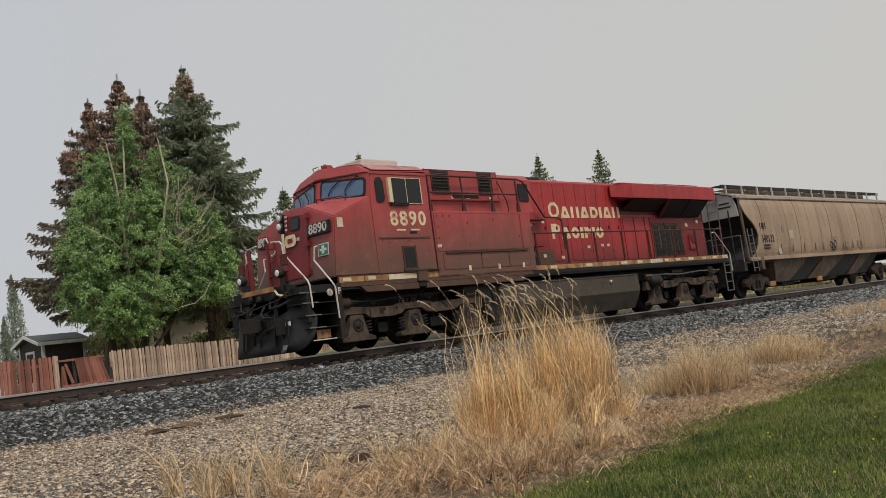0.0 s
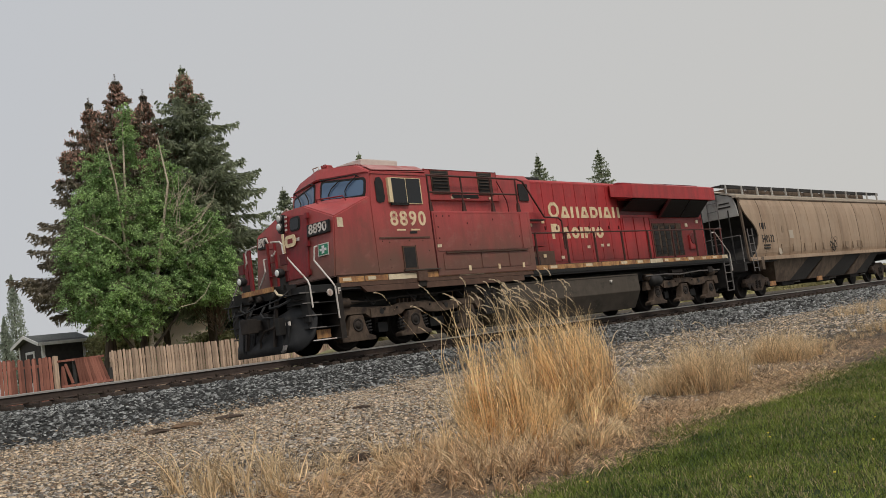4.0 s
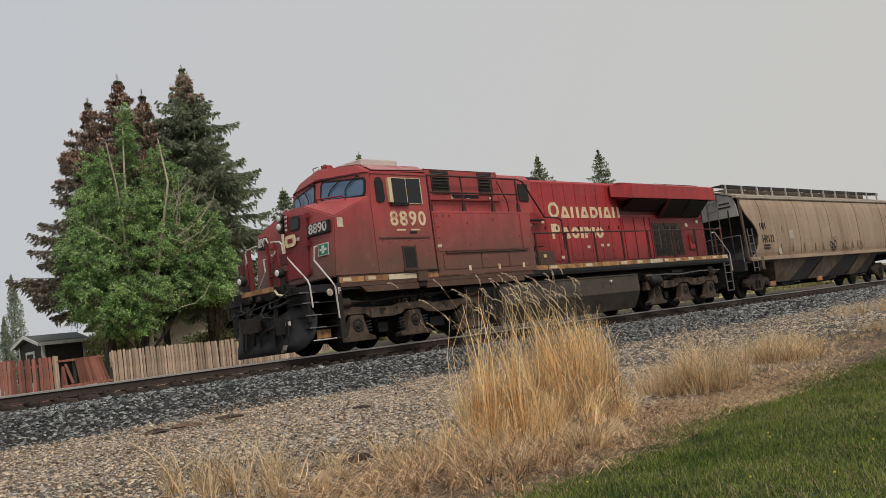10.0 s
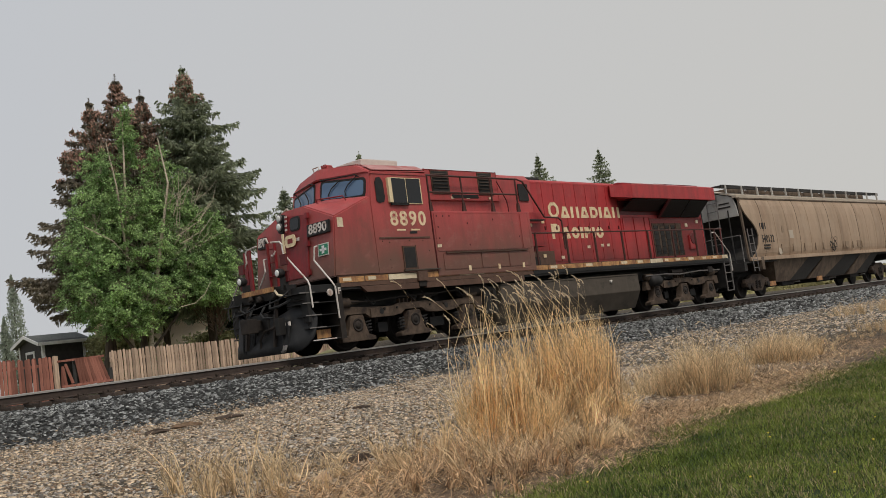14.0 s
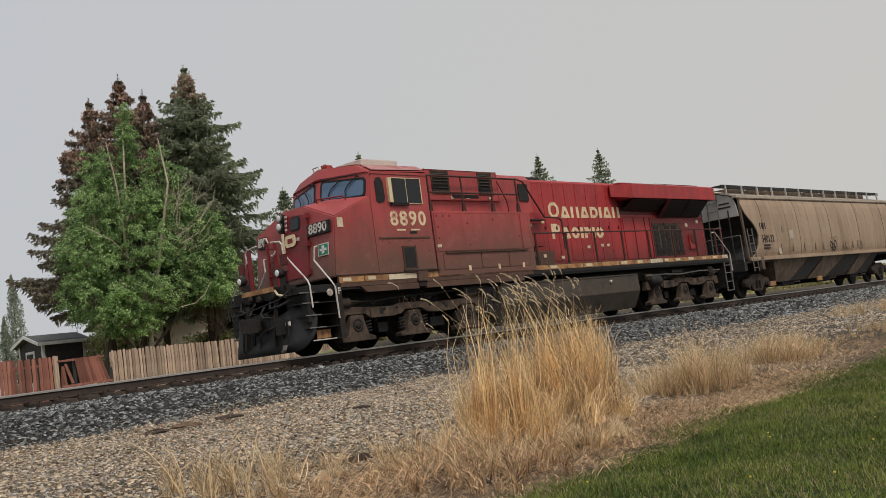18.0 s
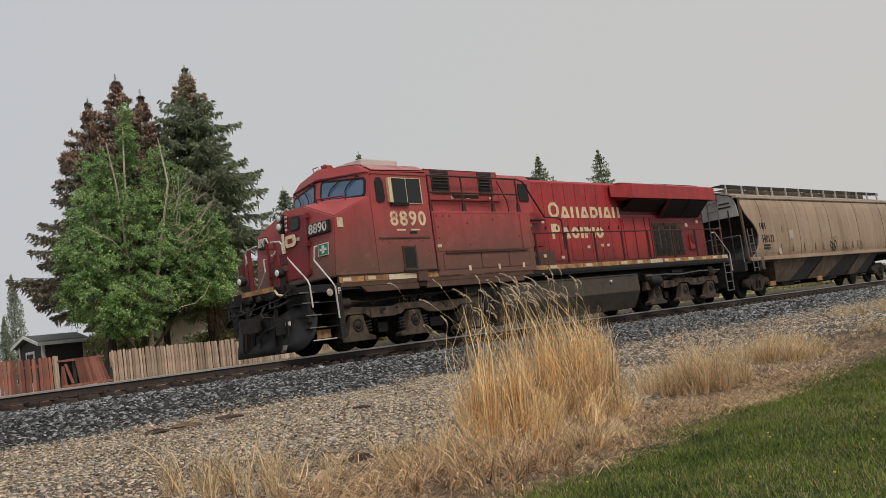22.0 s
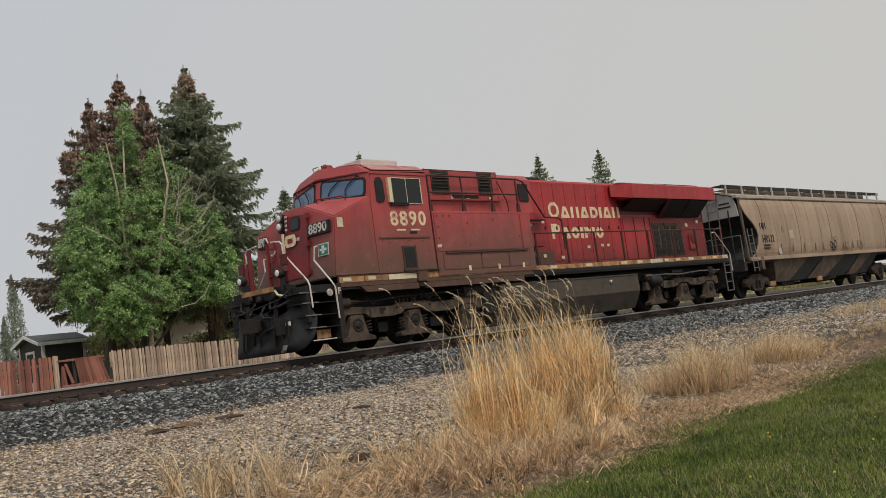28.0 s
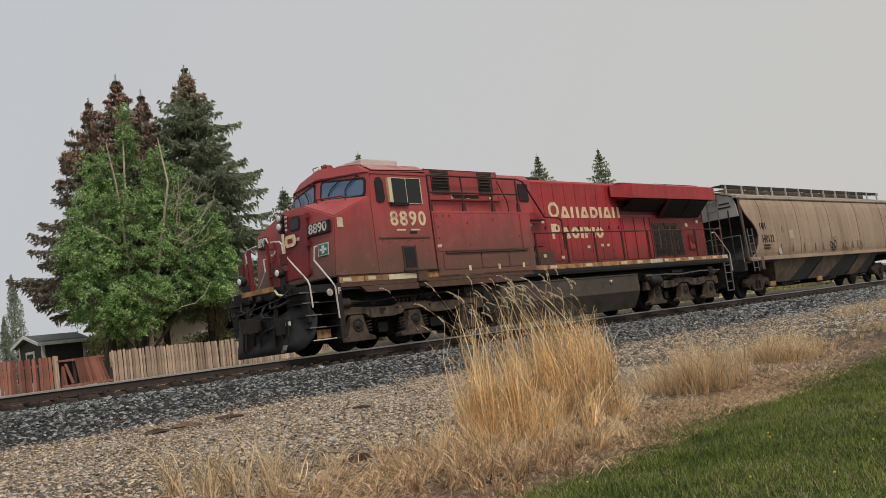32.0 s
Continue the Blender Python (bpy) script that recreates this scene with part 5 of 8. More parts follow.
def add_bogie(xs, TRUCK, sprung=True):
    bogie = part("bogie", box(xs[0] - 0.4, xs[2] + 0.4, -0.55, 0.55, 0.7, 0.95, 0.03), GRIME, loco, "dusty three-axle bogie")
    for x in xs:
        wheel_set(x, bogie)
        part("traction_motor", rod([(x + 0.45, -0.5, 0.6), (x + 0.45, 0.5, 0.6)], 0.36, 14), BLACK, bogie)
    a, c, b = xs
    for s in (-1, 1):
        y0, y1 = sorted((s * 1.12, s * 1.3))
        # cast side frame: a deep beam that dips between the axle boxes
        top = [(a - 0.62, 1.0), (a - 0.3, 1.04), (a + 0.35, 1.0), (c - 0.75, 0.97), (c - 0.5, 1.03), (c + 0.5, 1.03), (c + 0.75, 0.97), (b - 0.35, 1.0), (b + 0.3, 1.04), (b + 0.62, 1.0)]
        low = [(b + 0.66, 0.7), (b + 0.4, 0.7), (b + 0.3, 0.84), (b - 0.3, 0.84), (b - 0.42, 0.76), (b - 0.7, 0.72), (c + 0.75, 0.72), (c + 0.45, 0.76), (c + 0.3, 0.86), (c - 0.3, 0.86), (c - 0.45, 0.76), (c - 0.75, 0.72), (a + 0.7, 0.72), (a + 0.42, 0.76), (a + 0.3, 0.84), (a - 0.3, 0.84), (a - 0.4, 0.7), (a - 0.66, 0.7)]
        frame_part = part("side_frame", prism(top + low, "y", y0, y1, 0.015), TRUCK, bogie)
        for x in xs:
            part("axle_box", prism([(x - 0.2, 0.82), (x + 0.2, 0.82), (x + 0.28, 0.5), (x + 0.34, 0.34), (x + 0.55, 0.28), (x + 0.55, 0.19), (x - 0.55, 0.19), (x - 0.55, 0.28), (x - 0.34, 0.34), (x - 0.28, 0.5)], "y", min(s * 1.08, s * 1.315), max(s * 1.08, s * 1.315), 0.02), TRUCK, frame_part)
            part("bearing_cap", lathe([(0, 0.16), (s * 0.025, 0.16), (s * 0.03, 0.135), (s * 0.012, 0.125), (s * 0.012, 0.085), (s * 0.03, 0.08), (s * 0.035, 0.03)], (x, s * 1.31, 0.58), "y", 18), GRIME, frame_part, "dark bearing cap", True)
            for dx in (-0.42, 0.42) if sprung else ():
                coil = bmesh.new()
                pts = [(x + dx + 0.09 * math.cos(k * 0.9), s * 1.2 + 0.09 * math.sin(k * 0.9), 0.36 + k * 0.011) for k in range(28)]
                part("spring", rod(pts, 0.022, 5, coil), BLACK, frame_part)
        for x in (a + 0.85, b - 0.85):
            part("frame_hole", lathe([(0, 0.07), (s * 0.008, 0.07)], (x, s * 1.3, 0.86), "y", 14), BLACK, frame_part)
        part("damper_bracket", box(a + 0.45, a + 0.6, s * 1.3 - 0.04, s * 1.3 + 0.05, 0.72, 0.95, 0.01), TRUCK, frame_part)
        for x in (a - 0.35, b + 0.2):
            cyl = part("brake_cylinder", lathe([(-0.3, 0.08), (-0.26, 0.13), (0.14, 0.13), (0.2, 0.07), (0.55, 0.025)], (x, s * 1.27, 1.14), "x", 14), TRUCK, frame_part, "", True)
        part("brake_pipe", rod([(a - 0.7, s * 1.33, 1.16), (a + 0.6, s * 1.35, 1.12), (c - 0.5, s * 1.35, 1.18), (c + 0.8, s * 1.35, 1.2), (b + 0.4, s * 1.34, 1.26)], 0.02, 6), GRIME, frame_part)
        part("brake_rigging", box(a + 0.9, c - 0.75, s * 1.0 - 0.05, s * 1.0 + 0.05, 0.35, 0.6, 0.02), BLACK, frame_part)
        part("brake_rigging", box(c + 0.8, b - 0.75, s * 1.0 - 0.05, s * 1.0 + 0.05, 0.35, 0.6, 0.02), BLACK, frame_part)
        for x, z in ((a + 0.35, 1.2), (c - 0.2, 1.24), (c + 0.35, 1.22), (b - 0.4, 1.24)):
            part("brake_hose", rod([(x, s * 1.28, z + 0.12), (x + 0.05, s * 1.36, z - 0.05), (x + 0.18, s * 1.36, z - 0.16), (x + 0.32, s * 1.33, z - 0.08)], 0.016, 6), BLACK, frame_part)
        for x in (a + 0.95, c - 0.6, c + 0.6, b - 0.95):
            part("frame_bolt", lathe([(0, 0.035), (s * 0.03, 0.03)], (x, s * 1.3, 0.92), "y", 6), GRIME, frame_part)
        for x in (c - 0.42, c - 0.28, c - 0.14, c, c + 0.14):
            part("cooling_fin", box(x - 0.02, x + 0.02, s * 1.2 - 0.05, s * 1.2 + 0.05, 1.02, 1.14), TRUCK, frame_part)
        part("damper", rod([(c + 0.3, s * 1.22, 1.16), (c + 1.0, s * 1.22, 1.2)], 0.06, 10), BLACK, frame_part, "black damper")
        for x in (a + 0.98, b - 0.98):
            part("brake_shoe", box(x - 0.06, x + 0.06, s * 0.86 - 0.06, s * 0.86 + 0.06, 0.4, 0.75, 0.02), GRIME, frame_part)
        part("sand_pipe", rod([(a - 0.75, s * 0.8, 1.2), (a - 0.7, s * 0.76, 0.3)], 0.02, 6), GRIME, frame_part)


add_frame()
add_nose()
add_cab()
add_cabinet()
add_hood()
add_radiator()
add_ends()
add_tank()
add_bogie((0.72, 2.70, 4.78), TRUCK)
add_bogie((14.68, 16.6, 18.55), TRUCK, False)
for k in (-1, 1):
    part("brake_cylinder", lathe([(-0.34, 0.1), (-0.28, 0.19), (0.2, 0.19), (0.28, 0.1)], (14.55, k * 1.36, 1.0), "x", 16), BLACK, loco, "black brake cylinder", True)
    part("air_pipe", rod([(13.9, k * 1.42, 1.18), (15.2, k * 1.42, 1.2), (16.2, k * 1.42, 1.15), (17.6, k * 1.42, 1.22), (19.2, k * 1.42, 1.2)], 0.022, 6), STEEL, loco)
    part("air_tank", rod([(15.75, k * 1.3, 1.27), (16.5, k * 1.3, 1.27)], 0.09, 12), GRIME, loco)
    part("junction_box", box(18.3, 18.62, k * 1.4 - 0.06, k * 1.4 + 0.06, 1.12, 1.34, 0.015), GRIME, loco)
# ---- covered hopper car behind the locomotive ----
hopper = thing("hopper_car", (0, 0.7175, 0), "dusty beige covered hopper car with a grey and black end", "freight car")
X0, X1 = 21.3, 39.3


def car_half(z):
    """Half width of the bulging side at height z."""
    return float(np.interp(z, (1.55, 1.8, 2.3, 2.9, 3.4, 3.75, 4.08), (1.47, 1.55, 1.58, 1.57, 1.54, 1.48, 1.36)))


def car_edge(z):
    """How far the curved side sheet starts behind the car's corner at height z."""
    return float(np.interp(z, (1.55, 1.75, 2.0, 2.5, 2.9, 3.2, 3.45, 3.7, 4.08), (0.75, 1.05, 1.3, 1.45, 1.2, 0.78, 0.5, 0.44, 0.4)))


def add_car_body():
    zs = [1.55 + (4.08 - 1.55) * i / 14 for i in range(15)]
    for s in (-1, 1):
        bm = bmesh.new()
        outer = [[bm.verts.new((x, s * car_half(z), z)) for x in (X0 + car_edge(z), X1 - car_edge(z))] for z in zs]
        inner = [[bm.verts.new((x, s * (car_half(z) - 0.05), z)) for x in (X0 + car_edge(z), X1 - car_edge(z))] for z in zs]
        for i in range(14):
            bm.faces.new((outer[i][0], outer[i][1], outer[i + 1][1], outer[i + 1][0]))
            bm.faces.new((inner[i][0], inner[i][1], inner[i + 1][1], inner[i + 1][0]))
            for e in (0, 1):
                bm.faces.new((outer[i][e], outer[i + 1][e], inner[i + 1][e], inner[i][e]))
        part("side_sheet", bm, BEIGE, hopper, "dusty beige curved side")
        # welded seams, one to a panel
        for j in range(13):
            x = X0 + 1.95 + j * 1.18
            bm = bmesh.new()
            rod([(x, s * (car_half(z) + 0.002), z) for z in zs], 0.012, 5, bm)
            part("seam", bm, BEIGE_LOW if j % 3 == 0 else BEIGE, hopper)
        part("top_chord", prism([(s * 1.25, 4.04), (s * 1.42, 4.04), (s * 1.43, 4.16), (s * 1.25, 4.2)], "x", X0 + 0.25, X1 - 0.25, 0.01), BEIGE_ROOF, hopper)
        # dark strip in the stained beige stands for shade under the chord
        part("chord_shade_strip", box(X0 + 0.3, X1 - 0.3, s * 1.41 - 0.02, s * 1.41 + 0.02, 4.0, 4.045), BEIGE_LOW, hopper)
        part("side_sill", box(X0 + 0.5, X1 - 0.5, s * 1.5 - 0.05, s * 1.5 + 0.05, 1.43, 1.58, 0.015), BEIGE, hopper)
        for xe, d in ((X0, 1), (X1, -1)):
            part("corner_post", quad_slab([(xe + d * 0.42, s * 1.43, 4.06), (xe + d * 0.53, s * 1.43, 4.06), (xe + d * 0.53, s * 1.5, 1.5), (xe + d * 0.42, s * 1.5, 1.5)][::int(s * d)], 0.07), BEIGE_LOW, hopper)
            # side ladder
            ladder = part("ladder", bmesh_pair([(xe + d * 0.62, s * 1.56, 1.0), (xe + d * 0.62, s * 1.5, 2.75)], [(xe + d * 1.02, s * 1.56, 1.0), (xe + d * 1.02, s * 1.5, 2.75)], 0.022), STEEL, hopper)
            for z in (1.15, 1.48, 1.81, 2.14, 2.47):
                part("rung", rod([(xe + d * 0.62, s * 1.54, z), (xe + d * 1.02, s * 1.54, z)], 0.016, 6), STEEL, ladder)
            part("pole_socket", box(xe + d * 1.5 - 0.12, xe + d * 1.5 + 0.12, s * 1.5 - 0.06, s * 1.5 + 0.08, 1.05, 1.58, 0.02), BEIGE_LOW, hopper)
    # ends: grey upper bulkhead, dark slope sheet running in below it
    for xe, d in ((X0, 1), (X1, -1)):
        shape = [(-1.36, 3.3), (1.36, 3.3), (1.32, 3.7), (1.24, 4.1), (0.0, 4.5), (-1.24, 4.1), (-1.32, 3.7)]
        part("end_bulkhead", prism(shape, "x", min(xe + d * 0.34, xe + d * 0.42), max(xe + d * 0.34, xe + d * 0.42), 0.012), END_GREY, hopper, "grey bulkhead streaked with dirt")
        # sloping sheet between the curved edges of the two sides
        bm = bmesh.new()
        zz = [1.4 + 2.3 * i / 14 for i in range(15)]
        rows = [[bm.verts.new((xe + d * (car_edge(z) + 0.02), y, z)) for y in (-car_half(max(z, 1.55)) + 0.02, car_half(max(z, 1.55)) - 0.02)] for z in zz]
        for p, q in zip(rows, rows[1:]):
            bm.faces.new((p[0], p[1], q[1], q[0]))
        part("slope_sheet", bm, CAR_DARK, hopper, "dark slope sheet")
        part("shear_plate", box(min(xe + d * 0.1, xe + d * 3.0), max(xe + d * 0.1, xe + d * 3.0), -1.45, 1.45, 1.36, 1.42), CAR_DARK, hopper)
        part("end_sill", box(min(xe, xe + d * 0.25), max(xe, xe + d * 0.25), -1.45, 1.45, 1.05, 1.4, 0.02), CAR_DARK, hopper)
        for y in (-0.95, 0.95):
            part("end_strut", rod([(xe + d * 0.3, y, 1.4), (xe + d * 0.34, y, 3.6)], 0.03, 6), CAR_DARK, hopper)
        ladder = part("end_ladder", bmesh_pair([(xe + d * 0.2, -0.55, 1.4), (xe + d * 0.28, -0.55, 4.3)], [(xe + d * 0.2, -0.1, 1.4), (xe + d * 0.28, -0.1, 4.3)], 0.022), STEEL, hopper)
        for j in range(8):
            part("rung", rod([(xe + d * 0.22, -0.55, 1.6 + j * 0.34), (xe + d * 0.22, -0.1, 1.6 + j * 0.34)], 0.015, 6), STEEL, ladder)
        part("cross_rail", rod([(xe + d * 0.15, -1.4, 2.5), (xe + d * 0.12, 1.4, 2.5)], 0.022, 6), STEEL, hopper)
        part("cross_rail", rod([(xe + d * 0.15, -1.4, 1.4), (xe + d * 0.15, -1.4, 2.5)], 0.022, 6), STEEL, hopper)
        shank = part("coupler", box(min(xe - d * 0.5, xe + d * 0.2), max(xe - d * 0.5, xe + d * 0.2), -0.1, 0.1, 0.72, 0.98, 0.03), GRIME, hopper)
        part("air_hose", rod([(xe + d * 0.1, -0.4, 0.9), (xe - d * 0.2, -0.4, 0.7), (xe - d * 0.45, -0.3, 0.4), (xe - d * 0.5, -0.25, 0.5)], 0.028, 6), RUBBER, shank)
    # roof with its long running boards and hatches
    for s in (-1, 1):
        part("roof_sheet", quad_slab([(X0 + 0.3, s * 1.27, 4.19), (X1 - 0.3, s * 1.27, 4.19), (X1 - 0.3, 0.0, 4.58), (X0 + 0.3, 0.0, 4.58)][::-s], 0.05), BEIGE_ROOF, hopper)
        part("running_board", box(X0 + 0.05, X1 - 0.05, min(s * 0.55, s * 0.95), max(s * 0.55, s * 0.95), 4.6, 4.64), CAR_DARK, hopper, "dark steel grating walkway")
        part("board_edge", box(X0 + 0.05, X1 - 0.05, s * 0.96 - 0.012, s * 0.96 + 0.012, 4.52, 4.66), CAR_DARK, hopper)
        for j in range(13):
            x = X0 + 0.35 + j * 1.44
            part("board_bracket", prism([(s * 0.98, 4.2), (s * 1.04, 4.2), (s * 1.02, 4.64), (s * 0.95, 4.64)], "x", x - 0.035, x + 0.035), END_GREY, hopper)
    for j in range(8):
        x = X0 + 1.6 + j * 2.0
        hatch = part("hatch", box(x, x + 1.7, -0.42, 0.42, 4.42, 4.64, 0.03), BEIGE_LOW, hopper)
    # hopper bays below the sill
    for (a, b), (c, d), (e0, e1) in (((24.0, 29.3), (24.7, 27.7), (0.45, 0.68)), ((29.32, 33.9), (28.2, 32.3), (0.42, 0.57)), ((33.92, 36.4), (32.9, 35.2), (0.4, 0.6))):
        bm = bmesh.new()
        top = [bm.verts.new(p) for p in ((a, -1.46, 1.44), (b, -1.46, 1.44), (b, 1.46, 1.44), (a, 1.46, 1.44))]
        low = [bm.verts.new(p) for p in ((c, -1.1, 0.5), (d, -1.1, 0.5), (d, 1.1, 0.5), (c, 1.1, 0.5))]
        bm.faces.new(top)
        bm.faces.new(low)
        for i in range(4):
            bm.faces.new((top[i], top[(i + 1) % 4], low[(i + 1) % 4], low[i]))
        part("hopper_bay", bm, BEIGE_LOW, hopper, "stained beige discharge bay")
        m = (c + d) / 2
        part("outlet_gate", box(m - 0.6, m + 0.6, -0.95, 0.95, 0.34, 0.5, 0.02), CAR_DARK, hopper)
        part("gate_shaft", rod([(m + 0.55, -1.25, 0.42), (m + 0.55, 1.25, 0.42)], 0.03, 6), STEEL, hopper)
        for s in (-1, 1):
            u0, u1 = a + (b - a) * e1, b
            v0, v1 = c + (d - c) * e0, d
            # black plate stands in for the shaded gap between discharge bays
            part("bay_shade", quad_slab([(u0, s * 1.465, 1.43), (u1, s * 1.465, 1.43), (v1, s * 1.105, 0.5), (v0, s * 1.105, 0.5)][::s], 0.02), CAR_DARK, hopper, "black sloping plate painted in for shade between bays")
    part("centre_sill", box(X0 + 0.2, X1 - 0.2, -0.3, 0.3, 0.85, 1.1, 0.02), CAR_DARK, hopper)


def bmesh_pair(p, q, r):
    bm = rod(p, r, 6)
    return rod(q, r, 6, bm)


def add_car_bogie(xc):
    bogie = part("bogie", box(xc - 0.2, xc + 0.2, -1.0, 1.0, 0.55, 0.85, 0.03), TRUCK_SOOTY, hopper, "two-axle freight bogie")
    for x in (xc - 0.9, xc + 0.9):
        axle = part("axle", rod([(x, -1.05, 0.457), (x, 1.05, 0.457)], 0.085, 10), WHEEL, bogie)
        for s in (-1, 1):
            part("wheel", lathe([(-s * 0.09, 0.42), (-s * 0.085, 0.485), (-s * 0.055, 0.485), (-s * 0.045, 0.46), (s * 0.055, 0.456), (s * 0.058, 0.38), (s * 0.0, 0.33), (s * 0.02, 0.15), (s * 0.07, 0.1)], (x, s * 0.7525, 0.457), "y", 28), WHEEL, axle, "", True)
            part("bearing_adapter", box(x - 0.16, x + 0.16, s * 1.0 - 0.12, s * 1.0 + 0.12, 0.42, 0.64, 0.03), TRUCK_SOOTY, bogie)
            part("bearing_cap", lathe([(0, 0.12), (s * 0.08, 0.12), (s * 0.1, 0.06)], (x, s * 1.08, 0.457), "y", 14), GRIME, bogie)
    for s in (-1, 1):
        shape = [(xc - 1.1, 0.58), (xc - 1.05, 0.74), (xc - 0.75, 0.76), (xc - 0.4, 0.92), (xc + 0.4, 0.92), (xc + 0.75, 0.76), (xc + 1.05, 0.74), (xc + 1.1, 0.58), (xc + 0.72, 0.56), (xc + 0.35, 0.24), (xc - 0.35, 0.24), (xc - 0.72, 0.56)]
        sf = part("side_frame", prism(shape, "y", min(s * 0.95, s * 1.1), max(s * 0.95, s * 1.1), 0.015), TRUCK_SOOTY, bogie)
        for dx in (-0.14, 0.14):
            pts = [(xc + dx + 0.07 * math.cos(k * 0.9), s * 1.12 + 0.05 * math.sin(k * 0.9), 0.34 + k * 0.011) for k in range(30)]
            part("spring", rod(pts, 0.022, 5), GRIME, sf)


add_car_body()
add_car_bogie(22.95)
add_car_bogie(37.2)
part("bay_cover", box(27.9, 28.4, -0.3, 0.3, 0.55, 0.9, 0.03), CAR_DARK, hopper)
# reporting mark as plain bars, the number in figures
for w, x in ((0.05, 22.95), (0.05, 23.12), (0.12, 23.2), (0.06, 23.42)):
    part("mark_bar", box(x, x + w, -1.585, -1.53, 2.72, 2.98), CAR_DARK, hopper, "plain dark bar in place of a painted mark")
words("540132", 0.42, SIDE(23.55, -1.584, 2.3), CAR_DARK, hopper, "number", "dark stencilled number", 0.004, 0.92)
for z, w in ((2.02, 0.6), (1.9, 0.55)):
    part("mark_bar", box(23.1, 23.1 + w, -1.59, -1.55, z, z + 0.05), CAR_DARK, hopper, "small dark line of writing")
for x0, w, z in ((0.0, 0.45, 3.86), (-0.05, 0.6, 3.7)):
    part("mark_bar", box(X0 + 0.325, X0 + 0.335, -1.05 + x0, -1.05 + x0 + w, z, z + 0.06), CAR_DARK, hopper, "plain dark bar of stencilled writing")
part("placard", box(25.7, 26.1, -1.585, -1.56, 2.3, 2.65, 0.004), BEIGE_ROOF, hopper)
part("round_plate", lathe([(0, 0.16), (-0.02, 0.15)], (24.6, -1.55, 1.76), "y", 16), BEIGE_ROOF, hopper, "round pale plate")
for k, (x, z, r, n, w) in enumerate(((30.4, 2.02, 0.34, 9, 0.008), (30.62, 1.95, 0.22, 12, 0.011), (30.15, 1.92, 0.2, 12, 0.011), (30.4, 1.82, 0.24, 14, 0.012), (30.8, 2.2, 0.16, 8, 0.008))):
    pts = [(x + r * math.cos(a * 0.75 + k) * (1 - 0.25 * (a % 3)), -1.578, z + r * math.sin(a * 0.75 + k) * (0.9 - 0.3 * (a % 2))) for a in range(n)]
    part("scrawl", rod(pts, w, 5), CAR_DARK, hopper, "dark painted scrawl")
for x in (24.31, 29.27):
    part("outlet_plate", box(x - 0.28, x + 0.28, -1.14, -1.08, 0.36, 0.56, 0.01), STRIPE, hopper, "orange-tan plate on the outlet")
for x in (24.75, 25.9, 27.1, 28.3, 29.2, 31.6, 32.8, 34.0):
    part("tack_strip", box(x, x + 0.05, -1.592, -1.56, 1.72, 2.05), STENCIL, hopper)
for x, z, w, h in ((25.0, 2.55, 0.2, 0.3), (31.9, 1.75, 0.4, 0.3), (33.4, 1.8, 0.35, 0.28)):
    part("stencil_panel", box(x, x + w, -1.588, -1.55, z, z + h), STENCIL, hopper, "faded stencilled data panel")
# ---- yard beyond the track: fences, shed, houses ----
RED_WOOD = surf("red_stained_boards", (0.2, 0.078, 0.058), (0.38, 0.165, 0.125), 14, 0.85, bump=0.5, fine=80, single=0.75, stretch=(1, 1, 0.12))
PALE_WOOD = surf("weathered_pale_boards", (0.26, 0.185, 0.135), (0.6, 0.44, 0.335), 14, 0.85, bump=0.5, fine=80, single=0.75, stretch=(1, 1, 0.12))
SHED_WALL = surf("dark_shed_siding", (0.035, 0.033, 0.033), (0.055, 0.052, 0.05), 6, 0.8)
SHINGLE = surf("grey_green_shingles", (0.075, 0.085, 0.08), (0.12, 0.125, 0.12), 8, 0.9, bump=0.3)
TRIM = surf("white_trim", (0.6, 0.6, 0.58), (0.7, 0.7, 0.68), 6, 0.6)
STUCCO = surf("pale_stucco", (0.78, 0.64, 0.5), (0.84, 0.71, 0.57), 9, 0.9, bump=0.2)
HOUSE_ROOF = surf("grey_roof_shingles", (0.28, 0.27, 0.28), (0.34, 0.33, 0.33), 7, 0.9, bump=0.3)


def picket_mesh(name, w, h, material):
    me = bpy.data.meshes.new(name)
    bm = prism([(-w / 2, 0), (w / 2, 0), (w / 2, h - 0.05), (w / 4, h), (-w / 4, h), (-w / 2, h - 0.05)], "y", -0.01, 0.01)
    bmesh.ops.recalc_face_normals(bm, faces=bm.faces)
    bm.to_mesh(me)
    bm.free()
    me.materials.append(material)
    return me


def fence(x0, x1, y, top0, top1, material, label, step, w, seed):
    r = random.Random(seed)
    h = top0 + 0.98
    root = thing("fence", (x0, y, -0.95), label, "fence", "back-yard fences")
    me = picket_mesh("board", w, h, material)
    n = int((x1 - x0) / step)
    for i in range(n):
        ob = new("board", me)
        ob.parent = root
        top = top0 + (top1 - top0) * i / max(1, n - 1)
        ob.matrix_basis = pose(i * step, -0.05 + r.uniform(-0.008, 0.008), top - top0 + r.uniform(-0.03, 0.02), r.uniform(-1, 1), r.uniform(-0.8, 0.8), 0)
    for z in (0.35, h - 0.4):
        part("fence_rail", box(-0.1, x1 - x0, -0.03, 0.03, z, z + 0.09), material, root)
    for i in range(int((x1 - x0) / 2.4) + 1):
        part("fence_post", box(i * 2.4 - 0.05, i * 2.4 + 0.05, -0.02, 0.09, 0.0, h - 0.05), material, root)
    return root


fence(2.0, 14.0, 14.0, 1.12, 0.98, PALE_WOOD, "weathered pale wooden board fence beyond the track", 0.108, 0.089, 3)
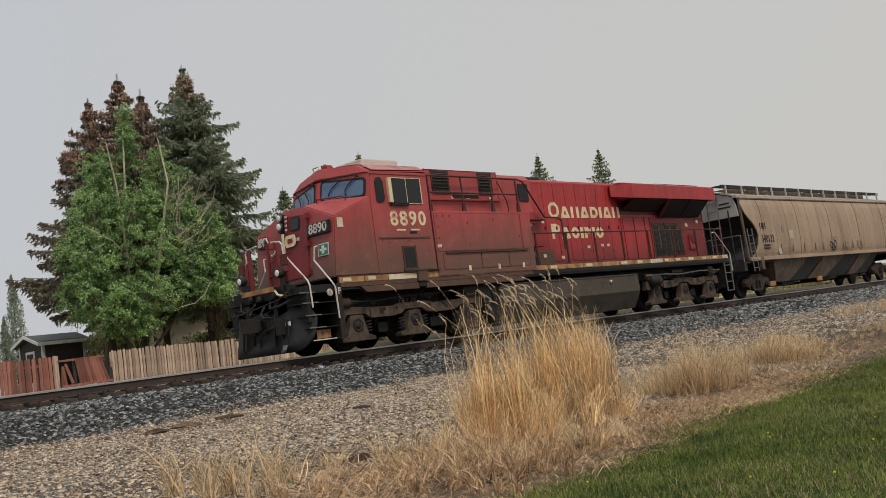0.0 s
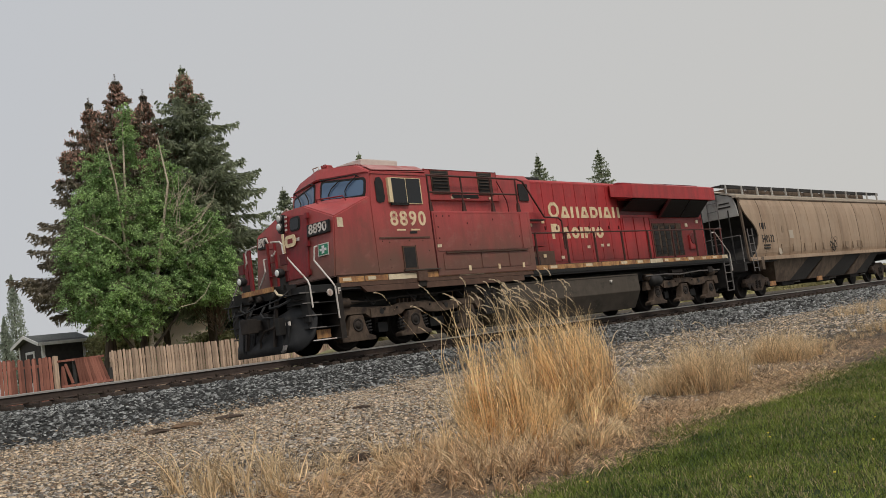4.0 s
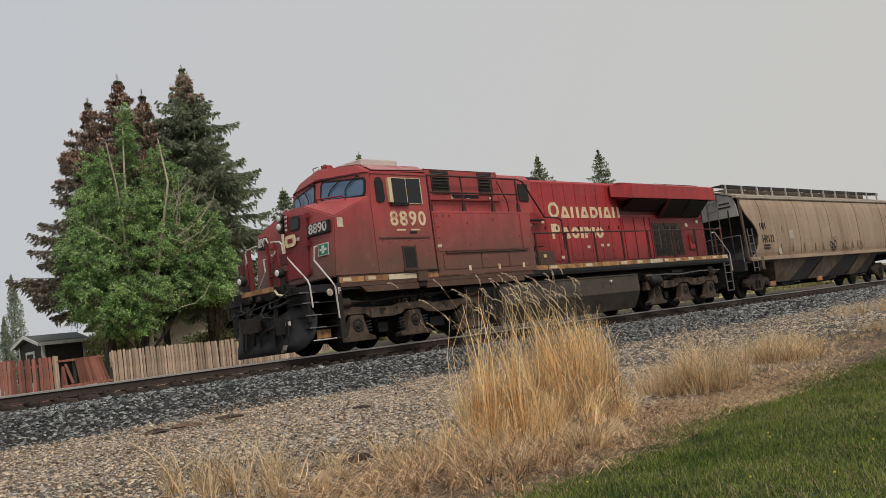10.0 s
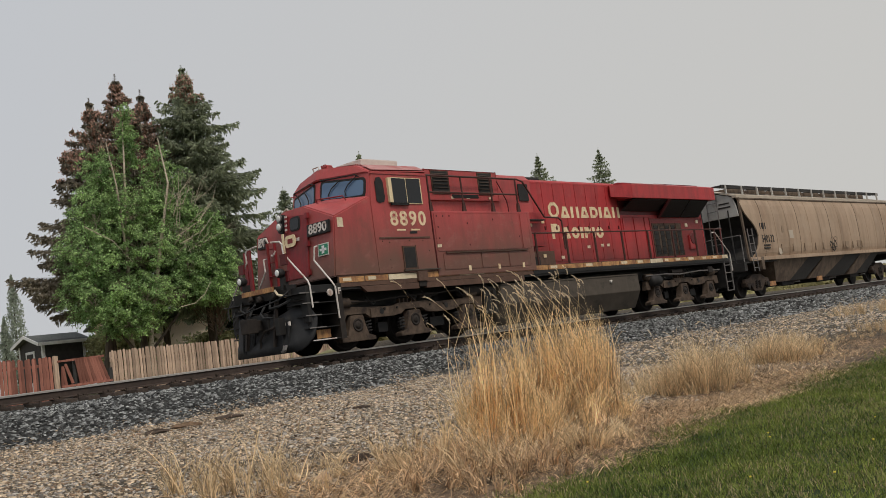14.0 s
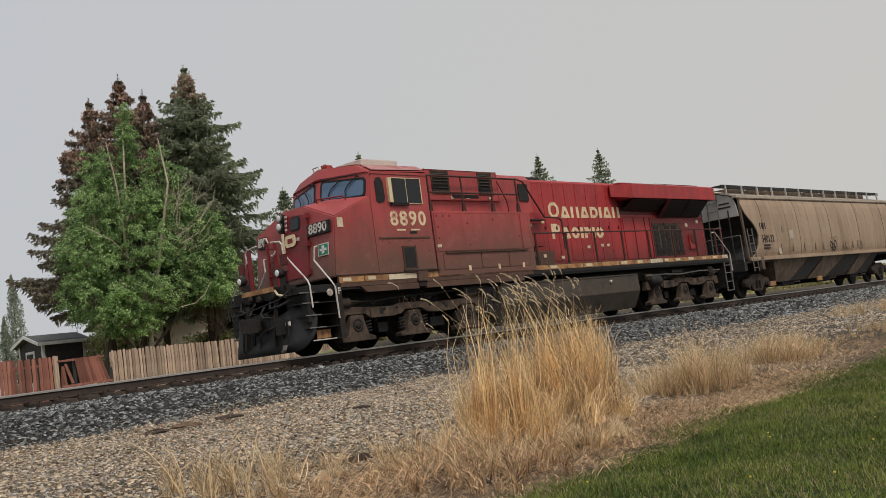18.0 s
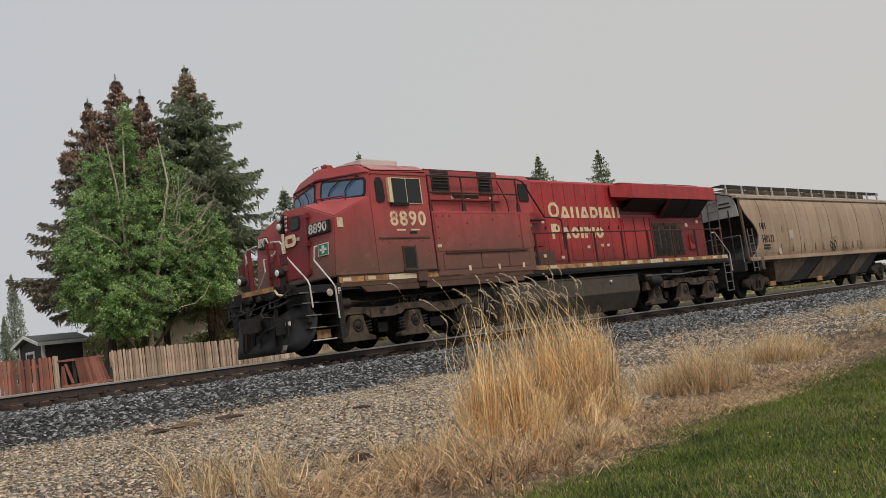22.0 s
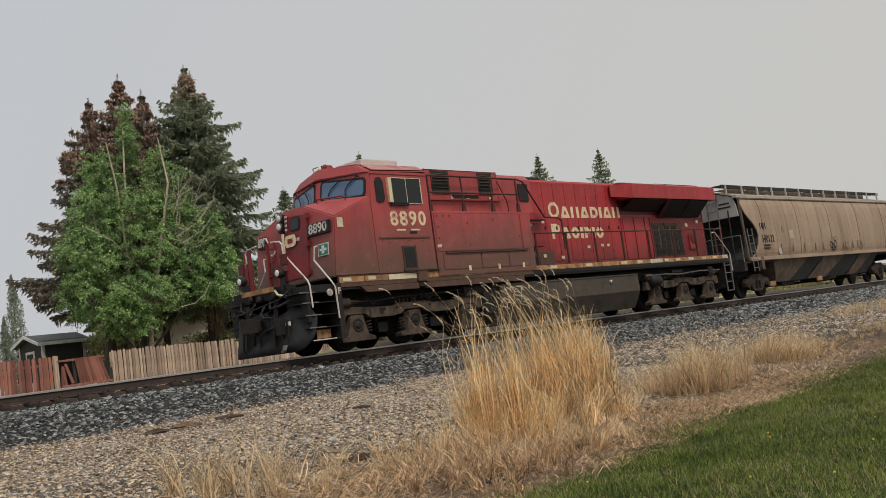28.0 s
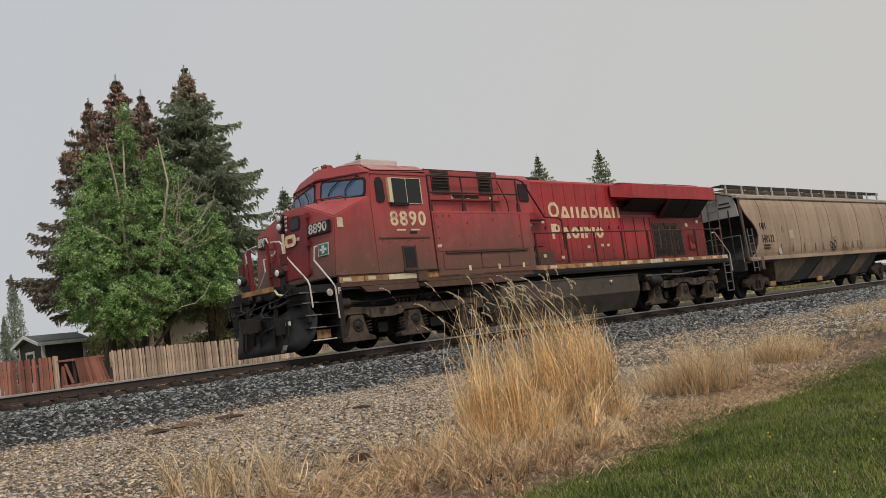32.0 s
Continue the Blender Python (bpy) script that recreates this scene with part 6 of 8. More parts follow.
fence(-6.4, -0.05, 14.0, 1.2, 1.12, RED_WOOD, "red-stained wooden board fence beyond the track", 0.118, 0.102, 4)
# the broken, leaning stretch between the two fences
broken = thing("broken_fence", (0.1, 13.9, -0.95), "broken red fence panel leaning on its posts", "fence", "back-yard fences")
slat = picket_mesh("board", 0.112, 0.9, RED_WOOD)
split_slat = picket_mesh("board", 0.1, 0.72, RED_WOOD)
for i in range(9):
    ob = new("board", slat)
    ob.parent = broken
    ob.matrix_basis = pose(0.62 + i * 0.125, -0.05, 1.06 + 0.01 * (i % 3), 4, -9 - 1.5 * i, 0)
for x, z, lean, turn in ((-0.04, 1.02, 2, 0), (0.1, 1.0, -10, 5), (0.33, 1.12, -19, -6)):
    ob = new("board", split_slat)
    ob.parent = broken
    ob.matrix_basis = pose(x, -0.04, z, 5, lean, turn)
part("fence_rail", quad_slab([(-0.18, -0.1, 1.87), (1.5, -0.1, 1.9), (1.5, -0.1, 1.97), (-0.18, -0.1, 1.94)], 0.05), RED_WOOD, broken, "loose top rail")
part("fence_rail", quad_slab([(-0.1, -0.14, 1.0), (1.72, -0.14, 1.02), (1.72, -0.14, 1.1), (-0.1, -0.14, 1.08)], 0.06), RED_WOOD, broken, "bare bottom rail")
part("fence_post", box(-0.28, -0.14, -0.08, 0.06, 0, 2.1, 0.01), PALE_WOOD, broken, "pale wooden post")
part("fence_post", box(0.42, 0.5, 0.0, 0.1, 0, 1.9, 0.01), SHED_WALL, broken, "dark wooden post")
part("fence_post", box(1.66, 1.78, -0.08, 0.04, 0, 1.5, 0.01), SHED_WALL, broken, "dark broken post")


def shed():
    root = thing("shed", (4.05, 24.0, -0.72), "dark garden shed with white trim and a low gabled roof", "shed")
    L, D, e, r = 1.95, 2.4, 2.97, 3.30
    part("wall", prism([(0, 0), (D, 0), (D, e), (D / 2, r - 0.06), (0, e)], "x", 0, L), SHED_WALL, root)
    for s, y0, y1 in ((1, -0.22, D / 2), (-1, D + 0.22, D / 2)):
        part("roof", quad_slab([(-0.25, y0, e - 0.08), (L + 0.25, y0, e - 0.08), (L + 0.25, y1, r + 0.02), (-0.25, y1, r + 0.02)][::s], 0.07), SHINGLE, root)
        part("fascia", quad_slab([(-0.27, y0, e - 0.2), (-0.27, y0, e - 0.06), (-0.27, y1, r + 0.04), (-0.27, y1, r - 0.1)][::-s], 0.03), TRIM, root, "white gable board")
    part("fascia", box(-0.25, L + 0.25, -0.24, -0.22, e - 0.2, e - 0.06), TRIM, root, "white eave board")
    for x, y in ((-0.02, -0.02), (-0.02, D - 0.1), (L - 0.1, -0.02)):
        part("corner_board", box(x, x + 0.12, y, y + 0.12, 0, e - 0.1), TRIM, root)
    door = part("door", box(-0.03, 0.0, 0.8, 1.7, 0.1, 2.6), TRIM, root, "white-framed door")
    part("door_pane", box(-0.04, -0.01, 0.93, 1.57, 1.2, 2.48), SHED_WALL, door)


shed()


def house(x, y, L, D, e, r, wall, roof, label, turn=0):
    root = thing("house", (x, y, -0.9), label, "house", turn=turn)
    part("wall", prism([(0, 0), (D, 0), (D, e), (D / 2, r - 0.08), (0, e)], "x", 0, L), wall, root)
    for s, y0, y1 in ((1, -0.5, D / 2), (-1, D + 0.5, D / 2)):
        part("roof", quad_slab([(-0.4, y0, e - 0.15), (L + 0.4, y0, e - 0.15), (L + 0.4, y1, r + 0.02), (-0.4, y1, r + 0.02)][::s], 0.1), roof, root)
    part("gutter", box(-0.4, L + 0.4, -0.6, -0.5, e - 0.24, e - 0.12, 0.02), TRIM, root)
    return root


house(-7.0, 31.0, 9.6, 8.0, 2.9, 4.7, STUCCO, HOUSE_ROOF, "low house with a pale grey shingle roof")
house(10.6, 26.0, 9.0, 6.0, 4.1, 5.2, STUCCO, SHINGLE, "pale stucco house behind the fence and trees")

# ---- trees ----
# needle green is raised so that it also carries the smoke haze
NEEDLES = leafy("spruce_needles", (0.19, 0.222, 0.15), (0.40, 0.435, 0.285), 2.5, 0.5, 0.8, 0.5)
NEEDLES_DARK = leafy("brownish_spruce_needles", (0.155, 0.135, 0.105), (0.29, 0.25, 0.185), 2.5, 0.4, 0.8, 0.5)
CONES = surf("brown_cones", (0.34, 0.195, 0.145), (0.52, 0.32, 0.245), 4, 0.85, bump=0, island=0.6)
LEAVES = leafy("birch_leaves", (0.18, 0.295, 0.118), (0.49, 0.645, 0.285), 1.1, 0.5, 1.2, 0.9)
# distance haze is mixed into this pale leaf colour
HAZE_LEAVES = leafy("hazed_poplar_leaves", (0.30, 0.34, 0.27), (0.42, 0.46, 0.37), 1.5, 0.5, 0.5)
BARK = surf("grey_brown_bark", (0.06, 0.045, 0.035), (0.11, 0.085, 0.065), 14, 0.95, bump=0.5, stretch=(1, 1, 0.3))
BIRCH_BARK = surf("pale_birch_bark", (0.40, 0.335, 0.255), (0.55, 0.465, 0.36), 9, 0.8, bump=0.2, wear=(0.12, 0.09, 0.07), wear_at=0.6, stretch=(1, 1, 3))


def leaf_mesh(name, centres, along, across, material):
    """Many small pointed leaves: a four-cornered blade for each centre."""
    n = len(centres)
    v = np.stack([centres - along, centres - across * 0.9 + along * 0.1, centres + along, centres + across * 0.9 + along * 0.1], 1).reshape(-1, 3)
    f = np.arange(n * 4, dtype=np.int32)
    me = bpy.data.meshes.new(name)
    me.vertices.add(n * 4)
    me.vertices.foreach_set("co", v.ravel())
    me.loops.add(n * 4)
    me.loops.foreach_set("vertex_index", f)
    me.polygons.add(n)
    me.polygons.foreach_set("loop_start", np.arange(0, n * 4, 4, dtype=np.int32))
    me.update(calc_edges=True)
    me.materials.append(material)
    return me


def spruce_needles(h, reach, seed, low=0.05, whorls=34, dense=1.0, lop=0.0, swell=4.0):
    """Sprays along drooping boughs, in whorls that shorten towards the top."""
    r = np.random.default_rng(seed)
    cs, al, ac, tips = [], [], [], []
    bough_pts = []
    for w in range(whorls):
        t = low + (0.997 - low) * (w + r.uniform(-0.3, 0.3)) / whorls
        z = t * h * (1 - 0.003 * r.uniform())
        length = reach * (1 - math.exp(-swell * (1 - t))) + 0.12
        n = max(3, int(round((5 + 4 * (1 - t)) * (0.8 + 0.2 * dense))))
        a0 = r.uniform(0, math.tau)
        for b in range(n):
            a = a0 + math.tau * b / n + r.normal(0, 0.22)
            L = length * r.uniform(0.55, 1.24) * (1 + lop * math.cos(a)) * min(1.0, 0.16 + (1 - t) * h / 2.5)
            rise = 0.28 * t - 0.14 + r.normal(0, 0.1)
            d = np.array([math.cos(a), math.sin(a), 0.0])
            side = np.array([-math.sin(a), math.cos(a), 0.0])
            m = max(4, int(L / 0.17))
            s = np.linspace(0.12, 1, m)
            pts = d[None] * (s * L)[:, None]
            pts[:, 2] = z + L * (rise * s - 0.32 * s ** 2 * (1 - 0.5 * t) + 0.16 * s ** 4)
            bough_pts.append(pts)
            k = max(3, int(7 * dense))
            for sg in (-1, 1):
                for q in range(k // 2 + 1):
                    tw = (0.34 * L * (1 - s) ** 0.7 * (0.35 + s) + 0.13 * min(1.0, 0.3 + (1 - t) * h / 1.6)) * r.uniform(0.5, 1.1, m)
                    dirs = d[None] * r.uniform(0.3, 0.9, m)[:, None] + side[None] * (sg * r.uniform(0.4, 1.0, m))[:, None]
                    dirs[:, 2] += r.uniform(-0.9, -0.05, m)
                    dirs /= np.linalg.norm(dirs, axis=1)[:, None]
                    for c in (0.2, 0.5, 0.8, 1.05):
                        cen = pts + dirs * (tw * c)[:, None] + r.normal(0, 0.02, (m, 3))
                        half = (tw * 0.17 + 0.05)
                        cs.append(cen)
                        al.append(dirs * half[:, None])
                        u = np.cross(dirs, r.normal(0, 1, (m, 3)))
                        u /= np.linalg.norm(u, axis=1)[:, None] + 1e-6
                        ac.append(u * (0.028 + 0.02 * r.uniform(0, 1, m))[:, None])
            # hanging twigs
            hang = np.repeat(pts, 2, 0) + r.normal(0, 0.06, (2 * m, 3))
            ln = r.uniform(0.08, 0.24, 2 * m)
            hang[:, 2] -= ln
            cs.append(hang)
            al.append(np.stack([r.normal(0, 0.03, 2 * m), r.normal(0, 0.03, 2 * m), -ln], 1))
            u = r.normal(0, 1, (2 * m, 3))
            u[:, 2] = 0
            ac.append(u / (np.linalg.norm(u, axis=1)[:, None] + 1e-6) * 0.04)
    top = np.array([[math.cos(i * 2.4) * 0.0016 * i, math.sin(i * 2.4) * 0.0016 * i, h - 0.03 - 0.014 * i] for i in range(90)])
    cs.append(top)
    al.append(np.array([[math.cos(i * 2.4) * 0.07, math.sin(i * 2.4) * 0.07, 0.05] for i in range(90)]))
    ac.append(np.tile([[0.02, 0.015, 0.01]], (90, 1)))
    return np.concatenate(cs), np.concatenate(al), np.concatenate(ac), bough_pts


def spruce(x, y, h, reach, seed, label, brown=0.0, whorls=34, dense=1.0, low=0.05, z=-0.93, lop=0.0, swell=4.0, needles=None):
    root = thing("spruce_tree", (x, y, z), label, "tree", "spruce trees")
    part("trunk", rod([(0, 0, 0), (0.02, 0.01, h * 0.4), (0, 0, h * 0.96)], 0.013 * h, 9, None, 0.02), BARK, root)
    c, a, w, boughs = spruce_needles(h, reach, seed, low, whorls, dense, lop, swell)
    crown = new("crown", leaf_mesh("crown", c, a, w, needles or NEEDLES))
    crown.parent = root
    r = np.random.default_rng(seed + 1)
    bm = bmesh.new()
    for pts in boughs[::3]:
        rod([pts[0] * np.array([0.1, 0.1, 1]), pts[len(pts) // 2], pts[-1]], 0.03, 4, bm, 0.008)
    limbs = part("bough", bm, BARK, root)
    limbs["kind"] = "stuff"
    if brown:
        # hanging cones, thick near the top
        src = np.concatenate([p for p in boughs if h * (1 - brown) < p[0][2] < h * 0.965])
        pts = np.repeat(src, 44, 0) + r.normal(0, 0.065, (len(src) * 44, 3))
        n = len(pts)
        ln = r.uniform(0.03, 0.065, n)
        u = r.normal(0, 1, (n, 3))
        u[:, 2] = 0
        u /= np.linalg.norm(u, axis=1)[:, None]
        cones = new("cone", leaf_mesh("cone", pts - np.array([0, 0, 0.06]), np.stack([u[:, 1] * 0.02, u[:, 0] * 0.02, -ln], 1), u * 0.032, CONES))
        cones.parent = root
        cones["label"], cones["kind"] = "brown hanging cones", "stuff"
        return root, [crown, cones, limbs]
    return root, [crown, limbs]


SWAY = []
for args in (
    (9.6, 19.2, 15.0, 3.1, 21, "tall dark green spruce with brown cones at its top", 0.12, 40, 1.0, 0.27, -0.93, 0.12, 3.6),
    (6.4, 19.5, 14.3, 1.8, 22, "tall spruce with a crown reddish brown with cones", 0.3, 22, 1.0, 0.5, -0.93, 0.0, 4.4, NEEDLES_DARK),
    (5.1, 19.7, 13.15, 8.8, 23, "spruce with a brown thin top and wide low boughs", 0.28, 28, 0.9, 0.345, -0.93, 0.0, 0.72, NEEDLES_DARK),
    (8.0, 20.3, 14.0, 1.5, 24, "slender spruce with a brown ragged top", 0.32, 20, 0.9, 0.55, -0.93, 0.0, 4.0, NEEDLES_DARK),
):
    root, parts = spruce(*args)
    SWAY.append((root, parts, 0.32, args[4]))
for args in (
    (13.6, 22.5, 7.4, 1.7, 35, "short dark spruce beside the stucco house", 0.0, 30, 1.0, 0.12),
    (57.0, 35.0, 16.9, 2.3, 31, "distant dark spruce beyond the train", 0.0, 24, 0.5, 0.6, -0.93, 0.0, 3.5),
    (67.3, 35.0, 18.0, 3.3, 32, "distant dark spruce beyond the train", 0.0, 22, 0.5, 0.6, -0.93, 0.0, 2.6),
    (34.6, 35.0, 15.95, 2.6, 33, "distant dark spruce beyond the train", 0.0, 24, 0.5, 0.6),
    (27.0, 35.0, 13.0, 2.6, 34, "distant dark spruce beyond the train", 0.0, 30, 0.6, 0.4),
):
    root, parts = spruce(*args)
    SWAY.append((root, parts, 0.14, args[4]))


def birch():
    """A many-stemmed birch: pale stems, arching limbs, and hanging strands of small leaves in leafy masses."""
    root = thing("birch_tree", (4.8, 17.0, -0.93), "bright green birch with pale stems and hanging twigs", "tree")
    r = np.random.default_rng(5)
    stems = [[(0.2, 0, 0), (0.5, -0.2, 3), (1.0, -0.8, 6.5), (1.3, -1.2, 8.6), (1.35, -0.7, 10.6)], [(-0.1, 0.1, 0), (-0.3, 0.1, 3), (-0.1, 0, 6.5), (0.0, -0.2, 9.3), (0.25, 0, 11.4)], [(0.45, -0.1, 2.0), (1.6, -0.2, 3.2), (2.6, -0.3, 4.6), (3.3, -0.3, 6.2)], [(-0.3, 0.0, 2.2), (-1.3, -0.2, 3.4), (-2.0, -0.2, 4.6), (-1.9, -0.2, 7.4)], [(-0.1, 0, 4.0), (-0.5, -0.5, 7.4), (-0.75, -0.8, 8.6), (-0.95, -0.7, 10.3)]]
    for q in stems:
        low_fork = 1 < q[0][2] < 3
        part("trunk", rod(q, 0.11 if q[0][2] < 1 else 0.06, 8, None, 0.02), BARK if low_fork else BIRCH_BARK, root, "dark forked stem" if low_fork else "pale stem")
    part("trunk", rod([(-1.2, 0.5, 0), (-1.18, 0.45, 1.4), (-1.0, 0.3, 3.2), (-0.5, 0.1, 5.4)], 0.24, 10, None, 0.07), BARK, root, "dark main trunk")
    masses = []
    # leafy masses: centre, radii, fullness
    spots = [((0.42, 0.1, 10.7), (0.36, 0.5, 1.6), 0.42), ((1.73, 0.1, 9.0), (0.75, 0.8, 1.5), 0.3), ((2.45, 0.0, 8.5), (0.6, 0.7, 1.5), 0.22), ((-1.0, 0.1, 9.2), (0.75, 0.9, 1.2), 0.42),
             ((-1.35, 0.0, 7.6), (1.1, 1.2, 1.2), 0.65), ((0.3, 0.2, 7.8), (1.6, 1.4, 1.3), 0.95), ((2.1, -0.1, 7.2), (1.25, 1.2, 1.2), 0.55), ((-1.85, 0.0, 6.0), (1.3, 1.5, 1.1), 0.9), ((0.28, -0.2, 6.2), (1.9, 1.7, 1.0), 1.05),
             ((3.4, -0.2, 6.1), (1.15, 1.1, 1.3), 0.85), ((-1.8, -0.2, 4.5), (1.5, 1.5, 1.0), 0.95), ((0.2, -0.4, 4.3), (1.9, 1.6, 0.9), 1.1), ((2.9, -0.3, 4.5), (1.45, 1.2, 0.8), 0.65), ((-1.6, -0.4, 3.6), (1.1, 1.2, 0.5), 0.4), ((-0.5, -0.2, 3.15), (1.4, 1.2, 0.6), 0.75), ((3.3, -0.3, 6.9), (0.9, 0.9, 0.9), 0.5), ((3.8, -0.4, 5.3), (0.85, 1.0, 0.9), 0.7), ((3.0, -0.5, 4.2), (1.2, 1.0, 0.6), 0.6), ((2.2, -0.6, 5.5), (1.1, 1.0, 0.9), 0.7)]
    for c, rad, amount in spots:
        # leaves lie in small drooping sprays with dark gaps between them
        sprays = int(270 * amount) + 12
        e = r.normal(0, 1, (sprays, 3))
        e /= np.linalg.norm(e, axis=1)[:, None]
        e *= r.uniform(0.18, 1.12, (sprays, 1)) ** 0.6
        p0 = np.array(c) + e * np.array(rad) * np.array([0.94, 1.0, 1.0])
        k = 38
        reach = r.uniform(0.07, 0.25, (sprays, 1))
        heading = np.arctan2(e[:, 1], e[:, 0])[:, None] + r.normal(0, 0.6, (sprays, 1))
        rho, th = np.sqrt(r.uniform(0, 1, (sprays, k))), r.uniform(0, math.tau, (sprays, k))
        u, v = 1.5 * rho * np.cos(th) * reach, 0.8 * rho * np.sin(th) * reach
        fall = -0.5 * (u / reach + 1.0) ** 2 * reach * 0.33 + r.normal(0, 0.05, (sprays, k))
        pts = np.stack([u * np.cos(heading) - v * np.sin(heading), u * np.sin(heading) + v * np.cos(heading), fall], -1) + p0[:, None]
        pts = pts.reshape(-1, 3)
        keep = (pts[:, 2] > 2.05 + 1.1 * np.clip((pts[:, 0] - 0.6) / 1.6, 0, 1) + 0.22 * np.sin(pts[:, 0] * 2.3))
        pts = pts[keep]
        n = len(pts)
        # blades face more or less upwards
        up = r.normal(0, 0.8, (n, 3)) + np.array([0, -0.2, 1.0])
        a = np.cross(up, r.normal(0, 1, (n, 3)))
        a /= np.linalg.norm(a, axis=1)[:, None]
        w = np.cross(a, up)
        w /= np.linalg.norm(w, axis=1)[:, None]
        size = r.uniform(0.028, 0.056, (n, 1))
        # each mass turns about its own foot
        foot = np.array([c[0], c[1], c[2] - rad[2]])
        ob = new("crown", leaf_mesh("crown", pts - foot, a * size, w * size * 0.75, LEAVES))
        ob.parent = root
        ob.matrix_basis = pose(*foot)
        bm = bmesh.new()
        for j in range(0, sprays, 8):
            q = p0[j]
            start = foot + (np.array(c) - foot) * r.uniform(0.2, 0.9)
            rod([start - foot, (start + q) / 2 - foot + np.array([0, 0, 0.15]), q - foot], 0.014, 4, bm, 0.005)
        tw = part("twig", bm, BIRCH_BARK, root, "thin pale branches")
        tw["kind"] = "stuff"
        tw.matrix_basis = pose(*foot)
        masses.append((ob, tw, foot))
    for pts in ([(1.4, -1.2, 6.4), (2.4, -1.4, 7.0), (3.2, -1.4, 7.9), (3.4, -1.4, 8.5)], [(1.5, -1.3, 6.1), (2.5, -1.4, 6.6), (3.3, -1.3, 7.4)], [(1.5, -1.0, 7.3), (1.9, -1.1, 8.3), (2.5, -1.1, 9.0)], [(1.6, -1.0, 6.9), (1.75, -1.1, 8.0), (2.0, -1.0, 9.2)], [(1.1, -1.5, 3.55), (1.7, -1.6, 3.65), (2.2, -1.6, 4.0), (2.6, -1.5, 4.5)], [(-2.6, -1.5, 6.8), (-1.6, -1.7, 6.2), (-0.9, -1.7, 5.4)]):
        part("limb", rod(pts, 0.019, 6, None, 0.007), BIRCH_BARK, root, "bare pale limb")
    bm = bmesh.new()
    for i in range(34):
        p = np.array([r.uniform(0.9, 2.6), -1.2, r.uniform(5.6, 8.2)])
        d = np.array([r.normal(0.45, 0.4), r.normal(0, 0.2), r.uniform(0.5, 1.1)]) * r.uniform(0.5, 1.5)
        q = p + d * 0.55 + r.normal(0, 0.08, 3)
        rod([p, q, p + d], 0.011, 4, bm, 0.004)
        rod([q, q + d * 0.3 + r.normal(0, 0.16, 3)], 0.008, 3, bm, 0.004)
    tw = part("twig", bm, BIRCH_BARK, root, "bare pale twigs among the thin leaves")
    tw["kind"] = "stuff"
    return masses


BIRCH = birch()


def bare_tree():
    """A half-dead shrubby tree of brown twigs between the birch and the spruce."""
    root = thing("bare_tree", (8.9, 18.0, -0.93), "half-dead tree of bare brown twigs", "tree")
    r = np.random.default_rng(9)
    part("trunk", rod([(0, 0, 0), (0.15, 0, 3), (0.4, 0, 6)], 0.09, 7, None, 0.03), BARK, root)
    bm = bmesh.new()
    for i in range(130):
        z = r.uniform(2.2, 6.0)
        a, ln = r.uniform(0, math.tau), r.uniform(0.7, 2.3)
        p = np.array([0.15 + 0.06 * z, 0, z])
        d = np.array([math.cos(a) * 0.8, math.sin(a) * 0.5, r.uniform(0.35, 1.0)])
        q = p + d * ln * 0.5 + r.normal(0, 0.1, 3)
        e = p + d * ln + r.normal(0, 0.15, 3)
        rod([p, q, e], 0.018, 4, bm, 0.006)
        for k in range(3):
            u = q + (e - q) * r.uniform(0, 0.8)
            rod([u, u + r.normal(0, 0.3, 3) + np.array([0, 0, 0.15])], 0.008, 3, bm, 0.004)
    t = part("twig", bm, surf("brown_twigs", (0.2, 0.13, 0.1), (0.3, 0.21, 0.17), 4, 0.9, bump=0, island=0.6), root, "bare brown twigs")
    t["kind"] = "stuff"


bare_tree()


def poplar(x, y, h, rad, seed):
    root = thing("poplar_tree", (x, y, -0.93), "distant narrow poplar, thin leaves coloured pale for haze", "tree", "poplars")
    r = np.random.default_rng(seed)
    part("trunk", rod([(0, 0, 0), (0, 0, h * 0.95)], 0.2, 7, None, 0.03), BARK, root)
    n = 3600
    t = r.uniform(0.1, 1, n)
    a = r.uniform(0, math.tau, n)
    w = rad * np.clip(np.sin(np.clip(t, 0, 1) ** 0.8 * math.pi), 0.08, 1) * np.sqrt(r.uniform(0.05, 1, n)) * (0.75 + 0.25 * np.sin(a * 3 + t * 20))
    pts = np.stack([w * np.cos(a), w * np.sin(a), t * h + r.normal(0, 0.1, n)], 1)
    d = r.normal(0, 1, (n, 3))
    d[:, 2] += 1.2
    d /= np.linalg.norm(d, axis=1)[:, None]
    s = np.cross(d, r.normal(0, 1, (n, 3)))
    s /= np.linalg.norm(s, axis=1)[:, None]
    crown = new("crown", leaf_mesh("crown", pts, d * 0.13, s * 0.07, HAZE_LEAVES))
    crown.parent = root


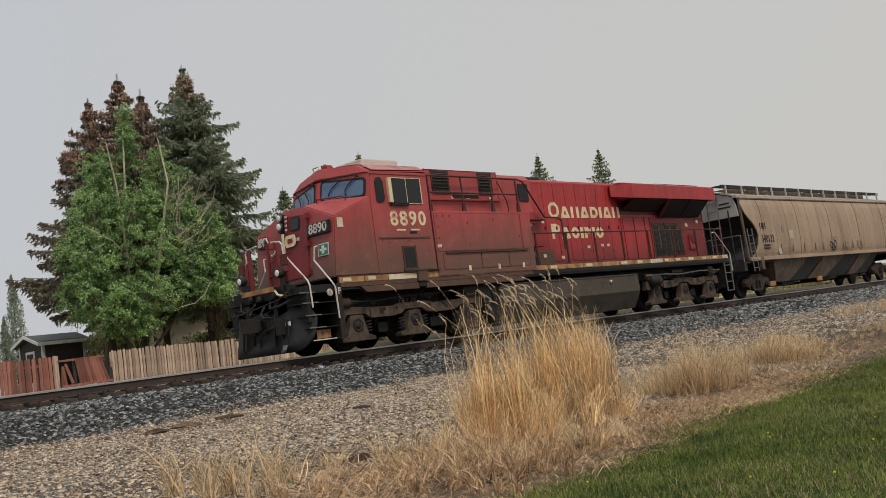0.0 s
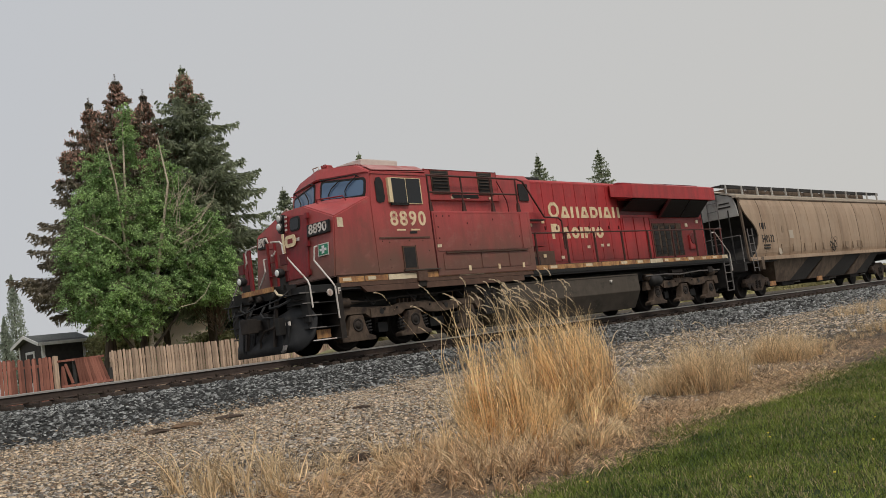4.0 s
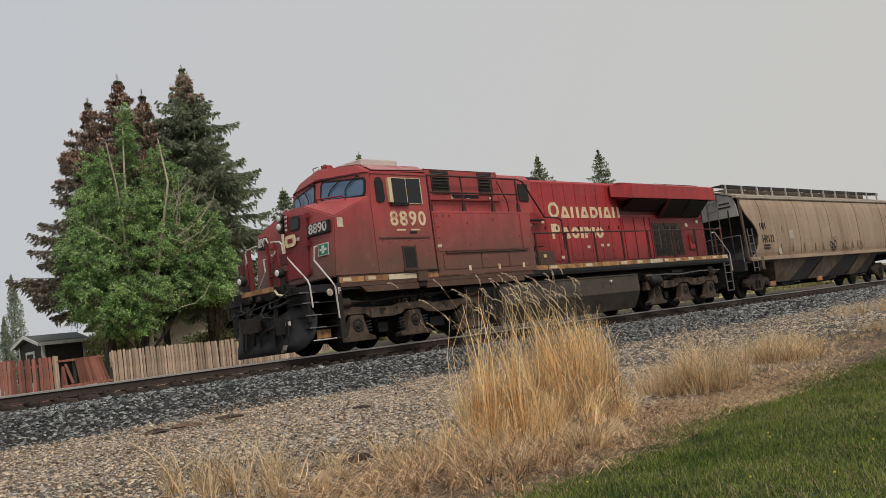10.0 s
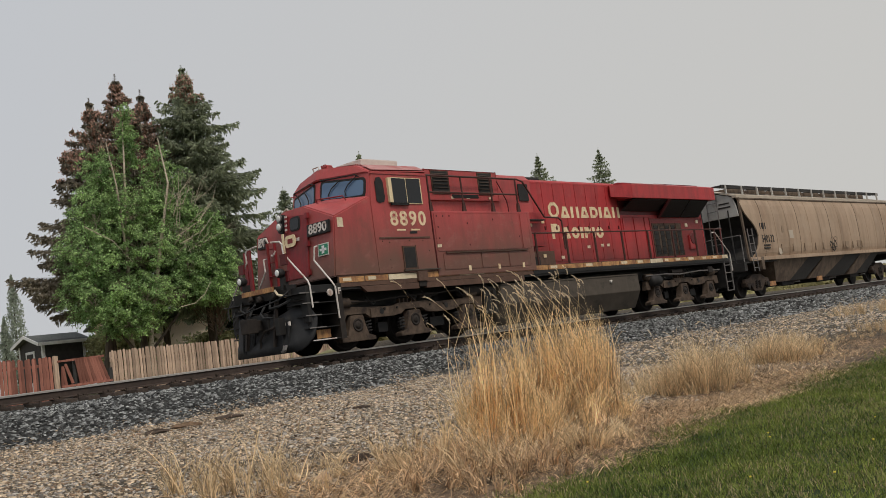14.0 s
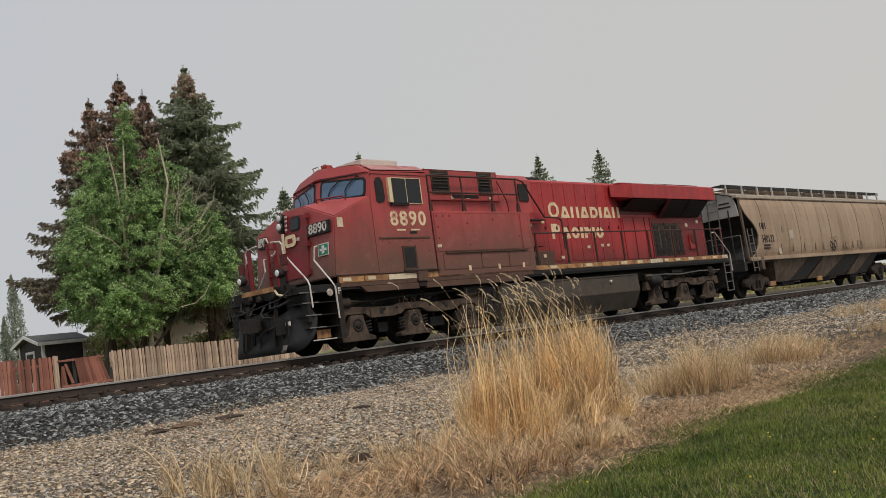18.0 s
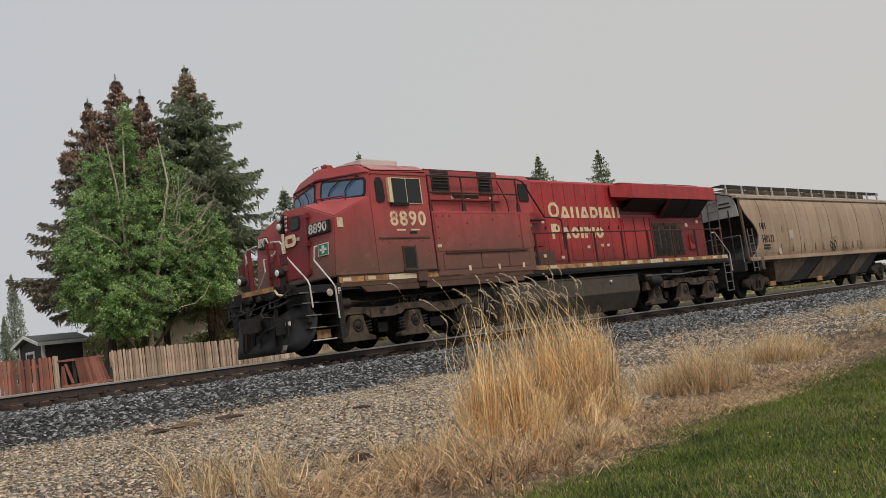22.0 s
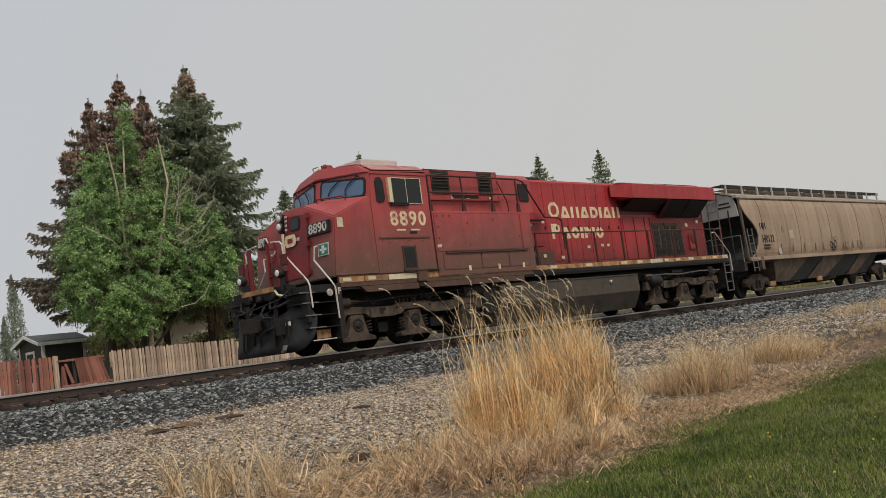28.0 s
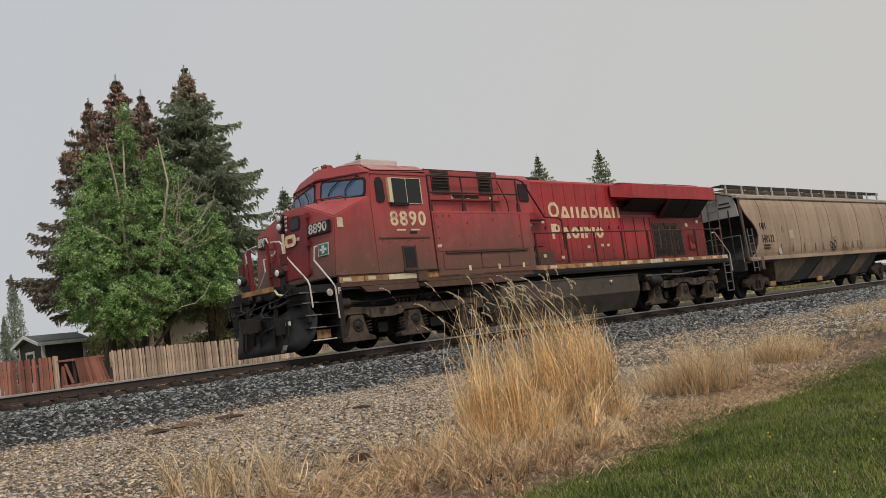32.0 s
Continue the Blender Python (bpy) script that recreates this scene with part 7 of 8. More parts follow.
def hedge(x0, x1, y, h, seed, leaves=None, n=9000, size=1.0):
    """A far belt of shrubs, seen in slivers beneath the train."""
    r = np.random.default_rng(seed)
    x = r.uniform(x0, x1, n)
    top = h * (0.7 + 0.3 * np.sin(x * 0.7) * np.cos(x * 0.23))
    pts = np.stack([x, y + r.normal(0, 1.0, n), -0.4 + top * np.sqrt(r.uniform(0, 1, n))], 1)
    d = r.normal(0, 1, (n, 3))
    d /= np.linalg.norm(d, axis=1)[:, None]
    q = np.cross(d, r.normal(0, 1, (n, 3)))
    q /= np.linalg.norm(q, axis=1)[:, None]
    tagged(new("hedge", leaf_mesh("hedge", pts, d * 0.4 * size, q * 0.3 * size, leaves or HAZE_LEAVES)), "dense belt of green shrubs beyond the railway", "hedge", kind="stuff")


# olive brightened in its colour to offset the deep shade under the trees
OLIVE = leafy("brightened_shrub_leaves", (0.33, 0.33, 0.17), (0.56, 0.54, 0.3), 1.5, 0.5, 0.8)
hedge(5.9, 8.0, 22.8, 3.9, 45, OLIVE, 6000, 0.3)
DRY_SHRUB = leafy("dry_shrub_leaves", (0.27, 0.25, 0.12), (0.45, 0.4, 0.22), 1.5, 0.4, 0.8)
# added shrub standing for the spruce's yellowish lower boughs
hedge(10.4, 13.0, 21.6, 4.4, 46, OLIVE, 4200, 0.26)
hedge(13.5, 58, 16.5, 1.3, 43, DRY_SHRUB)
hedge(40, 170, 24.0, 2.4, 44, DRY_SHRUB)
poplar(22.5, 70.0, 11.8, 1.4, 41)
poplar(21.5, 70.0, 8.0, 1.0, 42)
# ---- dry grass and lawn ----
PALE_STRAW = leafy("pale_straw", (0.56, 0.41, 0.24), (0.76, 0.59, 0.37), 3, 0.3, 1.0, 0.3)
STRAW = leafy("dry_straw", (0.70, 0.49, 0.25), (0.94, 0.73, 0.43), 3, 0.38, 1.3, 0.3)
OLD_STRAW = leafy("old_matted_straw", (0.38, 0.25, 0.145), (0.68, 0.475, 0.285), 4, 0.2, 1.3, 0.35)
SEED = leafy("pale_seed_heads", (0.62, 0.5, 0.34), (0.8, 0.68, 0.5), 6, 0.35, 0.5, 0.2)
TURF = leafy("lawn_blades", (0.062, 0.1, 0.016), (0.2, 0.24, 0.046), 2.2, 0.3, 1.5, 0.8)
WIND = np.array([-0.68, 0.72, 0.0])


def ribbons(roots, tips, bend, width, material, name, segs=4):
    """Narrow blades from root to tip, bowed by bend."""
    n = len(roots)
    s = np.linspace(0, 1, segs + 1)
    pts = roots[:, None] + (tips - roots)[:, None] * s[None, :, None] + bend[:, None] * (s * (1 - s) * 2)[None, :, None]
    r = np.random.default_rng(n)
    a = r.uniform(0, math.tau, n)
    side = np.stack([np.cos(a), np.sin(a), np.zeros(n)], 1)
    wd = width[:, None] * (1 - 0.6 * s[None] ** 2)
    left = pts - side[:, None] * wd[..., None]
    right = pts + side[:, None] * wd[..., None]
    v = np.stack([left, right], 2).reshape(-1, 3)
    k = 2 * (segs + 1)
    q = np.array([(2 * i, 2 * i + 1, 2 * i + 3, 2 * i + 2) for i in range(segs)])
    f = (q[None] + (np.arange(n) * k)[:, None, None]).reshape(-1)
    me = bpy.data.meshes.new(name)
    me.vertices.add(len(v))
    me.vertices.foreach_set("co", v.ravel())
    me.loops.add(len(f))
    me.loops.foreach_set("vertex_index", f.astype(np.int32))
    me.polygons.add(n * segs)
    me.polygons.foreach_set("loop_start", np.arange(0, len(f), 4, dtype=np.int32))
    me.update(calc_edges=True)
    me.materials.append(material)
    return me


CLUMPS = []


def clump(parent, x, y, n, rad, h, seed, heads=0, spread=0.35, lean=0.15, stalk=1.45, droop=0.48, mat=None):
    """One swaying handful of stems, turning about its own foot."""
    r = np.random.default_rng(seed)
    z = float(ground_z(x, y))
    px, py = parent.matrix_basis.translation.x, parent.matrix_basis.translation.y
    pz = parent.matrix_basis.translation.z
    n = int(n * 1.7)
    # stems stand in bunches that share a height and a lean
    tied = max(5, n // 26)
    which = r.integers(0, tied, n)
    a = r.uniform(0, math.tau, tied)[which]
    d = np.clip(rad * 1.12 * np.sqrt(r.uniform(0, 1, tied))[which] + r.normal(0, 0.022, n), 0.005, None)
    a = a + r.normal(0, 0.018, n) / d.clip(0.05)
    roots = np.stack([d * np.cos(a), d * np.sin(a), np.full(n, -0.02)], 1)
    ht = h * r.uniform(0.5, 1.08, tied)[which] * r.uniform(0.45, 1.0, n) ** 0.7
    if heads:
        ht[:heads] = stalk * r.uniform(0.78, 0.97, heads)
    out = np.stack([np.cos(a), np.sin(a), np.zeros(n)], 1) * (spread * r.uniform(0, 1, n) * d / rad)[:, None]
    wild = 0.15 if heads > 5 else 0.26
    lean *= 0.35
    if heads < 5:
        ht[heads:] *= r.uniform(0.55 if seed < 105 else 0.35, 1.0, n - heads)
        wild = 0.1 if seed in (102, 103) else 0.24 if seed in (104, 180, 181, 182, 183, 184) else 0.45
    away = r.normal(0, wild * 0.55, (n, 3)) + r.normal(0, wild * 0.6, (tied, 3))[which] + out + WIND * lean
    away[:heads] = r.normal(0, 0.09, (heads, 3)) + WIND * (lean + r.uniform(0.0, 0.34, (heads, 1)))
    away[:, 2] = 0
    tips = roots + away * ht[:, None]
    tips[:, 2] += ht
    kink = 0.16 if heads > 2 else 0.24
    bend = np.stack([r.normal(0, kink, n), r.normal(0, kink, n), np.abs(r.normal(0, 0.12 if heads > 2 else 0.3, n))], 1) * ht[:, None] - away * (droop * ht)[:, None]
    # dead leaf blades curling off the stems
    pick = r.integers(heads, n, int(n * 0.8))
    s = r.uniform(0.12, 0.95, (len(pick), 1)) ** 0.8
    start = roots[pick] + (tips - roots)[pick] * s + bend[pick] * (s * (1 - s) * 2)
    turn = r.uniform(0, math.tau, len(pick))
    ln = r.uniform(0.05, 0.2, (len(pick), 1)) * (0.6 + 0.5 * h)
    end = start + np.stack([np.cos(turn) * 0.8, np.sin(turn) * 0.8, r.uniform(-0.7, 0.75, len(pick))], 1) * ln
    curl = np.stack([r.normal(0, 0.2, len(pick)), r.normal(0, 0.2, len(pick)), r.uniform(0.1, 0.7, len(pick))], 1) * ln
    width = np.concatenate([0.0015 + 0.0042 * r.uniform(0, 1, n) ** 2.2, 0.0016 + 0.0036 * r.uniform(0, 1, len(pick)) ** 2]) * (1.4 if 150 < seed < 175 else 1.0)
    ob = new("clump", ribbons(np.concatenate([roots, start]), np.concatenate([tips, end]), np.concatenate([bend, curl]), width, mat or (STRAW if seed < 117 or seed > 189 else OLD_STRAW if seed in (161, 163, 164, 165, 166, 167, 169) else PALE_STRAW), "clump", 3))
    ob.parent = parent
    ob["kind"] = "stuff"
    ob.matrix_basis = pose(x - px, y - py, z - pz)
    pair = [ob]
    if heads:
        # nodding seed heads: many short scales along a bent spike
        for i in range(heads):
            tip = tips[i]
            d0 = (tips[i] - roots[i] - bend[i])
            d0 /= np.linalg.norm(d0)
            ln = r.uniform(0.09, 0.15)
            m = 44
            s = np.linspace(0, 1, m)
            nod = WIND * r.uniform(0.1, 0.45)
            p = tip + d0 * (s * ln)[:, None] * 0.8 + nod * (s ** 1.8 * ln)[:, None] - np.array([0, 0, 1]) * (s ** 2.5 * ln * r.uniform(0.05, 0.3))[:, None]
            c = p + r.normal(0, 0.0034, (m, 3))
            dd = np.gradient(p, axis=0)
            dd = dd / np.linalg.norm(dd, axis=1)[:, None] + r.normal(0, 0.16, (m, 3))
            al = dd * 0.011
            w = r.normal(0, 1, (m, 3))
            ac = w / np.linalg.norm(w, axis=1)[:, None] * 0.0036
            hd = new("seed_head", leaf_mesh("seed_head", c, al, ac, SEED))
            hd.parent = ob
    CLUMPS.append((pair, ob.matrix_basis.copy(), seed))
    return ob


def tuft(at, label, clumps, group="dry grass tufts"):
    root = thing("grass_tuft", (at[0], at[1], float(ground_z(*at))), label, "grass", group)
    for c in clumps:
        clump(root, *c)
    return root


tuft((-6.57, -11.56), "tall straw-yellow dry grass with nodding seed heads", [
    (-6.56, -11.48, 130, 0.24, 0.95, 180, 0, 0.15, 0.05), (-6.45, -11.63, 130, 0.24, 1.15, 181, 0, 0.15, 0.05), (-6.38, -11.8, 130, 0.24, 1.3, 182, 0, 0.15, 0.05), (-6.18, -11.89, 130, 0.24, 1.35, 183, 0, 0.15, 0.05), (-5.89, -11.89, 130, 0.24, 1.3, 184, 0, 0.15, 0.05), (-6.39, -10.37, 70, 0.24, 0.70, 185, 0, 0.4, 0.05), (-6.94, -11.43, 70, 0.24, 0.80, 186, 0, 0.4, 0.05),
    (-8.17, -11.97, 110, 0.2, 0.8, 193, 0, 0.4, 0.05), (-7.95, -12.35, 90, 0.22, 0.6, 194, 0, 0.7, 0.05), (-6.39, -10.37, 40, 0.2, 0.85, 101, 3, 0.3, 0.05, 1.45), (-8.03, -12.04, 210, 0.12, 1.62, 102, 4, 0.08, 0.1, 1.72), (-7.8, -12.28, 160, 0.09, 1.62, 103, 4, 0.06, 0.1, 1.65), (-7.66, -12.33, 120, 0.2, 0.8, 104, 3, 0.3, 0.1, 1.5), (-8.05, -12.1, 130, 0.26, 0.6, 190, 0, 0.5, 0.05), (-7.6, -12.3, 110, 0.26, 0.6, 191, 0, 0.5, 0.05), (-7.1, -11.9, 150, 0.28, 0.95, 192, 0, 0.4, 0.05), (-6.5, -11.75, 110, 0.3, 1.05, 187, 0, 0.3, 0.05, 1.45, 0.48, OLD_STRAW), (-6.1, -11.98, 110, 0.3, 1.05, 188, 0, 0.3, 0.05, 1.45, 0.48, OLD_STRAW), (-6.7, -11.9, 120, 0.35, 0.6, 189, 0, 0.7, 0.05, 1.45, 0.48, OLD_STRAW), (-6.56, -11.48, 190, 0.22, 1.05, 105, 9, 0.2, 0.14, 1.58), (-6.45, -11.63, 250, 0.22, 1.22, 106, 13, 0.15, 0.12, 1.68), (-6.38, -11.8, 270, 0.22, 1.28, 107, 15, 0.12, 0.08, 1.72), (-6.18, -11.89, 270, 0.22, 1.3, 108, 14, 0.1, 0.05, 1.7), (-5.89, -11.89, 230, 0.2, 1.25, 111, 10, 0.1, 0.02, 1.66), (-7.3, -11.91, 112, 0.24, 0.80, 114, 0, 0.5, 0.05), (-6.21, -12.24, 140, 0.24, 0.5, 115, 0, 0.8, 0.0), (-6.95, -12.15, 150, 0.3, 0.8, 116, 0, 0.4, 0.05)])
tuft((-8.95, -12.92), "matted skirt of curled dead grass stems", [
    (-8.52, -12.23, 130, 0.3, 0.42, 161, 0, 0.9, 0.05), (-8.95, -12.87, 140, 0.3, 0.4, 162, 0, 0.9, 0.0), (-8.8, -13.04, 140, 0.28, 0.45, 163, 0, 0.9, 0.0), (-8.88, -13.33, 120, 0.28, 0.38, 164, 0, 1.0, 0.0), (-9.32, -12.76, 140, 0.35, 0.34, 165, 0, 1.0, 0.0), (-9.57, -12.63, 130, 0.4, 0.28, 166, 0, 1.1, 0.0), (-9.5, -13.49, 110, 0.3, 0.3, 167, 0, 1.1, 0.0), (-7.59, -12.93, 120, 0.35, 0.3, 168, 0, 1.1, 0.0), (-6.78, -12.78, 130, 0.4, 0.32, 169, 0, 1.1, 0.0), (-9.46, -11.97, 90, 0.4, 0.25, 170, 0, 1.1, 0.0), (-9.0, -12.3, 120, 0.35, 0.5, 171, 0, 1.0, 0.0), (-8.3, -12.7, 130, 0.35, 0.55, 172, 0, 1.0, 0.0), (-7.9, -13.0, 120, 0.3, 0.42, 173, 0, 1.1, 0.0), (-8.6, -11.6, 90, 0.3, 0.5, 174, 0, 0.8, 0.0)])
tuft((-3.52, -11.74), "knee-high clump of dry straw grass", [
    (-4.03, -11.54, 221, 0.3, 0.55, 121, 0, 0.6, 0.05), (-3.8, -11.73, 323, 0.32, 0.81, 122, 2, 0.5, 0.08, 0.9), (-3.69, -11.99, 391, 0.32, 0.98, 123, 4, 0.45, 0.08, 0.95), (-2.97, -11.9, 306, 0.34, 0.81, 124, 0, 0.6, 0.05), (-3.29, -10.83, 187, 0.35, 0.47, 125, 0, 0.8, 0.05), (-2.03, -10.93, 255, 0.4, 0.72, 126, 0, 0.6, 0.05)])
tuft((0.19, -11.15), "low spread of dry straw grass on the bank", [
    (0.49, -10.51, 221, 0.5, 0.65, 131, 0, 0.7, 0.05), (0.31, -10.9, 289, 0.45, 0.64, 132, 0, 0.6, 0.05), (0.29, -11.29, 323, 0.45, 0.68, 133, 0, 0.6, 0.05), (1.25, -11.17, 250, 0.45, 0.58, 134, 0, 0.6, 0.05), (2.72, -10, 221, 0.5, 0.5, 135, 0, 0.6, 0.05)])
tuft((8.18, -9.74), "low spread of dry straw grass on the bank", [
    (4.46, -10.7, 120, 0.6, 0.2, 141, 0, 0.8, 0.05), (6.95, -10.35, 238, 0.6, 0.42, 142, 0, 0.7, 0.05), (15.79, -6.85, 255, 0.9, 0.65, 143, 0, 0.7, 0.05), (16.65, -7.15, 255, 0.9, 0.72, 144, 0, 0.7, 0.05)])
tuft((-10.23, -10.96), "thin dry grass stems in the gravel", [
    (-10.28, -11.04, 60, 0.22, 0.85, 151, 0, 0.35, 0.1), (-10.21, -10.45, 40, 0.27, 0.78, 152, 0, 0.35, 0.15), (-10.27, -11.34, 55, 0.27, 0.72, 153, 0, 0.4, 0.1), (-10.08, -11.7, 60, 0.3, 0.5, 154, 0, 0.7, 0.1), (-9.08, -10.94, 50, 0.18, 0.3, 155, 0, 0.9, 0.0), (-9.75, -11.2, 45, 0.3, 0.6, 156, 0, 0.5, 0.1), (-9.6, -10.6, 26, 0.3, 0.5, 157, 0, 0.5, 0.1)])


def mat_of_straw(n, x0, x1, y0, y1, seed, size, material, flat=0.25):
    r = np.random.default_rng(seed)
    x, y = r.uniform(x0, x1, n), r.normal((y0 + y1) / 2, (y1 - y0) / 3.2, n)
    ok = ((np.sin(x * 2.1 + y) + np.sin(y * 3.1 - x * 0.8) + r.normal(0, 1.2, n)) > -0.7) & ((y > lawn_edge(x) - 0.15) | (y1 < -12.9))
    x, y = x[ok], y[ok]
    n = len(x)
    a = r.uniform(0, math.tau, n)
    ln = size * r.uniform(0.4, 1.2, n)
    roots = np.stack([x, y, ground_z(x, y) + wavy(x, y) + 0.005], 1)
    rise = np.abs(r.normal(0, flat, n)) * ln
    tips = roots + np.stack([np.cos(a) * ln, np.sin(a) * ln, rise + 0.005], 1)
    bend = np.stack([r.normal(0, 0.1, n) * ln, r.normal(0, 0.1, n) * ln, np.abs(r.normal(0.12, 0.12, n)) * ln], 1)
    return ribbons(roots, tips, bend, (0.0016 + 0.0044 * r.uniform(0, 1, n) ** 2) * (1 + size), material, "dry_litter", 2)


DARK_STRAW = leafy("dark_litter_straw", (0.10, 0.07, 0.045), (0.22, 0.155, 0.1), 4, 0.1, 0.9, 0.35)
# the leading dark patches stand for shade at the tall tuft's foot
for args in ((2600, -7.0, -5.2, -12.75, -11.95, 58, 0.13, DARK_STRAW), (1500, -9.0, -7.2, -12.9, -12.1, 57, 0.13, DARK_STRAW), (9000, -11, -1, -13.6, -11.9, 66, 0.1, DARK_STRAW), (9000, -3, 9, -12.6, -9.8, 67, 0.14, DARK_STRAW), (1100, -9.6, -7.2, -11.6, -9.8, 68, 0.2, DARK_STRAW), (30000, -11.5, -2, -13.75, -11.9, 61, 0.095, OLD_STRAW), (7000, -10.8, -5.5, -12.9, -11.4, 60, 0.24, OLD_STRAW), (12000, -2, 14, -12.9, -10.6, 62, 0.13, OLD_STRAW), (5000, -11, 2, -12.6, -9.8, 63, 0.2, PALE_STRAW), (7000, -11, -1, -13.7, -12.1, 59, 0.11, PALE_STRAW), (800, -10.5, -2, -5.0, -2.6, 64, 0.16, OLD_STRAW), (1800, 10, 40, -12.5, -9.5, 65, 0.4, OLD_STRAW)):
    tagged(new("dry_litter", mat_of_straw(*args)), "matted dead grass lying between the gravel and the lawn", "dry grass", kind="stuff")


PALE_TURF = leafy("pale_lawn_blades", (0.16, 0.2, 0.045), (0.29, 0.32, 0.09), 0.9, 0.35, 1.0, 0.5)
THATCH = leafy("dead_lawn_blades", (0.30, 0.24, 0.12), (0.46, 0.37, 0.21), 2, 0.3, 0.9, 0.4)


def patchy(x, y):
    """Worn and lush patches of the turf, from 0 to 1."""
    return np.clip(0.5 + 0.22 * np.sin(x * 1.9 + 0.6 * y) + 0.2 * np.sin(y * 2.7 - x * 0.9 + 1) + 0.18 * np.sin(x * 4.3 + y * 3.1), 0, 1)


def lawn(n, x0, x1, y0, y1, seed, h, w, material, share):
    r = np.random.default_rng(seed)
    x, y = r.uniform(x0, x1, n), r.uniform(y0, y1, n)
    edge = lawn_edge(x) + 0.12 * np.sin(x * 1.7) + 0.09 * np.sin(x * 5.3 + 1) - y
    ok = (edge > r.normal(0, 0.16, n)) & (r.uniform(0, 1, n) < share(x, y, edge))
    # blades stand in small bunches
    x, y = x[ok], y[ok]
    n = len(x)
    roots = np.stack([x, y, ground_z(x, y) + wavy(x, y) - 0.005], 1)
    ht = h * r.uniform(0.45, 1.35, n) * (0.75 + 0.5 * patchy(x * 2.3, y * 2.3))
    tips = roots + np.stack([r.normal(0, 0.5, n) * ht, r.normal(0, 0.5, n) * ht, ht], 1)
    return ribbons(roots, tips, (tips - roots) * np.array([-0.2, -0.2, 0.15]), np.full(n, w) * r.uniform(0.6, 1.2, n), material, "lawn", 1)


LUSH = lambda x, y, e: 0.35 + 0.65 * patchy(x, y)
SPARSE = lambda x, y, e: np.clip(1.05 - 1.1 * patchy(x, y) + 0.5 * np.exp(-np.abs(e) / 0.35), 0, 1)
for material, share, part_of in ((TURF, LUSH, 1.0), (PALE_TURF, SPARSE, 0.36), (THATCH, SPARSE, 0.2)):
    for n, x0, x1, y0, y1, seed, h, w in ((150000, -11.5, -1, -16.6, -12.7, 71, 0.037, 0.0034), (46000, -1, 14, -18.0, -11.9, 72, 0.045, 0.006), (8000, 14, 60, -22, -12.0, 73, 0.07, 0.014), (5000, -22, -11.5, -24, -13.3, 74, 0.05, 0.006), (7000, -11.5, 10, -30, -16.6, 75, 0.05, 0.008)):
        tagged(new("lawn", lawn(int(n * part_of), x0, x1, y0, y1, seed + int(part_of * 50), h, w, material, share)), "mown green lawn with yellowed patches", "lawn", kind="stuff")

# dandelions in the turf
DANDELION = leafy("dandelion_petals", (0.75, 0.55, 0.05), (0.85, 0.68, 0.1), 40, 0.2, 0.3, 0.2)
STALK = leafy("dandelion_stalk", (0.15, 0.2, 0.06), (0.2, 0.26, 0.08), 10, 0.2, 0.3, 0.2)
flower = None
for x, y in ((-7.29, -14.48), (-6.7, -15.15), (-9.46, -14.17), (-9.36, -15.32), (-9.18, -15.77), (-7.88, -15.54), (-7.48, -14.58)):
    spot = pose(x, y, float(ground_z(x, y) + wavy(x, y)), 0, 0, x * 50)
    if flower:
        copy_thing(flower, spot)
        continue
    flower = thing("dandelion", (0, 0, 0), "small yellow dandelion in the mown lawn", "flower", "dandelions")
    part("stalk", rod([(0, 0, -0.01), (0.004, 0, 0.03), (0.006, 0.002, 0.05)], 0.0022, 6), STALK, flower)
    part("flower_head", lathe([(0.04, 0.003), (0.043, 0.008), (0.047, 0.009), (0.05, 0.005)], (0.006, 0.002, 0), "z", 12), DANDELION, flower, "yellow petals")
    flower.matrix_basis = spot

# a fly that crosses close to the lens
FLY_BODY = surf("fly_body", (0.02, 0.018, 0.016), (0.04, 0.035, 0.03), 400, 0.5, bump=0)
fly = thing("fly", (-14.2, -17.3, -1.19), "small dark fly in flight", "insect")
part("body", lathe([(-0.003, 0.0003), (-0.0018, 0.0009), (0.0005, 0.0011), (0.002, 0.0007), (0.003, 0.0002)], (0, 0, 0), "x", 10), FLY_BODY, fly)
for s in (-1, 1):
    part("wing", quad_slab([(-0.0005, s * 0.0005, 0.0005), (-0.0022, s * 0.0012, 0.001), (-0.0018, s * 0.003, 0.0017), (0.0, s * 0.0022, 0.0013)], 0.0001), FLY_BODY, fly)

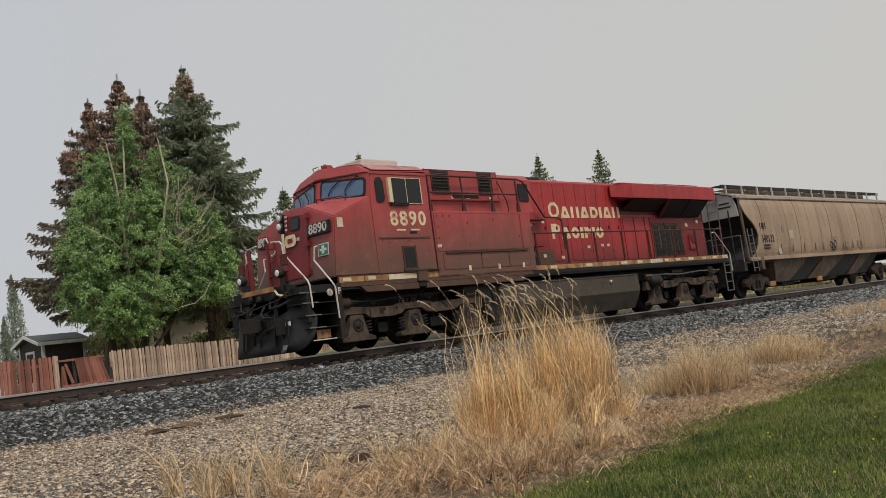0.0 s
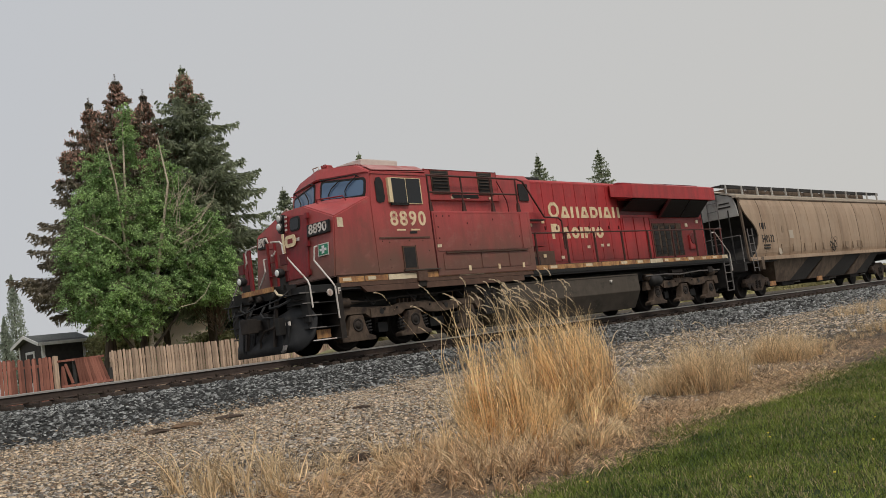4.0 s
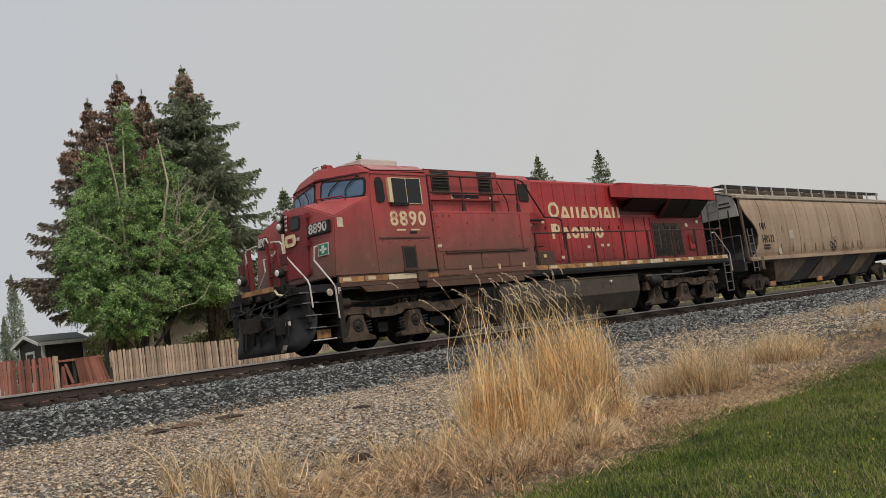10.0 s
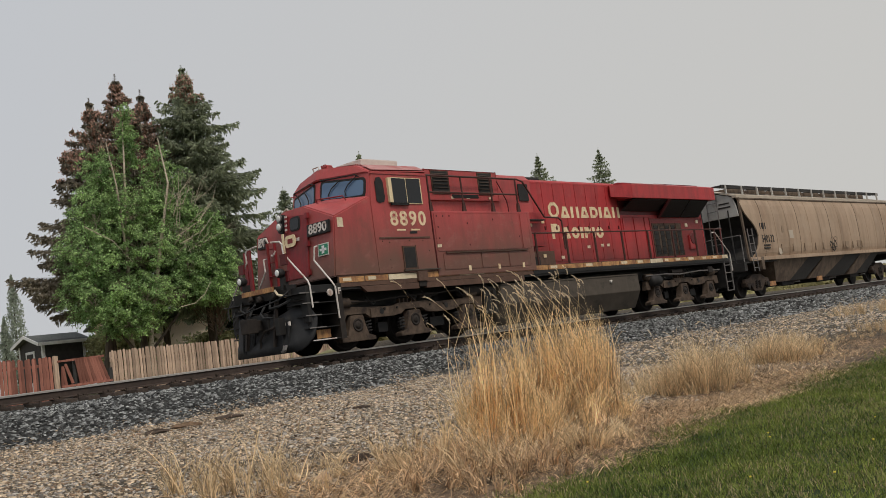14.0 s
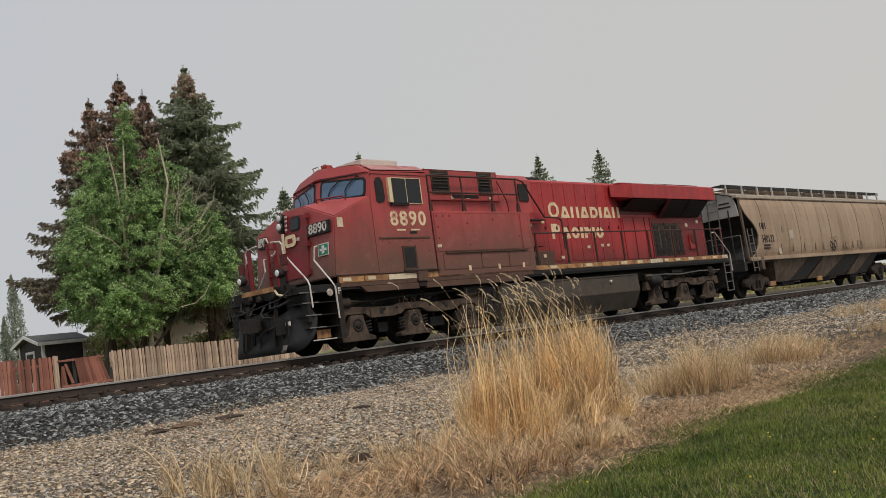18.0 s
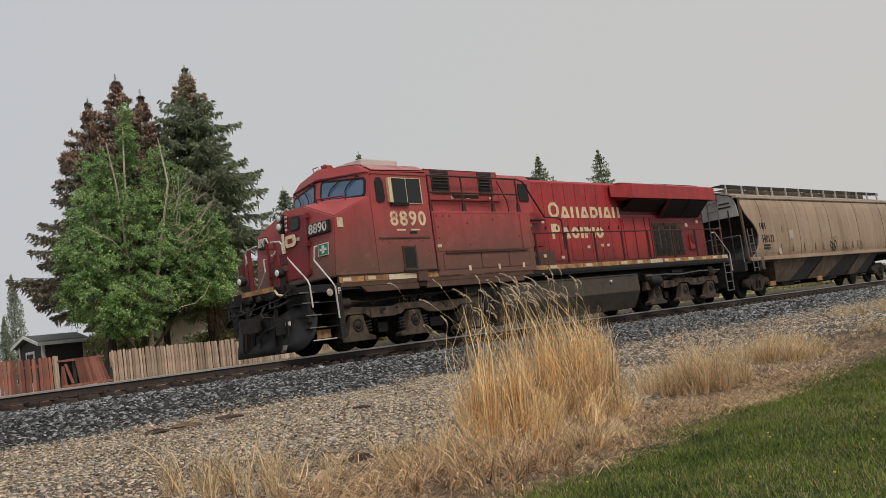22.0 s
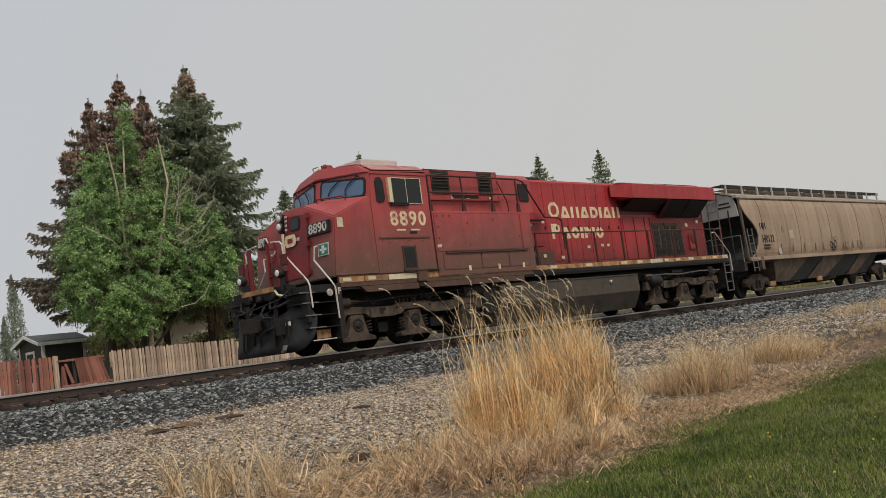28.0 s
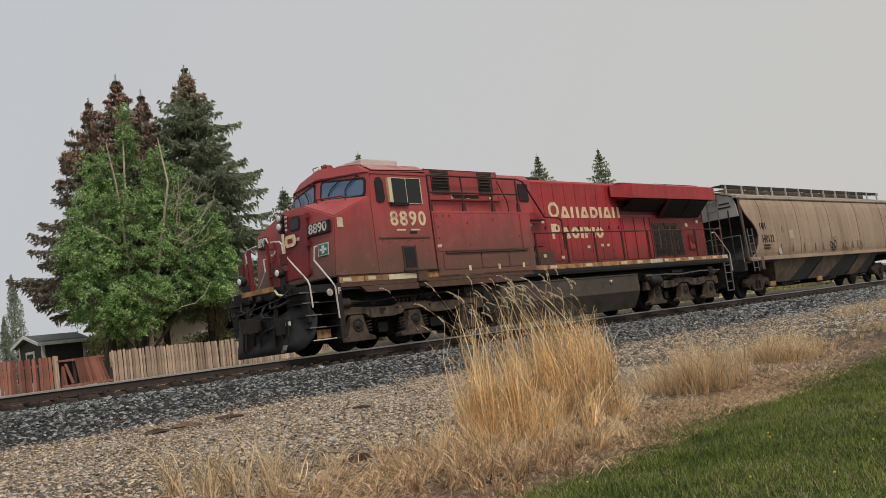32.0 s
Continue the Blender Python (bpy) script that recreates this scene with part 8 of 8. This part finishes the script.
# broken wood, bark and a card scrap on the gravel
WOOD = surf("grey_dry_wood", (0.2, 0.155, 0.11), (0.33, 0.265, 0.2), 20, 0.9, bump=0.3, stretch=(1, 1, 1))
ROTTEN = surf("dark_rotten_wood", (0.045, 0.033, 0.026), (0.11, 0.08, 0.06), 25, 0.9, bump=0.5)
CARD = surf("faded_card", (0.42, 0.27, 0.17), (0.5, 0.34, 0.22), 12, 0.8, bump=0.1)
for pts, r0, mat, label, name in (
    ([(-9.35, -10.6, 0), (-9.15, -10.85, 0.02), (-8.95, -11.15, 0.0)], 0.018, WOOD, "dry broken stick lying on the gravel", "stick"),
    ([(-8.36, -9.96, 0.01), (-8.38, -10.26, 0.015), (-8.42, -10.6, 0.01)], 0.03, WOOD, "grey split length of wood on the gravel", "stick"),
    ([(-8.93, -11.01, 0.0), (-8.7, -11.0, 0.03), (-8.5, -10.97, 0.02)], 0.04, ROTTEN, "dark rotten wood lying on the gravel", "stick"),
    ([(-8.35, -10.85, 0.0), (-8.2, -10.98, 0.02), (-8.1, -11.1, 0.0)], 0.035, ROTTEN, "dark rotten wood lying on the gravel", "stick"),
    ([(-4.74, -6.36, 0.01), (-4.65, -6.47, 0.03), (-4.56, -6.58, 0.015)], 0.03, ROTTEN, "black splinter of wood on the gravel", "stick"),
    ([(-7.1, -4.1, 0.0), (-6.95, -4.2, 0.03), (-6.75, -4.2, 0.01)], 0.05, ROTTEN, "rusty brown bark lying where ballast meets gravel", "bark"),
    ([(-6.5, -3.9, 0.0), (-6.3, -4.1, 0.04), (-6.1, -4.15, 0.01)], 0.045, GRAVEL_RUST, "rusty brown bark lying where ballast meets gravel", "bark"),
    ([(-5.6, -3.8, 0.0), (-5.4, -3.9, 0.03), (-5.15, -3.95, 0.01)], 0.04, ROTTEN, "rusty brown bark lying where ballast meets gravel", "bark"),
):
    x, y, _ = pts[0]
    g = float(ground_z(x, y) + wavy(x, y))
    bm = rod([(p[0] - x, p[1] - y, p[2] + 0.01) for p in pts], r0, 7, None, r0 * 0.5)
    rr = random.Random(int(-x * 100))
    for v in bm.verts:
        v.co += Vector((rr.uniform(-1, 1), rr.uniform(-1, 1), rr.uniform(-1, 0.6))) * r0 * 0.35
    ob = part(name, bm, mat)
    ob.matrix_basis = pose(x, y, g)
    tagged(ob, label, "wood scrap", "wood scraps")
bm = quad_slab([(-0.05, -0.08, 0.02), (0.06, -0.06, 0.03), (0.07, 0.07, 0.06), (-0.04, 0.08, 0.055)], 0.004)
scrap = part("card_scrap", bm, CARD)
scrap.matrix_basis = pose(-9.68, -11.62, float(ground_z(-9.68, -11.62)), 20, -20, 0)
tagged(scrap, "faded orange scrap of card in the dead grass", "litter")
bm = bmesh.new()
bmesh.ops.create_icosphere(bm, subdivisions=2, radius=0.07)
for v in bm.verts:
    v.co = Vector((v.co.x * 1.3, v.co.y * 0.9, v.co.z * 0.5)) * (1 + 0.25 * noise.noise(v.co * 14))
rock = part("rock", bm, GRAVEL_GREY)
rock.matrix_basis = pose(-7.61, -9.28, float(ground_z(-7.61, -9.28)) + 0.02, 4, 8, 40)
tagged(rock, "pale flat stone larger than the gravel round it", "stone")
# ---- wind ----
# how far the tall stems lean with the wind, in degrees
GUSTS = [(0, 0), (1, -0.2), (2, 1), (2.5, 3), (3.5, 5), (5, 4.2), (6, 2.4), (7, 0.6), (8, 0.2), (9, 0.8), (9.5, -1), (10, -2), (13, -3.4), (15, -2.6), (17, -1), (19, -1.8), (21, -1), (23, -2.8), (25, -0.5), (28, 2.5), (30, 1.5), (32, 1.3)]


def motions():
    rows_at = [i * 0.5 for i in range(65)]
    for pair, rest, seed in CLUMPS:
        r = random.Random(seed)
        f1, f2, p1, p2 = r.uniform(0.30, 0.42), r.uniform(0.65, 0.9), r.uniform(0, 0.9), r.uniform(0, 6)
        tall = 1.0 if seed < 112 else 0.45
        rows = []
        for t in rows_at:
            lean = float(np.interp(t - 0.15 * p1, [g[0] for g in GUSTS], [g[1] for g in GUSTS]))
            a = tall * (0.75 * lean + 0.55 * math.sin(math.tau * f1 * t + p1) + 0.3 * math.sin(math.tau * f2 * t + p2))
            # lean along the wind: turn about the level axis across it
            turn = Matrix.Rotation(radians(a), 4, Vector((-0.72, -0.68, 0)))
            rows.append((t, rest @ turn))
        for ob in pair:
            walk(ob, rows)
    for root, parts, amount, seed in SWAY:
        r = random.Random(seed)
        f1, p1 = r.uniform(0.28, 0.4), r.uniform(0, 6)
        rows = [(t, Matrix.Rotation(radians(amount * (0.6 * math.sin(math.tau * f1 * t + p1) + 0.4 * math.sin(math.tau * f1 * 2.3 * t))), 4, Vector((0.72, 0.68, 0)))) for t in rows_at]
        for ob in parts:
            walk(ob, rows)
    for k, (ob, tw, foot) in enumerate(BIRCH):
        rest = pose(*foot)
        rows = [(t, rest @ Matrix.Rotation(radians(0.35 * math.sin(math.tau * 0.33 * t + k) + 0.18 * math.sin(math.tau * 0.8 * t + 2 * k)), 4, Vector((0.72, 0.68, 0)))) for t in rows_at]
        walk(ob, rows)
        walk(tw, rows)

    way = [(0, (-14.2, -17.3, -1.19)), (10.7, (-14.2, -17.3, -1.19)), (11.2, (-13.512, -17.513, -0.085)), (11.4, (-13.528, -17.494, 0.085)), (11.5, (-13.542, -17.489, 0.171)), (11.6, (-13.561, -17.485, 0.256)), (11.8, (-13.608, -17.485, 0.42)), (12.2, (-13.741, -17.513, 0.722)), (13, (-16, -19, 0.6)), (14, (-16.5, -20, -1.14)), (32, (-16.5, -20, -1.14))]
    walk(fly, [(t, pose(*q, 0, -35, 200)) for t, q in way])


motions()
